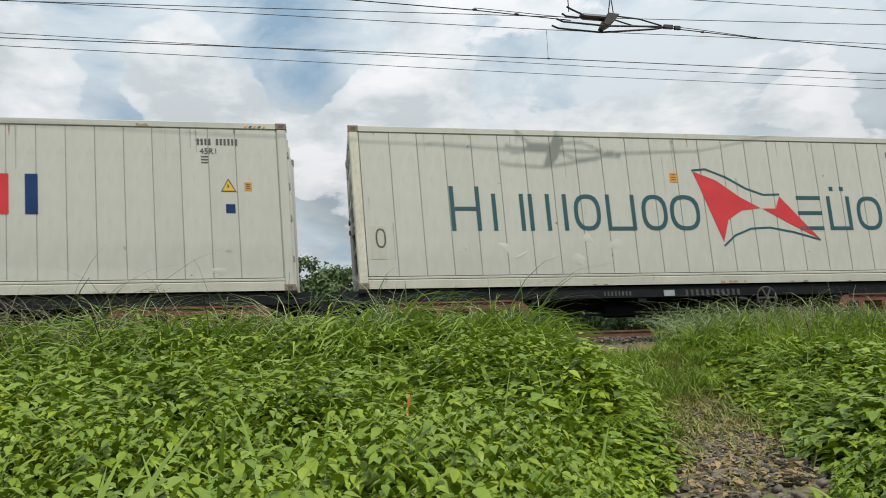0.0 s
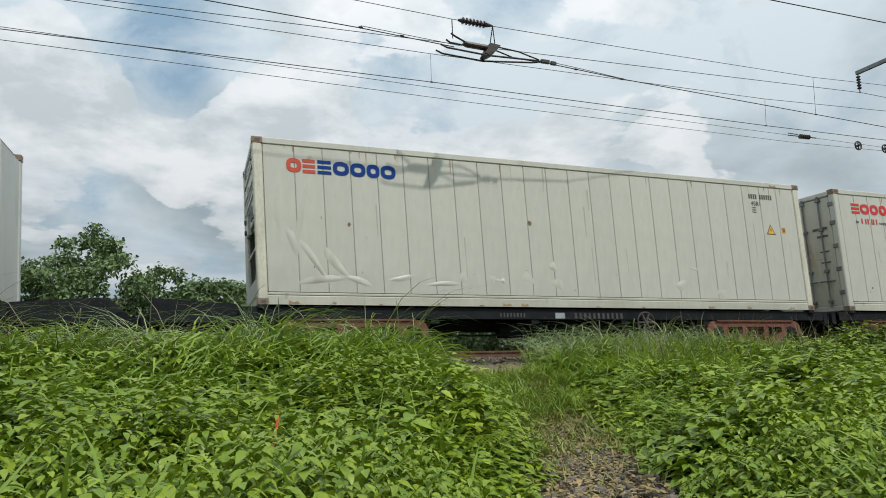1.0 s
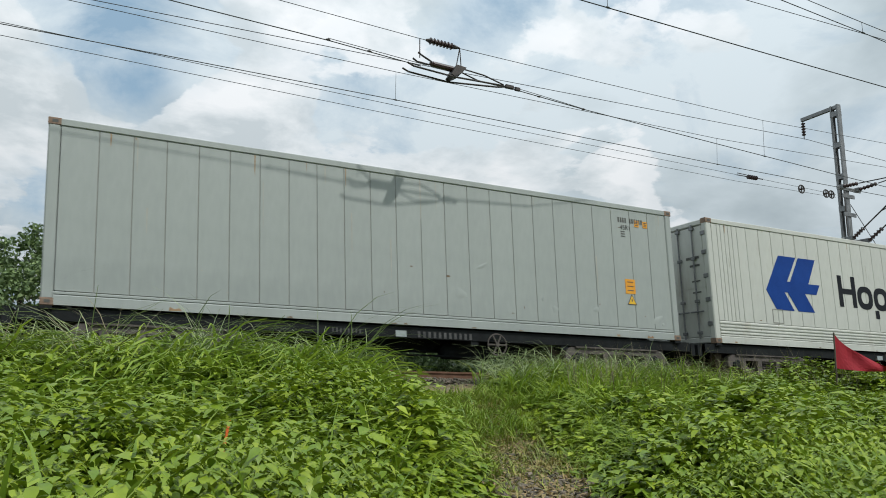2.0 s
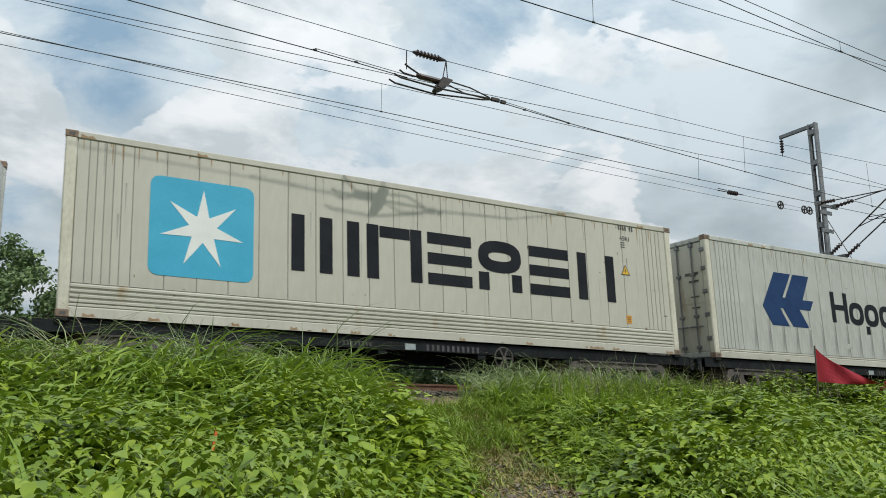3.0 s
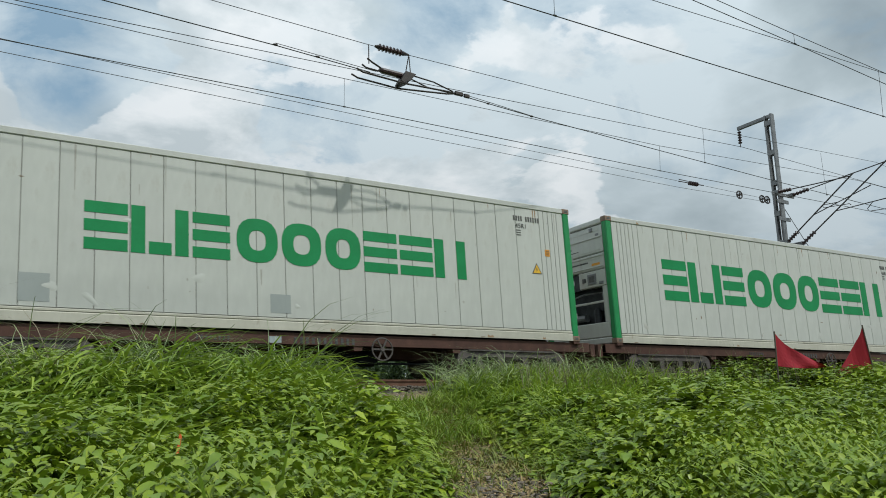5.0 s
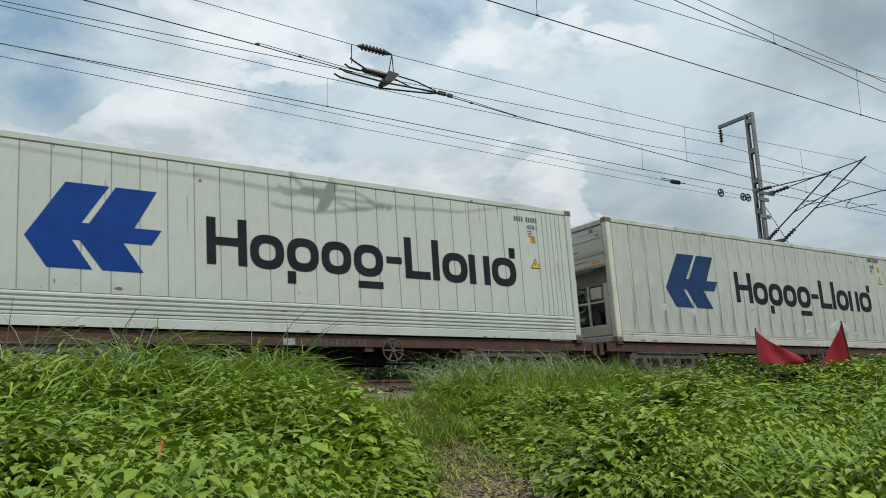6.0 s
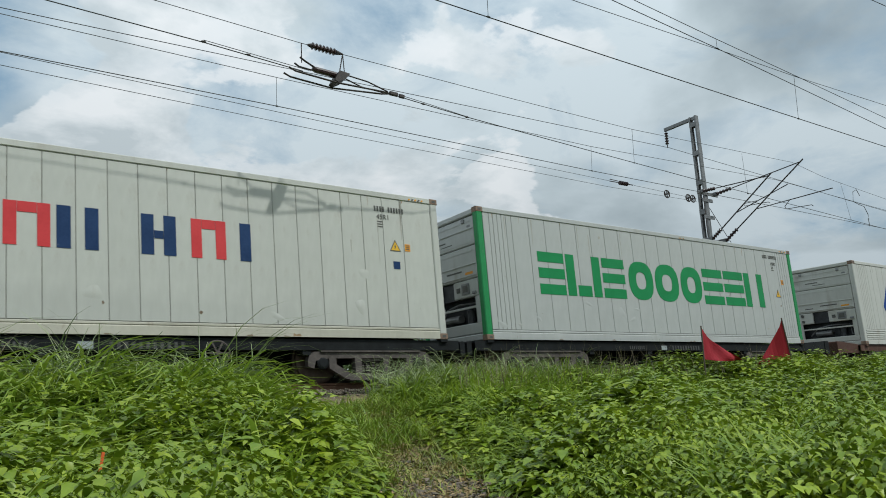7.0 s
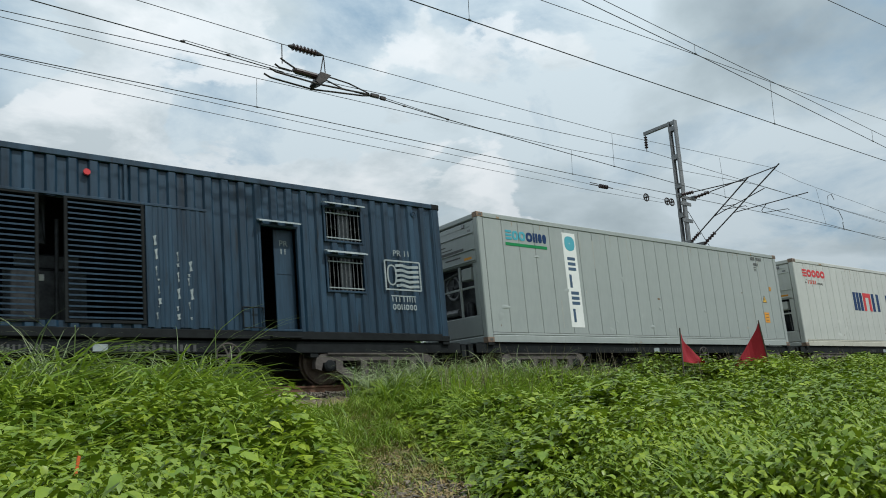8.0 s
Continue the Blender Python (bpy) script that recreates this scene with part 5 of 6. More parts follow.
def container(x, label, paint, frame_mat=None, edges=None, band=False, end="unit", bay=(0.34, 0.92), fan=True, body_paint=None, post_mat=None, tag=""):
    frame_mat = frame_mat or paint
    post_mat = post_mat or frame_mat
    t = thing("reefer_container", label, "container", (x, FACE_Y, FLOOR_Z), "refrigerated containers on the train")
    MOVING.append((t, x))
    low = 0.52 if band else 0.225
    put_mesh("body", shared("body" + str(band), lambda: Geo().box(0.33, LEN - 0.06, 0.028, WIDE - 0.02, 0.10, 2.84, 0.0).box(0.16, LEN - 0.16, 0.05, WIDE - 0.05, 2.84, 2.872, 0.01), SEAM), t)
    for a, b in zip(edges, edges[1:]):
        w = round(b - a, 3)
        put_mesh("side_panel", shared(f"side_panel_{w}_{low}", lambda: Geo().box(0.006, w - 0.006, 0.018, 0.034, low + 0.005, 2.775, 0.003), paint), t, "", (a, 0, 0))
    put_mesh("far_side", shared("far_side", lambda: Geo().box(0.16, LEN - 0.16, WIDE - 0.03, WIDE - 0.005, 0.17, 2.78), paint), t)
    put_mesh("roof_sheet", shared("roof_sheet", lambda: Geo().box(0.16, LEN - 0.16, 0.05, WIDE - 0.05, 2.8725, 2.884), paint), t)
    for y in (0.0, WIDE - 0.06):
        put_mesh("top_rail", shared("top_rail", lambda: Geo().box(0.165, LEN - 0.165, 0, 0.06, 2.78, 2.893, 0.012), frame_mat), t, "", (0, y, 0))
        put_mesh("bottom_rail", shared("bottom_rail", lambda: Geo().prism([(0.0, 0.012), (0.06, 0.012), (0.06, 0.165), (0.016, 0.165), (0.0, 0.150)], "x", 0.165, LEN - 0.165).box(0.165, LEN - 0.165, 0.008, 0.04, 0.172, 0.215, 0.008), RAILPAINT if frame_mat in (WHITE, IVORY, CREAM, GRIMY) and not band else frame_mat), t, "", (0, y, 0) if y == 0 else (0, WIDE - 0.07, 0))
    if band:
        z = 0.215
        prof = [(0.03, z)]
        for k in range(4):
            prof += [(0.022, z + 0.008 + k * 0.075), (0.0, z + 0.022 + k * 0.075), (0.0, z + 0.050 + k * 0.075), (0.022, z + 0.064 + k * 0.075)]
        prof += [(0.03, low)]
        put_mesh("kick_band", shared("kick_band", lambda: Geo().prism(prof, "x", 0.17, LEN - 0.17), paint), t, "horizontally ribbed lower band")
    for px in (0.0, LEN - 0.165):
        for py in (0.0, WIDE - 0.165):
            put_mesh("corner_post", shared("corner_post", lambda: Geo().box(0.0, 0.165, 0.002, 0.163, 0.118, HIGH - 0.118, 0.02), post_mat), t, "", (px, py, 0))
            for pz in (0.0, HIGH - 0.118):
                put_mesh("corner_casting", shared("corner_casting", casting, RUSTY), t, "", (px - 0.006, py, pz))
                if py == 0:
                    # flat dark plate paints the shade inside the casting's hole
                    put_mesh("casting_hole", shared("casting_hole", lambda: Geo().box(0.05, 0.13, -0.006, -0.0045, 0.038, 0.085, 0.015), INK), t, "", (px, 0, pz))
    put_mesh("end_wall", shared("end_wall", lambda: Geo().box(LEN - 0.07, LEN - 0.02, 0.165, WIDE - 0.165, 0.13, 2.76, 0.01).tube([(LEN - 0.01, 0.5, 0.15), (LEN - 0.01, 0.5, 2.75)], 0.018, 6).tube([(LEN - 0.01, 0.95, 0.15), (LEN - 0.01, 0.95, 2.75)], 0.018, 6), paint), t)
    for z in (0.5, 1.2, 1.75, 2.3):
        put_mesh("door_hinge", shared("door_hinge", lambda: Geo().box(LEN - 0.03, LEN + 0.02, 0.02, 0.15, 0, 0.10, 0.01), GREYMETAL), t, "", (0, 0, z))
    put_mesh("end_header", shared("end_header", lambda: Geo().box(0.0, 0.10, 0.165, WIDE - 0.165, 2.76, 2.885, 0.02), frame_mat), t)
    put_mesh("end_sill", shared("end_sill", lambda: Geo().box(0.0, 0.10, 0.165, WIDE - 0.165, 0.01, 0.15, 0.02), frame_mat), t)
    if end == "unit":
        machine_end(t, body_paint or paint, bay, fan, tag)
    else:
        door_end(t, body_paint or paint)
    return t


def weathering(t, seed, rust=15, rain=18):
    """Scuffs, rust spots and rain streaks on the side sheets."""
    w = random.Random(seed)
    for k in range(rust):
        x, z = w.uniform(0.25, LEN - 0.25), w.choice((w.uniform(0.28, 0.75), w.uniform(0.3, 2.7)))
        a, b = 0.008 + 0.07 * w.random() ** 3, 0.008 + 0.05 * w.random() ** 3
        poly = [(x + a * w.uniform(0.6, 1.2) * math.cos(q), z + b * w.uniform(0.6, 1.2) * math.sin(q)) for q in (0.2, 1.2, 2.2, 3.3, 4.3, 5.4)]
        part("scuff", plate(Geo(), poly, 0.0160, 0.0176), SCUFF if w.random() < 0.6 else STREAK, t)
    for k in range(rain):
        x, z = w.uniform(0.25, LEN - 0.25), 2.76 if w.random() < 0.6 else w.uniform(1.0, 2.6)
        a, h = w.uniform(0.008, 0.035), w.uniform(0.15, 0.8)
        part("rain_streak", plate(Geo(), [(x, z), (x + a, z), (x + a * 0.7, z - h), (x + a * 0.35, z - h * 1.08)], 0.0165, 0.0177), STREAK, t)
    sheet = [c for c in t.children if c.name.startswith("side_panel")][0].data.materials[0]
    dents(t, sheet, [(w.uniform(0.4, LEN - 0.4), 0.33 + 0.55 * w.random() ** 2 + (0.9 if w.random() < 0.2 else 0), w.uniform(0.06, 0.34), w.uniform(0.05, 0.24), w.uniform(-0.8, 0.8)) for k in range(7)] if "band" not in " ".join(c.name for c in t.children) else [], 0.45)
    for k in range(5):
        x = w.uniform(0.3, LEN - 0.6)
        part("rail_rust", plate(Geo(), [(x, 0.018), (x + w.uniform(0.05, 0.16), 0.018), (x + w.uniform(0.03, 0.10), 0.03 + w.uniform(0, 0.02)), (x + 0.01, 0.034)], -0.0016, -0.0004), SCUFF, t)


def rust_runs(t, seed, n):
    """Brown runs below the top rail and along the lower edge, and rust on the rails themselves."""
    w = random.Random(seed)
    for k in range(n):
        x, a = w.uniform(0.2, LEN - 0.3), w.uniform(0.006, 0.03)
        if k % 3:
            z, h = 2.77, 0.05 + 0.35 * w.random() ** 2
            part("rust_run", plate(Geo(), [(x, z), (x + a, z), (x + a * 0.8, z - h * 0.6), (x + a * 0.5, z - h), (x + a * 0.2, z - h * 0.7)], 0.0162, 0.0176), RUSTRUN, t)
        else:
            d = w.uniform(0.04, 0.22)
            z = w.choice((2.79, 0.02, 0.02))
            part("rail_rust", plate(Geo(), [(x, z), (x + d, z + 0.004), (x + d * 0.8, z + 0.05), (x + d * 0.4, z + 0.03), (x + 0.01, z + 0.06)], -0.0016, -0.0004), RUSTRUN, t)


ARROW = [(1.76, 1.34), (2.28, 2.21), (2.88, 2.21), (2.50, 1.59), (2.60, 1.59), (2.97, 2.21), (3.57, 2.21), (3.24, 1.58), (3.64, 1.58), (3.49, 1.33), (3.08, 1.33), (3.37, 0.88), (2.79, 0.88), (2.48, 1.32), (2.37, 1.32), (2.65, 0.88), (2.05, 0.88)]


def arrow_livery(t, blue, dark):
    part("arrow_emblem", plate(Geo(), ARROW), blue, t, "blue left-pointing arrow emblem")
    row = [("2", 4.33, 4.99, 1.10, 1.90), ("-", 4.48, 4.84, 1.43, 1.57), ("o", 5.04, 5.63), ("o", 5.68, 6.26), ("1", 5.68, 5.83, 0.86, 1.075), ("o", 6.31, 6.88), ("o", 6.93, 7.52), ("-", 7.0, 7.5, 0.86, 0.99), ("-", 7.59, 7.91, 1.36, 1.49),
           ("1", 7.98, 8.13, 1.10, 1.90), ("-", 8.13, 8.52, 1.10, 1.25), ("1", 8.58, 8.73, 1.10, 1.90), ("o", 8.80, 9.38), ("2", 9.42, 9.92), ("o", 9.97, 10.58), ("1", 10.43, 10.58, 1.685, 1.90)]
    shapes(t, dark, row, 1.08, 1.68, 0.15, "name_shape", "row of bold dark shapes")


def waving_livery(t, ink, red, x, dz, first, gap):
    thin = 0.075
    row = ([("2", 1.70, 2.24, 1.02 + dz, 1.82 + dz), ("-", 1.78, 2.16, 1.38 + dz, 1.45 + dz)] if first else []) + [("2", 2.46, 3.05), ("3", 3.14, 3.86), ("o", 3.99, 4.50), ("2", 4.62, 5.18), ("-", 4.70, 5.10, 1.02 + dz, 1.09 + dz), ("o", 5.31, 5.82), ("o", 5.88, 6.48)]
    if not first:
        row = [(k[0], 1.70 + (k[1] - 2.46) * 1.155, 1.70 + (k[2] - 2.46) * 1.155, *k[3:]) for k in row]
    shapes(t, ink, row, 1.02 + dz, 1.69 + dz, thin, "name_shape", "row of thin dark shapes")
    s = 1.0 if first else 1.12

    def p(a, b):
        return (6.44 + (a - 6.44) * s, b + dz)
    part("flag_emblem", plate(plate(Geo(), [p(6.44, 2.15), p(6.9, 1.98), p(7.35, 1.66), p(7.75, 1.45), p(7.35, 1.40), p(7.05, 1.22), p(6.90, 0.80)]),
                              [p(7.80, 1.44), p(8.08, 1.44), p(8.19, 1.68), p(8.6, 1.22), p(8.94, 0.85), p(8.35, 1.14)]), red, t, "red waving flag emblem")
    part("flag_outline", strip(Geo(), [p(6.42, 2.17), p(6.7, 2.20), p(7.1, 2.05), p(7.5, 1.83), p(7.85, 1.71), p(8.2, 1.72)], 0.035), ink, t)
    part("flag_outline", strip(Geo(), [p(6.90, 0.72), p(7.15, 0.92), p(7.5, 1.05), p(7.9, 1.07), p(8.4, 0.98), p(8.95, 0.83)], 0.035), ink, t)
    x0 = gap
    shapes(t, ink, [("=", x0, x0 + 0.52), ("2", x0 + 0.66, x0 + 1.16), ("-", x0 + 0.74, x0 + 1.08, 1.02 + dz, 1.09 + dz), ("-", x0 + 0.75, x0 + 0.83, 1.80 + dz, 1.88 + dz), ("-", x0 + 0.98, x0 + 1.06, 1.80 + dz, 1.88 + dz), ("o", x0 + 1.30, x0 + 1.85)], 1.02 + dz, 1.69 + dz, thin, "name_shape", "")


def ringed_livery(t, z0=1.30):
    shapes(t, FADED, [("3", 3.86, 4.54), ("2", 5.30, 5.87), ("2", 6.48, 7.01), ("-", 6.675, 6.815, z0 + 0.27, z0 + 0.40), ("1", 8.06, 8.24)], z0, z0 + 0.66, 0.19, "name_shape", "bold navy shapes")
    shapes(t, RED, [("2", 4.62, 5.22), ("-", 4.795, 5.045, z0 + 0.5, z0 + 0.66), ("2", 7.25, 7.82), ("-", 7.425, 7.645, z0 + 0.5, z0 + 0.66)], z0, z0 + 0.66, 0.17, "name_shape", "bold red shapes")
    shapes(t, RED, [("=", 0.54, 0.80), ("o", 0.83, 1.12), ("o", 1.15, 1.42), ("o", 1.45, 1.70), ("o", 1.73, 2.02)], 2.33, 2.58, 0.075, "owner_shape", "row of red rings")
    words("an", 0.62, 2.10, 0.11, INK, t)
    shapes(t, BRICK, [("2", 0.82, 0.98), ("2", 1.02, 1.18), ("2", 1.20, 1.34)], 2.09, 2.22, 0.04, "owner_shape", "")
    words("company", 1.40, 2.10, 0.11, INK, t)


def green_livery(t, x0=1.64, x1=10.45, z0=1.05, z1=2.03):
    f = (x1 - x0) / 8.81
    row = [("=", 0.0, 0.80), ("2", 0.86, 1.98), ("=", 2.06, 2.84), ("o", 2.98, 3.89), ("o", 3.98, 4.91), ("o", 5.01, 5.89), ("=", 5.97, 6.85), ("=", 6.93, 7.84), ("2", 7.90, 8.81)]
    shapes(t, LEAFGREEN, [(k, x0 + a * f, x0 + b * f) for k, a, b in row] + [("-", x0 + 1.2 * f, x0 + 1.64 * f, z0, z0 + 0.26 * f)], z0, z1, 0.27 * f, "name_shape", "row of bold green shapes")


def star_livery(t):
    cx, cz, r, c = 2.03, 1.56, 0.81, 0.14
    pts = []
    for sx, sz, a0 in ((1, 1, 0), (-1, 1, 90), (-1, -1, 180), (1, -1, 270)):
        for k in range(4):
            a = radians(a0 + 30 * k)
            pts.append((cx + sx * (r - c) + c * math.cos(a), cz + sz * (r - c) + c * math.sin(a)))
    part("emblem_square", plate(Geo(), pts), AZURE, t, "sky blue rounded square")
    star = []
    for k in range(14):
        a, q = math.pi / 2 + math.pi * k / 7, 0.66 if k % 2 == 0 else 0.22
        star.append((cx + q * math.cos(a), cz + q * math.sin(a)))
    g = plate(Geo(), star, 0.006, 0.0105)
    part("emblem_star", g, LABEL, t, "white pointed star")
    shapes(t, BLACK, [("3", 3.48, 4.71), ("2", 4.85, 5.94), ("-", 5.1, 5.7, 1.82, 2.03), ("=", 6.06, 7.0), ("o", 7.15, 8.13, 1.40, 2.04), ("2", 7.15, 8.13, 1.04, 1.39), ("=", 8.33, 9.30), ("2", 9.53, 10.5)], 1.04, 2.04, 0.23, "name_shape", "row of bold black shapes")


# front to rear; x is the rear end of each box at the start
PLAIN = seams_wide(0.492, 0.70)
NARROW = seams_wide(0.445, 0.66)
RIBBED = seams_wide(0.412, 1.26, RIBS)
RIBBED2 = seams_wide(0.49, 0.97, RIBS[:5])

a = container(0.73, "white refrigerated container with a red waving flag emblem", IVORY, edges=PLAIN, bay=(0.36, 1.20), post_mat=POST)
waving_livery(a, TEAL, RED, 0, 0.0, True, 8.55)
signs(a, (11.2, 1.7), [(6.03, 2.03, 0.15)], number=(10.7, 2.5, 0.64))
part("repair_patch", rect(Geo(), 0.24, 0.52, 0.52, 1.10, 0.014, 0.0175), CREAM, a, "riveted repair patch")
part("repair_scrape", hoop(Geo(), 0.34, 0.52, 0.72, 1.06, 0.03), INK, a)
a = container(-12.53, "white refrigerated container with navy and red bold shapes", IVORY, edges=NARROW, end="doors", body_paint=CREAM)
ringed_livery(a)
signs(a, (11.2, 1.80), [(11.52, 1.78, 0.12)], (11.22, 1.40), stripes=(11.5, 2.80))
a = container(-25.82, "dented white refrigerated container with red and blue rings", IVORY, edges=PLAIN, bay=(0.50, 1.45), post_mat=POST)
shapes(a, BRICK, [("o", 0.56, 0.82), ("=", 0.84, 1.06)], 2.31, 2.56, 0.075, "owner_shape", "red rings")
shapes(a, NAVY, [("=", 1.10, 1.34), ("o", 1.37, 1.66), ("o", 1.68, 1.96), ("o", 1.98, 2.22), ("o", 2.24, 2.52)], 2.31, 2.56, 0.075, "owner_shape", "blue rings")
signs(a, (11.24, 1.81), [(11.62, 1.81, 0.10)])
dents(a, IVORY, [(0.62, 1.10, 0.5, 0.18, 1.9), (1.35, 0.72, 0.8, 0.16, -0.9), (0.95, 0.80, 0.9, 0.12, -1.0), (0.40, 1.7, 0.9, 0.14, 1.5), (1.7, 0.45, 0.6, 0.12, -0.3), (5.6, 0.8, 0.16, 0.2, 0.3), (2.5, 0.5, 0.5, 0.10, 0.2), (8.6, 0.5, 0.3, 0.2, 0.5), (0.75, 1.45, 1.3, 0.10, 1.35), (1.1, 0.45, 0.9, 0.14, 0.1), (3.3, 0.42, 0.7, 0.09, 0.05), (4.5, 0.5, 0.1, 0.1, 0)])
a = container(-41.91, "clean white refrigerated container with a blue arrow emblem", WHITE, edges=RIBBED, band=True, end="doors")
arrow_livery(a, NAVY, BLACK)
signs(a, (11.18, 1.62), [(11.17, 2.14, 0.13)], number=(10.68, 2.56, 0.64), code=(11.0, 2.38))
part("hatch", strip(Geo(), [(1.90, 0.56), (2.24, 0.56), (2.24, 0.88), (1.90, 0.88), (1.90, 0.56)], 0.02), SEAM, a, "outlined service hatch")
a = container(-55.15, "plain white refrigerated container with an orange label", PALE, edges=PLAIN, bay=(0.36, 1.1))
signs(a, (10.95, 0.82), [(10.93, 1.10, 0.26), (11.22, 2.50, 0.12), (11.45, 2.50, 0.12)])
a = container(-68.39, "weathered cream refrigerated container with a blue arrow emblem", GRIMY, edges=RIBBED2, end="doors", body_paint=CREAM, post_mat=POST)
arrow_livery(a, FADED, BLACK)
signs(a, (11.18, 1.9), [(11.2, 2.3, 0.13)])
a = container(-81.67, "stained cream refrigerated container with a blue star square", CREAM, edges=RIBBED2, band=True, bay=(0.36, 0.92), post_mat=POST, body_paint=WHITE)
star_livery(a)
signs(a, (10.82, 1.78), [(10.82, 0.70, 0.14)], number=(10.70, 2.68, 0.4), code=(10.72, 2.44))
a = container(-94.92, "clean white refrigerated container with a blue arrow emblem", WHITE, edges=RIBBED, band=True)
arrow_livery(a, NAVY, BLACK)
signs(a, (11.13, 1.61), [(11.12, 2.08, 0.13)], code=(11.0, 2.36))
a = container(-111.03, "streaked white refrigerated container with a faded flag emblem", GRIMY, edges=PLAIN, end="doors", post_mat=POST)
waving_livery(a, SLATE, BRICK, 0, 0.16, False, 9.38)
signs(a, (11.22, 0.84), [(11.62, 2.12, 0.13)], number=(10.71, 2.66, 0.6), code=(10.75, 2.46))
a = container(-124.28, "white refrigerated container with green posts and shapes", WHITE, edges=RIBBED2, post_mat=GREEN, bay=(0.5, 1.3))
green_livery(a)
signs(a, (11.25, 1.55), [(11.54, 1.9, 0.12), (11.2, 1.95, 0.12)])
a = container(-137.53, "white refrigerated container with green posts and grey patches", WHITE, edges=RIBBED2, post_mat=GREEN, bay=(0.5, 1.45), fan=False, body_paint=CREAM)
green_livery(a, 2.78, 9.50, 1.14, 1.90)
signs(a, (11.23, 1.5), [(11.54, 1.86, 0.12)])
part("repair_patch", rect(Geo(), 1.95, 2.35, 0.30, 0.72, 0.0145, 0.0175), PALE, a, "pale grey repair patch")
part("repair_patch", rect(Geo(), 5.6, 5.95, 0.30, 0.62, 0.0145, 0.0175), PALE, a)
a = container(-150.76, "battered off-white refrigerated container with a faded arrow emblem", GRIMY, edges=PLAIN, bay=(0.42, 1.35), fan=False, post_mat=POST, body_paint=CREAM)
arrow_livery(a, FADED, BLACK)
signs(a, (11.27, 2.09), [(11.27, 2.43, 0.13)], number=(10.75, 2.66, 0.6), code=(10.8, 2.46))
dents(a, GRIMY, [(8.5, 0.62, 0.5, 0.25, 0.4), (9.0, 0.55, 0.3, 0.3, -0.6), (4.9, 0.95, 0.2, 0.12, 0), (7.2, 0.4, 0.3, 0.12, 0.2), (1.6, 1.95, 0.12, 0.4, 0)])
part("paint_dot", hoop(Geo(), 11.22, 11.34, 0.70, 0.82, 0.058), AQUA, a)
a = container(-164.0, "clean off-white refrigerated container with a blue arrow emblem", WHITE, edges=RIBBED, band=True, bay=(0.34, 0.85))
arrow_livery(a, NAVY, BLACK)
signs(a, (11.11, 1.62), [(11.10, 2.14, 0.13)], number=(10.64, 2.52, 0.6), code=(10.95, 2.36))
a = container(-180.08, "white refrigerated container with green posts and bold green shapes", COOL, edges=RIBBED2, post_mat=GREEN, bay=(0.40, 0.95))
green_livery(a)
signs(a, (11.23, 1.50), [(11.54, 1.86, 0.12)], number=(10.68, 2.56, 0.7), code=(11.05, 2.36), stripes=(11.6, 2.81))
a = container(-193.29, "white refrigerated container with navy and red bold shapes", WHITE, edges=NARROW, bay=(0.52, 1.55), fan=False)
ringed_livery(a)
signs(a, (11.14, 1.83), [(11.42, 1.81, 0.12)], (11.15, 1.44), stripes=(11.5, 2.80))
dents(a, WHITE, [(10.3, 0.6, 0.2, 0.3, 0.2), (2.4, 0.35, 0.3, 0.25, 0), (3.1, 0.42, 0.12, 0.4, 0.3)])
a = container(-206.54, "pale grey refrigerated container with a white lettered strip", PALE, edges=PLAIN, bay=(0.62, 1.75), fan=False)
shapes(a, AQUA, [("=", 0.80, 0.98), ("o", 1.0, 1.18), ("o", 1.20, 1.40)], 2.34, 2.56, 0.055, "leasing_shape", "pale aqua rings")
shapes(a, FADED, [("o", 1.42, 1.62), ("2", 1.64, 1.78), ("o", 1.80, 1.92), ("o", 1.94, 2.06)], 2.34, 2.56, 0.06, "leasing_shape", "navy rings")
part("leasing_strip", rect(Geo(), 0.78, 2.06, 2.20, 2.27), LEAFGREEN, a)
part("name_strip", rect(Geo(), 2.60, 3.04, 0.38, 2.68, 0.014, 0.0175), LABEL, a, "white vertical strip")
part("name_emblem", hoop(Geo(), 2.66, 3.0, 2.24, 2.60, 0.16), AQUA, a, "round blue emblem")
shapes(a, SLATE, [("=", 2.70, 2.96, 1.75, 2.08), ("1", 2.70, 2.96, 1.33, 1.65), ("=", 2.70, 2.96, 0.92, 1.24), ("1", 2.70, 2.96, 0.50, 0.82)], 0, 0, 0.08, "name_shape", "slate blue bars")
signs(a, (11.19, 1.43), [(11.19, 0.86, 0.26), (11.6, 1.77, 0.11)], number=(10.75, 2.64, 0.6), code=(10.85, 2.46))
dents(a, PALE, [(6.0, 0.95, 0.12, 0.12, 0), (8.0, 0.95, 0.1, 0.1, 0), (0.6, 0.78, 0.3, 0.1, 0), (5.6, 0.45, 0.2, 0.1, 0), (1.7, 2.0, 0.2, 0.06, 0)])


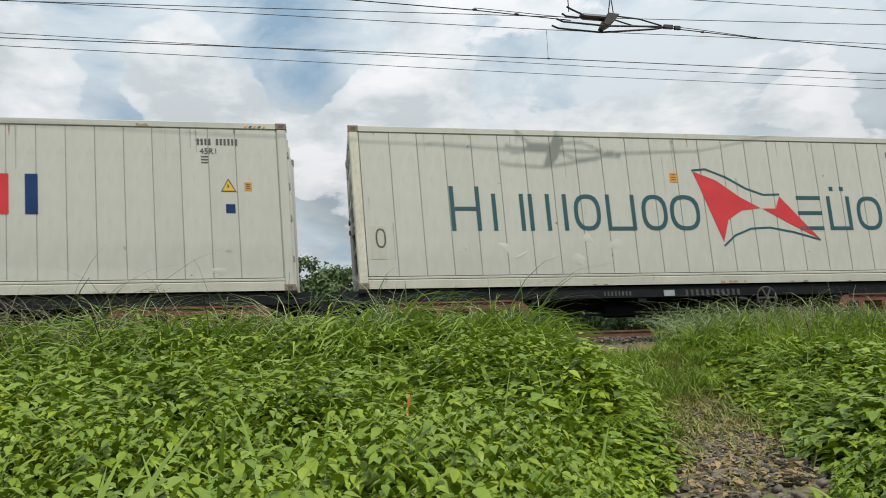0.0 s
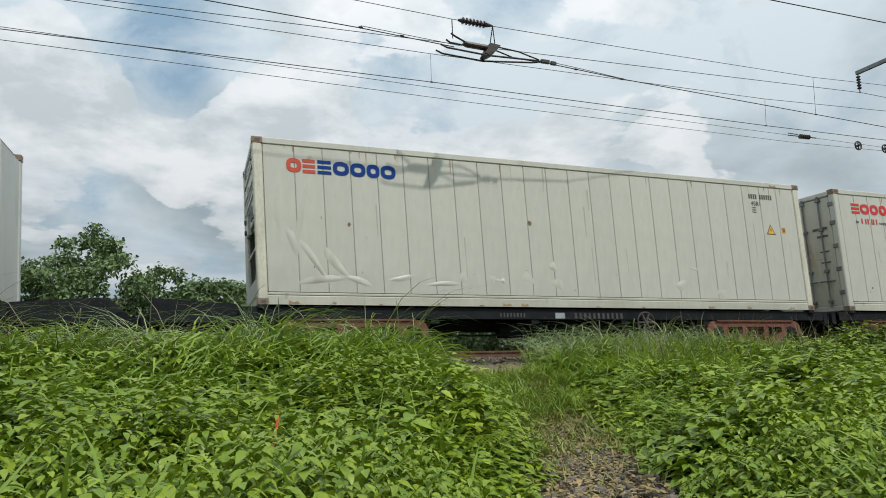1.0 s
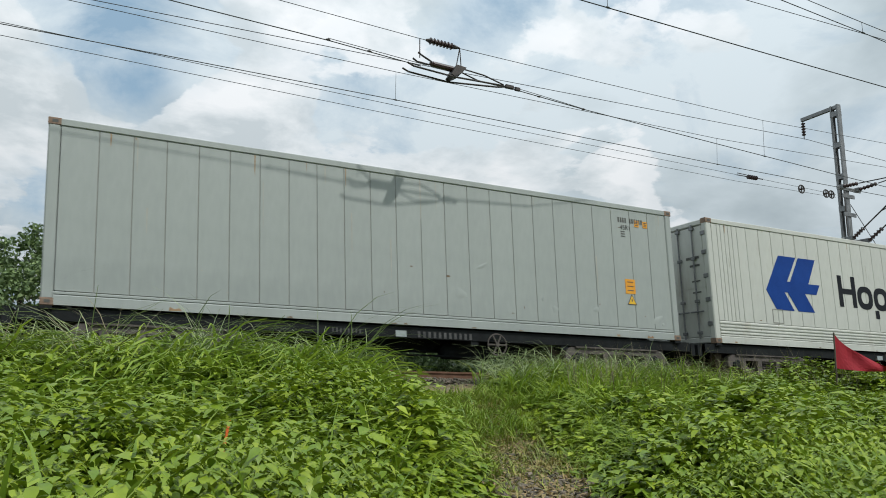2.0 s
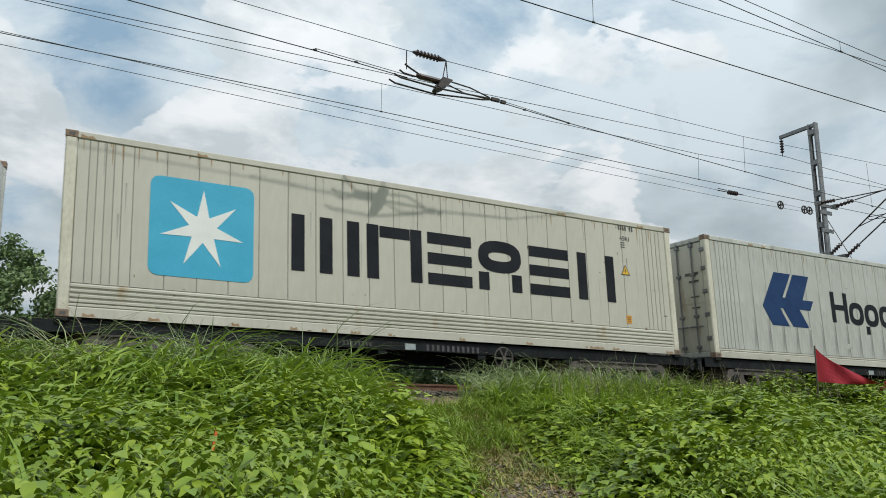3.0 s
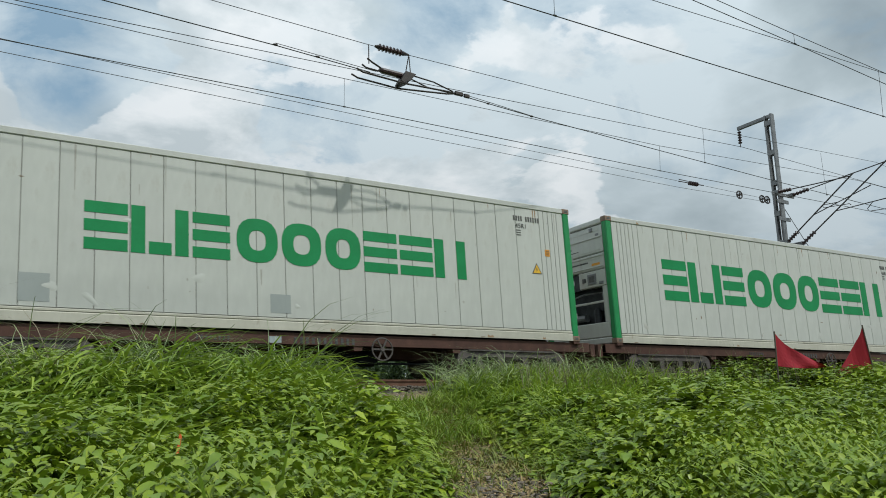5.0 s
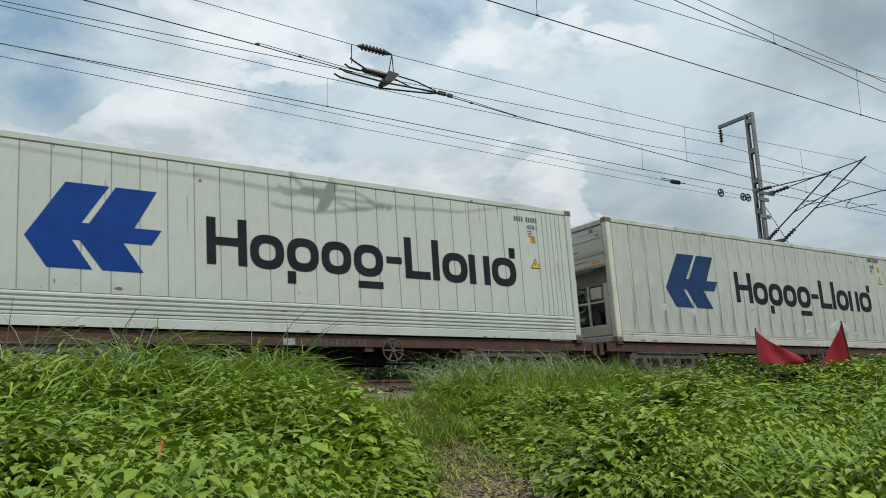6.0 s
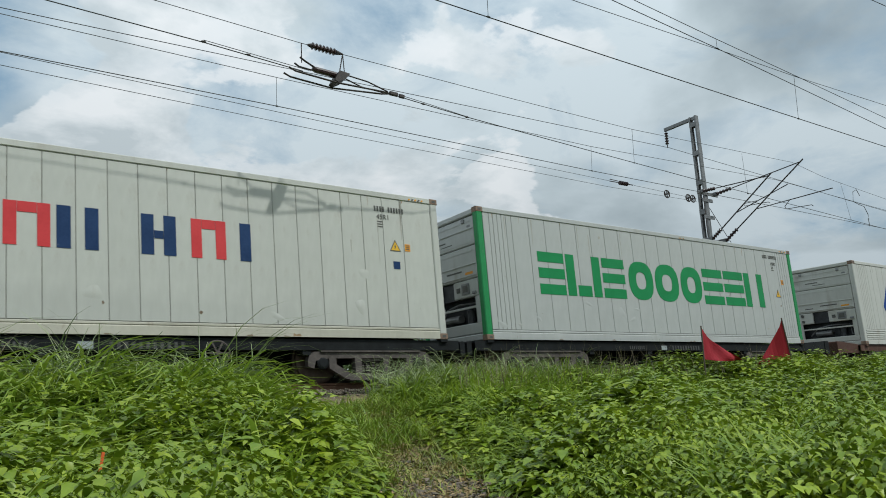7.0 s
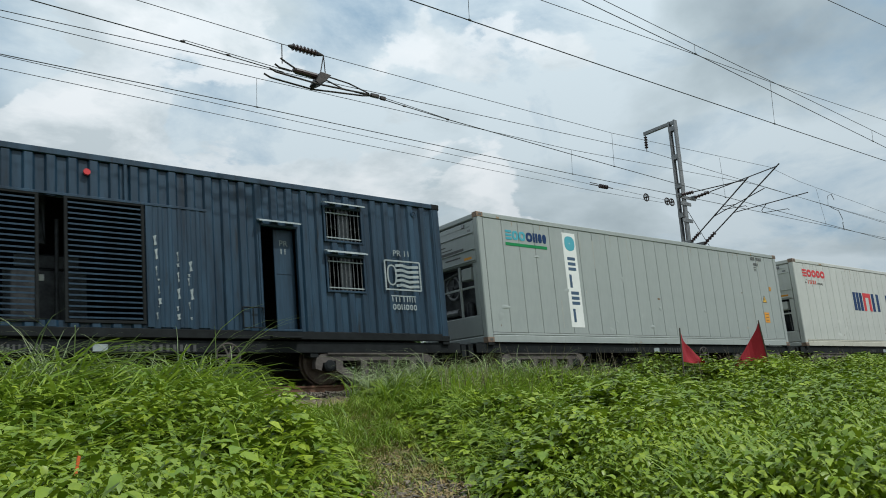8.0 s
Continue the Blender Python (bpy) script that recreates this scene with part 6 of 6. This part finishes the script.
def power_container(x):
    """Dark blue corrugated container with louvres, a doorway and two barred windows, housing generators."""
    t = thing("generator_container", "dark blue corrugated generator container with louvres and barred windows", "container", (x, FACE_Y, FLOOR_Z))
    MOVING.append((t, x))
    pitch, deep = 0.293, 0.045

    def sheet(x0, x1, z0, z1):
        cut = {x0, x1}
        k = math.floor(x0 / pitch) * pitch
        while k < x1:
            for f in (0.0, 0.36, 0.48, 0.88):
                if x0 < k + f * pitch < x1:
                    cut.add(k + f * pitch)
            k += pitch

        def depth(v):
            u = (v / pitch) % 1.0
            return deep * float(np.interp(u, [0, 0.36, 0.48, 0.88, 1.0], [0, 0, 1, 1, 0]))
        xs = sorted(cut)
        front = [(v, 0.012 + depth(v)) for v in xs]
        back = [(v, 0.016 + depth(v)) for v in xs[::-1]]
        return Geo().prism(front + back, "z", z0, z1)
    holes = [(4.86, 5.21, 0.26, 2.14), (5.21, 6.33, 0.26, 2.14), (3.6, 4.86, 0.26, 2.14), (8.27, 8.95, 0.19, 2.03), (9.55, 10.30, 0.94, 1.58), (9.55, 10.30, 1.90, 2.52)]
    cols = sorted({0.16, LEN - 0.16, *[h[0] for h in holes], *[h[1] for h in holes]})
    for a, b in zip(cols, cols[1:]):
        hs = sorted([h for h in holes if h[0] < (a + b) / 2 < h[1]], key=lambda h: h[2])
        z = 0.16
        for h in hs:
            if h[2] - z > 0.02:
                part("wall_sheet", sheet(a, b, z, h[2]), BLUEBOX, t)
            z = h[3]
        part("wall_sheet", sheet(a, b, z, 2.78), BLUEBOX, t, "dark blue corrugated sheet")
    part("far_wall", Geo().box(0.16, LEN - 0.16, WIDE - 0.06, WIDE - 0.02, 0.16, 2.78), BLUEBOX, t)
    # inner sheets added to paint the unlit interior dark
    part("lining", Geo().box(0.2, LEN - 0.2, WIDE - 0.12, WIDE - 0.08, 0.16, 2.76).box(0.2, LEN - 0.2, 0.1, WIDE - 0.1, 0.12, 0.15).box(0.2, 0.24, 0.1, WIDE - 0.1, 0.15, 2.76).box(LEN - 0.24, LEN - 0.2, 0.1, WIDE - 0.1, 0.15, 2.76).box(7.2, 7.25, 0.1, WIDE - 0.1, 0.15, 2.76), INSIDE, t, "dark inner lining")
    part("roof_sheet", Geo().box(0.12, LEN - 0.12, 0.04, WIDE - 0.04, 2.80, 2.87), BLUEBOX, t)
    for y in (0, WIDE - 0.06):
        part("top_rail", Geo().box(0.165, LEN - 0.165, y, y + 0.06, 2.79, 2.89, 0.01), BLUEBOX, t)
        part("bottom_rail", Geo().box(0.165, LEN - 0.165, y, y + 0.06, 0.01, 0.155, 0.01), UNDER_BLACK, t)
        for px in (0.0, LEN - 0.165):
            part("corner_post", Geo().box(px, px + 0.165, y if y == 0 else WIDE - 0.165, y + 0.165 if y == 0 else WIDE, 0.118, HIGH - 0.118, 0.02), BLUEBOX, t)
            for pz in (0, HIGH - 0.118):
                put_mesh("corner_casting", shared("corner_casting", casting, UNDER_BLACK), t, "", (px - 0.006, 0 if y == 0 else WIDE - 0.165, pz))
    part("end_wall", Geo().box(0.02, 0.07, 0.165, WIDE - 0.165, 0.13, 2.76), BLUEBOX, t)
    part("end_wall", Geo().box(LEN - 0.07, LEN - 0.02, 0.165, WIDE - 0.165, 0.13, 2.76).tube([(LEN, 0.5, 0.2), (LEN, 0.5, 2.7)], 0.02, 6), BLUEBOX, t)
    for px in (0.05, LEN - 0.05):
        part("end_marks", Geo().box(LEN + 0.0, LEN + 0.004, 0.04, 0.12, 1.2, 2.2), WEAR, t) if px > 1 else None
    for x0, x1 in ((3.62, 4.84), (5.23, 6.31)):
        lv = part("louvre_bank", Geo().box(x0 - 0.03, x0 + 0.02, 0.0, 0.05, 0.24, 2.16, 0.008).box(x1 - 0.02, x1 + 0.03, 0.0, 0.05, 0.24, 2.16, 0.008).box(x0 - 0.03, x1 + 0.03, 0.0, 0.05, 2.12, 2.17, 0.008).box(x0 - 0.03, x1 + 0.03, 0.0, 0.05, 0.22, 0.27, 0.008), UNDER_BLACK, t, "framed bank of louvres")
        z = 0.29
        w = x1 - x0 - 0.05
        while z < 2.08:
            put_mesh("louvre_slat", shared(f"louvre_slat_{round(w, 2)}", lambda: Geo().prism([(0.0, 0.0), (0.006, 0.0), (0.010, 0.020), (0.075, 0.030), (0.075, 0.036), (0.0, 0.026)], "x", 0, w), BLUEBOX), lv, "", (x0 + 0.025, -0.005, z))
            z += 0.084
    part("header_strip", Geo().box(3.5, 7.34, -0.004, 0.05, 2.155, 2.20, 0.006), BLUEBOX, t)
    part("seam_post", Geo().box(6.05, 6.10, -0.002, 0.05, 2.16, 2.79, 0.006), BLUEBOX, t)
    prof = [(6.36, 0.002)]
    for k in range(6):
        prof += [(6.46 + 0.15 * k, 0.002), (6.475 + 0.15 * k, 0.014), (6.545 + 0.15 * k, 0.014), (6.56 + 0.15 * k, 0.002)]
    prof += [(7.34, 0.002), (7.34, 0.024), (6.36, 0.024)]
    part("ribbed_door", Geo().prism(prof, "z", 0.18, 2.15), BLUEBOX, t, "dark blue door leaf with shallow ribs")
    worn = random.Random(3)
    for cx in (6.50, 6.80, 7.03):
        z = 0.30
        while z < 1.62 - 0.8 * (cx - 6.5):
            w, h = worn.uniform(0.012, 0.05), worn.uniform(0.03, 0.20)
            dx = worn.uniform(-0.03, 0.04)
            part("worn_paint", plate(Geo(), [(cx + dx, z), (cx + dx + w, z + 0.02), (cx + dx + w * 0.6, z + h * 0.5), (cx + dx + w * 0.9, z + h), (cx + dx - 0.012, z + h * 0.85), (cx + dx + 0.006, z + h * 0.4)], -0.002, 0.0015), WEAR, t)
            z += h * worn.uniform(0.5, 1.0) + worn.uniform(0.0, 0.14)
    gen = part("generator", Geo().box(4.45, 5.60, 0.75, 1.6, 0.25, 1.15, 0.04).box(4.6, 5.5, 0.85, 1.4, 1.15, 1.4, 0.03).tube([(4.95, 0.6, 1.5), (4.95, 0.6, 2.3), (4.95, 1.2, 2.5)], 0.06, 10).tube([(5.15, 0.5, 0.3), (5.15, 0.5, 1.9)], 0.03, 8), MACHINE, t, "dark generator set behind the louvres")
    part("control_dial", Geo().box(4.93, 5.0, 0.735, 0.748, 0.95, 1.05, 0.01), LABEL, gen)
    inner = part("door_leaf", Geo().box(8.56, 8.94, 0.16, 0.19, 0.19, 2.02, 0.006).box(8.60, 8.90, 0.152, 0.162, 1.2, 1.23), BLUEBOX, t, "inner door leaf standing half open")
    words("PR\n11", 8.66, 1.72, 0.15, WEAR, inner, y=0.154)
    part("side_lamp", Geo().tube([(5.52, 0.03, 2.58), (5.52, -0.03, 2.58)], 0.05, 12), RED, t, "small red lamp")
    for x0, x1, z0, z1 in ((8.27, 8.95, 0.19, 2.03), (9.55, 10.30, 0.94, 1.58), (9.55, 10.30, 1.90, 2.52)):
        s = 0.04
        fr = part("opening_frame", Geo().box(x0 - s, x0, -0.006, 0.09, z0 - s, z1 + s, 0.006).box(x1, x1 + s, -0.006, 0.09, z0 - s, z1 + s, 0.006).box(x0, x1, -0.006, 0.09, z1, z1 + s, 0.006).box(x0, x1, -0.006, 0.09, z0 - s, z0, 0.006), BLUEBOX, t, "blue steel frame")
        part("awning", Geo().prism([(-0.14, z1 + 0.05), (-0.135, z1 + 0.075), (0.0, z1 + 0.12), (0.0, z1 + 0.095)], "x", x0 - 0.06, x1 + 0.04), WEAR, fr, "sloping pale sheet awning")
        if z0 > 0.5:
            for k in range(9):
                xx = x0 + 0.04 + k * (x1 - x0 - 0.08) / 8
                part("window_bar", Geo().tube([(xx, 0.03, z0), (xx, 0.03, z1)], 0.006, 6), GREYMETAL, fr)
            part("pane", Geo().box(x0 + 0.28, x0 + 0.52, 0.07, 0.078, z0, z1), GLASS, fr)
            part("sill_bar", Geo().box(x0, x1, 0.02, 0.04, z0 + 0.04, z0 + 0.06).box(x0, x1, 0.02, 0.04, z1 - 0.1, z1 - 0.08), WEAR, fr)
    part("foot_rail", Geo().tube([(7.88, -0.03, 0.55), (8.24, -0.03, 0.55), (8.24, -0.03, 0.20), (7.88, -0.03, 0.20), (7.88, -0.03, 0.55)], 0.014, 6).tube([(8.06, -0.03, 0.55), (8.06, -0.03, 0.20)], 0.012, 6), UNDER_BLACK, t, "small dark rail by the doorway")
    part("step", Geo().box(8.35, 8.9, -0.12, 0.0, 0.02, 0.06, 0.01), UNDER_BLACK, t)
    part("emblem_frame", strip(Geo(), [(10.78, 1.02), (11.60, 1.02), (11.60, 1.60), (10.78, 1.60), (10.78, 1.0)], 0.03), WEAR, t, "white stencilled emblem").location = (0, -0.006, 0)
    g = Geo()
    for k in range(5):
        zc = 1.10 + k * 0.10
        strip(g, [(11.02, zc), (11.16, zc + 0.02), (11.32, zc - 0.015), (11.56, zc + 0.005)], 0.055)
    hoop(g, 10.82, 11.04, 1.10, 1.52, 0.03)
    part("emblem_waves", g, WEAR, t).location = (0, -0.006, 0)
    shapes(t, WEAR, [("-", 10.88, 11.46, 0.885, 0.905), ("2", 10.90, 11.0, 0.78, 0.88), ("2", 11.06, 11.18, 0.78, 0.88), ("2", 11.24, 11.32, 0.78, 0.88), ("2", 11.36, 11.44, 0.78, 0.88), ("o", 10.90, 10.98, 0.62, 0.73), ("o", 11.0, 11.08, 0.62, 0.73), ("2", 11.10, 11.18, 0.62, 0.73), ("o", 11.2, 11.28, 0.62, 0.73), ("o", 11.30, 11.37, 0.62, 0.73), ("o", 11.39, 11.46, 0.62, 0.73)], 0, 0, 0.02, "name_shape", "rows of small white shapes")
    words("PR 11", 10.98, 1.70, 0.17, WEAR, t, y=0.004)
    part("lifting_eye", Geo().ring(11.55, 0.0, 2.62, 0.05, 0.012), BLUEBOX, t)


power_container(-219.76)
for k, (ob, x) in enumerate(list(MOVING)):
    if ob.name.startswith("reefer"):
        heavy = round(x) in (-68, -82, -111, -151)
        weathering(ob, 90 + k, 26 if heavy else 11, 34 if heavy else 12)
        rust_runs(ob, 300 + k, 60 if round(x) == -82 else 26 if heavy or round(x) == -26 else 8)


def side_frame():
    g = Geo()
    a, b = 0.08, 0.24
    top = [(-1.29, -0.40), (-1.26, -0.31), (-1.18, -0.245), (-1.05, -0.225), (1.05, -0.225), (1.18, -0.245), (1.26, -0.31), (1.29, -0.40), (1.29, -0.50), (1.18, -0.54), (1.14, -0.40), (0.86, -0.36), (-0.86, -0.36), (-1.14, -0.40), (-1.18, -0.54), (-1.29, -0.50)]
    for poly in (top, [(-0.88, -0.35), (-0.74, -0.35), (-0.74, -0.47), (-0.42, -0.66), (-0.40, -0.75), (-0.56, -0.73), (-0.88, -0.54)], [(0.88, -0.35), (0.74, -0.35), (0.74, -0.47), (0.42, -0.66), (0.40, -0.75), (0.56, -0.73), (0.88, -0.54)],
                 [(-0.50, -0.76), (0.50, -0.76), (0.46, -0.64), (-0.46, -0.64)], [(-0.36, -0.32), (-0.23, -0.32), (-0.23, -0.66), (-0.36, -0.66)], [(0.23, -0.32), (0.36, -0.32), (0.36, -0.66), (0.23, -0.66)]):
        g.prism(poly, "y", a, b)
    g.prism([(-1.05, -0.250), (1.05, -0.250), (1.05, -0.220), (-1.05, -0.220)], "y", a - 0.035, b + 0.02)
    return g


def wheel_geo():
    return Geo().tube([(0, 0.0, 0), (0, 0.012, 0), (0, 0.10, 0), (0, 0.11, 0), (0, 0.14, 0), (0, 0.145, 0)], [0.36, 0.41, 0.415, 0.445, 0.44, 0.40], 24)


def wagon(x, frame, bogie, left, right, label, wheel_at=7.6):
    t = thing("flat_wagon", label, "wagon", (x, FACE_Y, FLOOR_Z), "wagons of the train")
    MOVING.append((t, x))
    x0, x1 = (-1.55 if left else -0.42), (LEN + 1.55 if right else LEN + 0.42)
    key = f"{left}{right}"
    for y, s in ((0.06, 1), (WIDE - 0.06, -1)):
        def sill():
            g = Geo()
            g.prism([(0, -0.02), (0.10 * s, -0.02), (0.10 * s, -0.035), (0.014 * s, -0.035), (0.014 * s, -0.200), (0.10 * s, -0.200), (0.10 * s, -0.215), (0, -0.215)], "x", -0.3, LEN + 0.3)
            for k in range(9):
                g.box(0.5 + k * 1.4, 0.56 + k * 1.4, min(0, 0.09 * s), max(0, 0.09 * s), -0.20, -0.04)
            return g
        put_mesh("side_sill", shared("side_sill" + str(s), sill, frame), t, "", (0, y, 0))
    put_mesh("center_sill", shared("center_sill" + key, lambda: Geo().box(x0, x1, 0.95, 1.49, -0.40, -0.06, 0.02), frame), t)
    put_mesh("deck", shared("deck", lambda: Geo().box(-0.3, LEN + 0.3, 0.17, WIDE - 0.17, -0.06, -0.035), frame), t)
    for k in range(6):
        put_mesh("cross_beam", shared("cross_beam", lambda: Geo().box(0, 0.16, 0.08, WIDE - 0.08, -0.30, -0.06, 0.01), frame), t, "", (1.0 + k * 2.03, 0, 0))
    for px in (0.0, LEN - 0.16):
        for py in (0.0, WIDE - 0.16):
            put_mesh("twist_lock", shared("twist_lock", lambda: Geo().box(0, 0.16, 0, 0.16, -0.06, -0.001, 0.01), frame), t, "", (px, py, 0))
    for side, at in ((left, x0), (right, x1)):
        sgn = -1 if at < 1 else 1
        if side:
            def platform():
                g = Geo()
                g.box(-0.12, 0.12, 0.12, WIDE - 0.12, -0.30, 0.10, 0.02)
                g.prism([(-sgn * 0.12, 0.10), (-sgn * 1.25, 0.02), (-sgn * 1.25, -0.28), (-sgn * 0.12, -0.28)], "y", 0.14, 0.20)
                g.prism([(-sgn * 0.12, 0.10), (-sgn * 1.25, 0.02), (-sgn * 1.25, -0.28), (-sgn * 0.12, -0.28)], "y", WIDE - 0.20, WIDE - 0.14)
                g.box(min(0, -sgn * 1.2), max(0, -sgn * 1.2), 0.20, WIDE - 0.20, -0.06, -0.03)
                return g
            put_mesh("end_platform", shared("end_platform" + str(sgn), platform, frame), t, "stepped end platform", (at, 0, 0))
            put_mesh("coupler", shared("coupler" + str(sgn), lambda: Geo().box(min(0, sgn * 0.6), max(0, sgn * 0.6), 1.11, 1.33, -0.32, -0.12, 0.03).box(min(sgn * 0.5, sgn * 0.68), max(sgn * 0.5, sgn * 0.68), 1.02, 1.42, -0.36, -0.06, 0.03), UNDER_BLACK), t, "dark knuckle coupler", (at, 0, 0))
            put_mesh("brake_hose", shared("brake_hose" + str(sgn), lambda: Geo().tube([(0, 0.8, -0.2), (sgn * 0.2, 0.8, -0.45), (sgn * 0.45, 0.85, -0.58), (sgn * 0.6, 0.95, -0.45)], 0.022, 6), UNDER_BLACK), t, "", (at, 0, 0))
        else:
            put_mesh("headstock", shared("headstock", lambda: Geo().box(-0.06, 0.06, 0.10, WIDE - 0.10, -0.30, -0.03, 0.02), frame), t, "", (at, 0, 0))
            put_mesh("drawbar", shared("drawbar", lambda: Geo().box(-0.12, 0.12, 1.12, 1.32, -0.34, -0.14, 0.02), UNDER_BLACK), t, "", (at, 0, 0))
    for cx in (1.67, 10.50):
        for y, flip in ((0.0, False), (WIDE - 0.42, True)):
            sf = put_mesh("side_frame", shared("side_frame", side_frame, bogie), t, "cast bogie side frame", (cx, y, 0))
            for k in range(4):
                put_mesh("coil_spring", shared("coil_spring", lambda: Geo().tube([(0, 0.21, -0.645 + 0.024 * j) for j in range(10)], [0.052, 0.034] * 5, 8), bogie), sf, "", (-0.165 + 0.11 * k, 0, 0))
            put_mesh("bolster_end", shared("bolster_end", lambda: Geo().box(-0.22, 0.22, 0.12, 0.30, -0.42, -0.33, 0.015), bogie), sf)
            for s in (-1.0, 1.0):
                # caps take the underframe black to paint the shade they sit in
                put_mesh("axle_cap", shared("axle_cap", lambda: Geo().tube([(0, 0.26, -0.44), (0, 0.09, -0.44), (0, 0.065, -0.44)], [0.115, 0.115, 0.07], 14), UNDER_BLACK), sf, "", (s, 0, 0))
        for s in (-1.0, 1.0):
            put_mesh("axle", shared("axle", lambda: Geo().tube([(0, 0.3, -0.38), (0, WIDE - 0.3, -0.38)], 0.075, 10), WHEEL), t, "", (cx + s, 0, 0))
            put_mesh("wheel", shared("wheel", wheel_geo, WHEEL), t, "", (cx + s, 0.345, -0.38))
            w = put_mesh("wheel", shared("wheel", wheel_geo, WHEEL), t, "", (cx + s, WIDE - 0.345, -0.38))
            w.rotation_euler = (0, 0, math.pi)
        put_mesh("bolster", shared("bolster", lambda: Geo().box(-0.2, 0.2, 0.3, WIDE - 0.3, -0.40, -0.27, 0.02), bogie), t, "", (cx, 0, 0))
    hw = put_mesh("hand_wheel", shared("hand_wheel", lambda: Geo().ring(0, 0, 0, 0.20, 0.015, n=24), BOGIE_GREY), t, "spoked grey brake wheel", (wheel_at, -0.02, -0.27))
    put_mesh("spokes", shared("spokes", lambda: Geo().tube([(0, 0.02, 0), (0, -0.03, 0)], 0.04, 10).box(-0.19, 0.19, -0.01, 0.01, -0.014, 0.014).prism([(-0.10, -0.165), (-0.075, -0.18), (0.10, 0.165), (0.075, 0.18)], "y", -0.01, 0.01).prism([(0.10, -0.165), (0.075, -0.18), (-0.10, 0.165), (-0.075, 0.18)], "y", -0.01, 0.01), BOGIE_GREY), hw)
    put_mesh("wheel_shaft", shared("wheel_shaft", lambda: Geo().tube([(0, 0, 0), (0, 0.35, 0)], 0.02, 8), GREYMETAL), hw)
    put_mesh("stencil_number", shared("number_bars", lambda: marks(Geo(), [("1", 6.0 + 0.105 * k, 6.07 + 0.105 * k, -0.20, -0.09) for k in range(11)], 0, 0, 0.05), STENCIL), t, "worn white painted bars", (0, 0.042, 0))["kind"] = "stuff"
    put_mesh("stencil_number", shared("number_bars_small", lambda: marks(Geo(), [("1", 4.4 + 0.07 * k, 4.45 + 0.07 * k, -0.18, -0.10) for k in range(8)], 0, 0, 0.03), STENCIL), t, "", (0, 0.042, 0))["kind"] = "stuff"
    put_mesh("class_plate", shared("class_plate", lambda: rect(Geo(), 5.57, 5.78, -0.20, -0.09), WEAR), t, "small white plate", (0, 0.042, 0))
    put_mesh("brake_cylinder", shared("brake_cylinder", lambda: Geo().tube([(4.6, 0.65, -0.42), (5.2, 0.65, -0.42)], 0.13, 12).tube([(5.2, 0.65, -0.42), (6.4, 0.65, -0.42)], 0.03, 6), UNDER_BLACK), t)
    put_mesh("air_reservoir", shared("air_reservoir", lambda: Geo().tube([(6.7, 0.7, -0.40), (6.76, 0.7, -0.40), (7.7, 0.7, -0.40), (7.76, 0.7, -0.40)], [0.08, 0.15, 0.15, 0.08], 12), UNDER_BLACK), t)
    put_mesh("brake_rod", shared("brake_rod", lambda: Geo().tube([(2.9, 0.5, -0.50), (9.3, 0.5, -0.50)], 0.022, 6), UNDER_BLACK), t)
    return t


DARK1 = "black flat container wagon on red oxide bogies"
DARK2 = "black flat container wagon on dusty grey bogies"
BROWN = "brown flat container wagon on dusty grey bogies"
for x, frame_m, bog, le, ri, lab in ((0.73, UNDER_BLACK, BOGIE_RUST, 0, 0, DARK1), (-12.53, UNDER_BLACK, BOGIE_RUST, 0, 0, DARK1), (-25.82, UNDER_BLACK, BOGIE_RUST, 1, 0, DARK1),
                                     (-41.91, UNDER_BLACK, BOGIE_GREY, 0, 1, DARK2), (-55.15, UNDER_BLACK, BOGIE_GREY, 0, 0, DARK2), (-68.39, UNDER_BLACK, BOGIE_GREY, 0, 0, DARK2), (-81.67, UNDER_BLACK, BOGIE_GREY, 0, 0, DARK2), (-94.92, UNDER_BLACK, BOGIE_GREY, 1, 0, DARK2),
                                     (-111.03, UNDER_BROWN, BOGIE_GREY, 0, 1, BROWN), (-124.28, UNDER_BROWN, BOGIE_GREY, 0, 0, BROWN), (-137.53, UNDER_BROWN, BOGIE_GREY, 0, 0, BROWN), (-150.76, UNDER_BROWN, BOGIE_GREY, 0, 0, BROWN), (-164.0, UNDER_BROWN, BOGIE_GREY, 1, 0, BROWN),
                                     (-180.08, UNDER_BLACK, BOGIE_GREY, 0, 1, DARK2), (-193.29, UNDER_BLACK, BOGIE_GREY, 0, 0, DARK2), (-206.54, UNDER_BLACK, BOGIE_GREY, 0, 0, DARK2), (-219.76, UNDER_BLACK, BOGIE_GREY, 0, 0, DARK2)):
    wagon(x, frame_m, bog, le, ri, lab)


def motions():
    for ob, x in MOVING:
        walk(ob, [(t, pose(x + SPEED * t, FACE_Y, FLOOR_Z)) for t in (0.0, 8.0)])
    left = ((0, -20), (1.5, -20), (3.0, -30), (4.1, -36), (5.5, -9), (6.0, -30), (7.0, -4), (7.5, -4), (8.0, 14))
    right = ((0, -30), (1.5, -26), (3.0, -34), (4.1, -22), (5.5, -32), (6.0, -28), (7.0, -34), (7.5, -30), (8.0, -38))
    for (cl, z), rows in zip(FLAGS, (left, right)):
        walk(cl, [(t, pose(0, 0, z, 0, 0, a)) for t, a in rows])


for ob in bpy.data.objects:
    if ob.name.startswith(("serial_mark", "flag_outline")):
        ob["kind"] = "stuff"
motions()
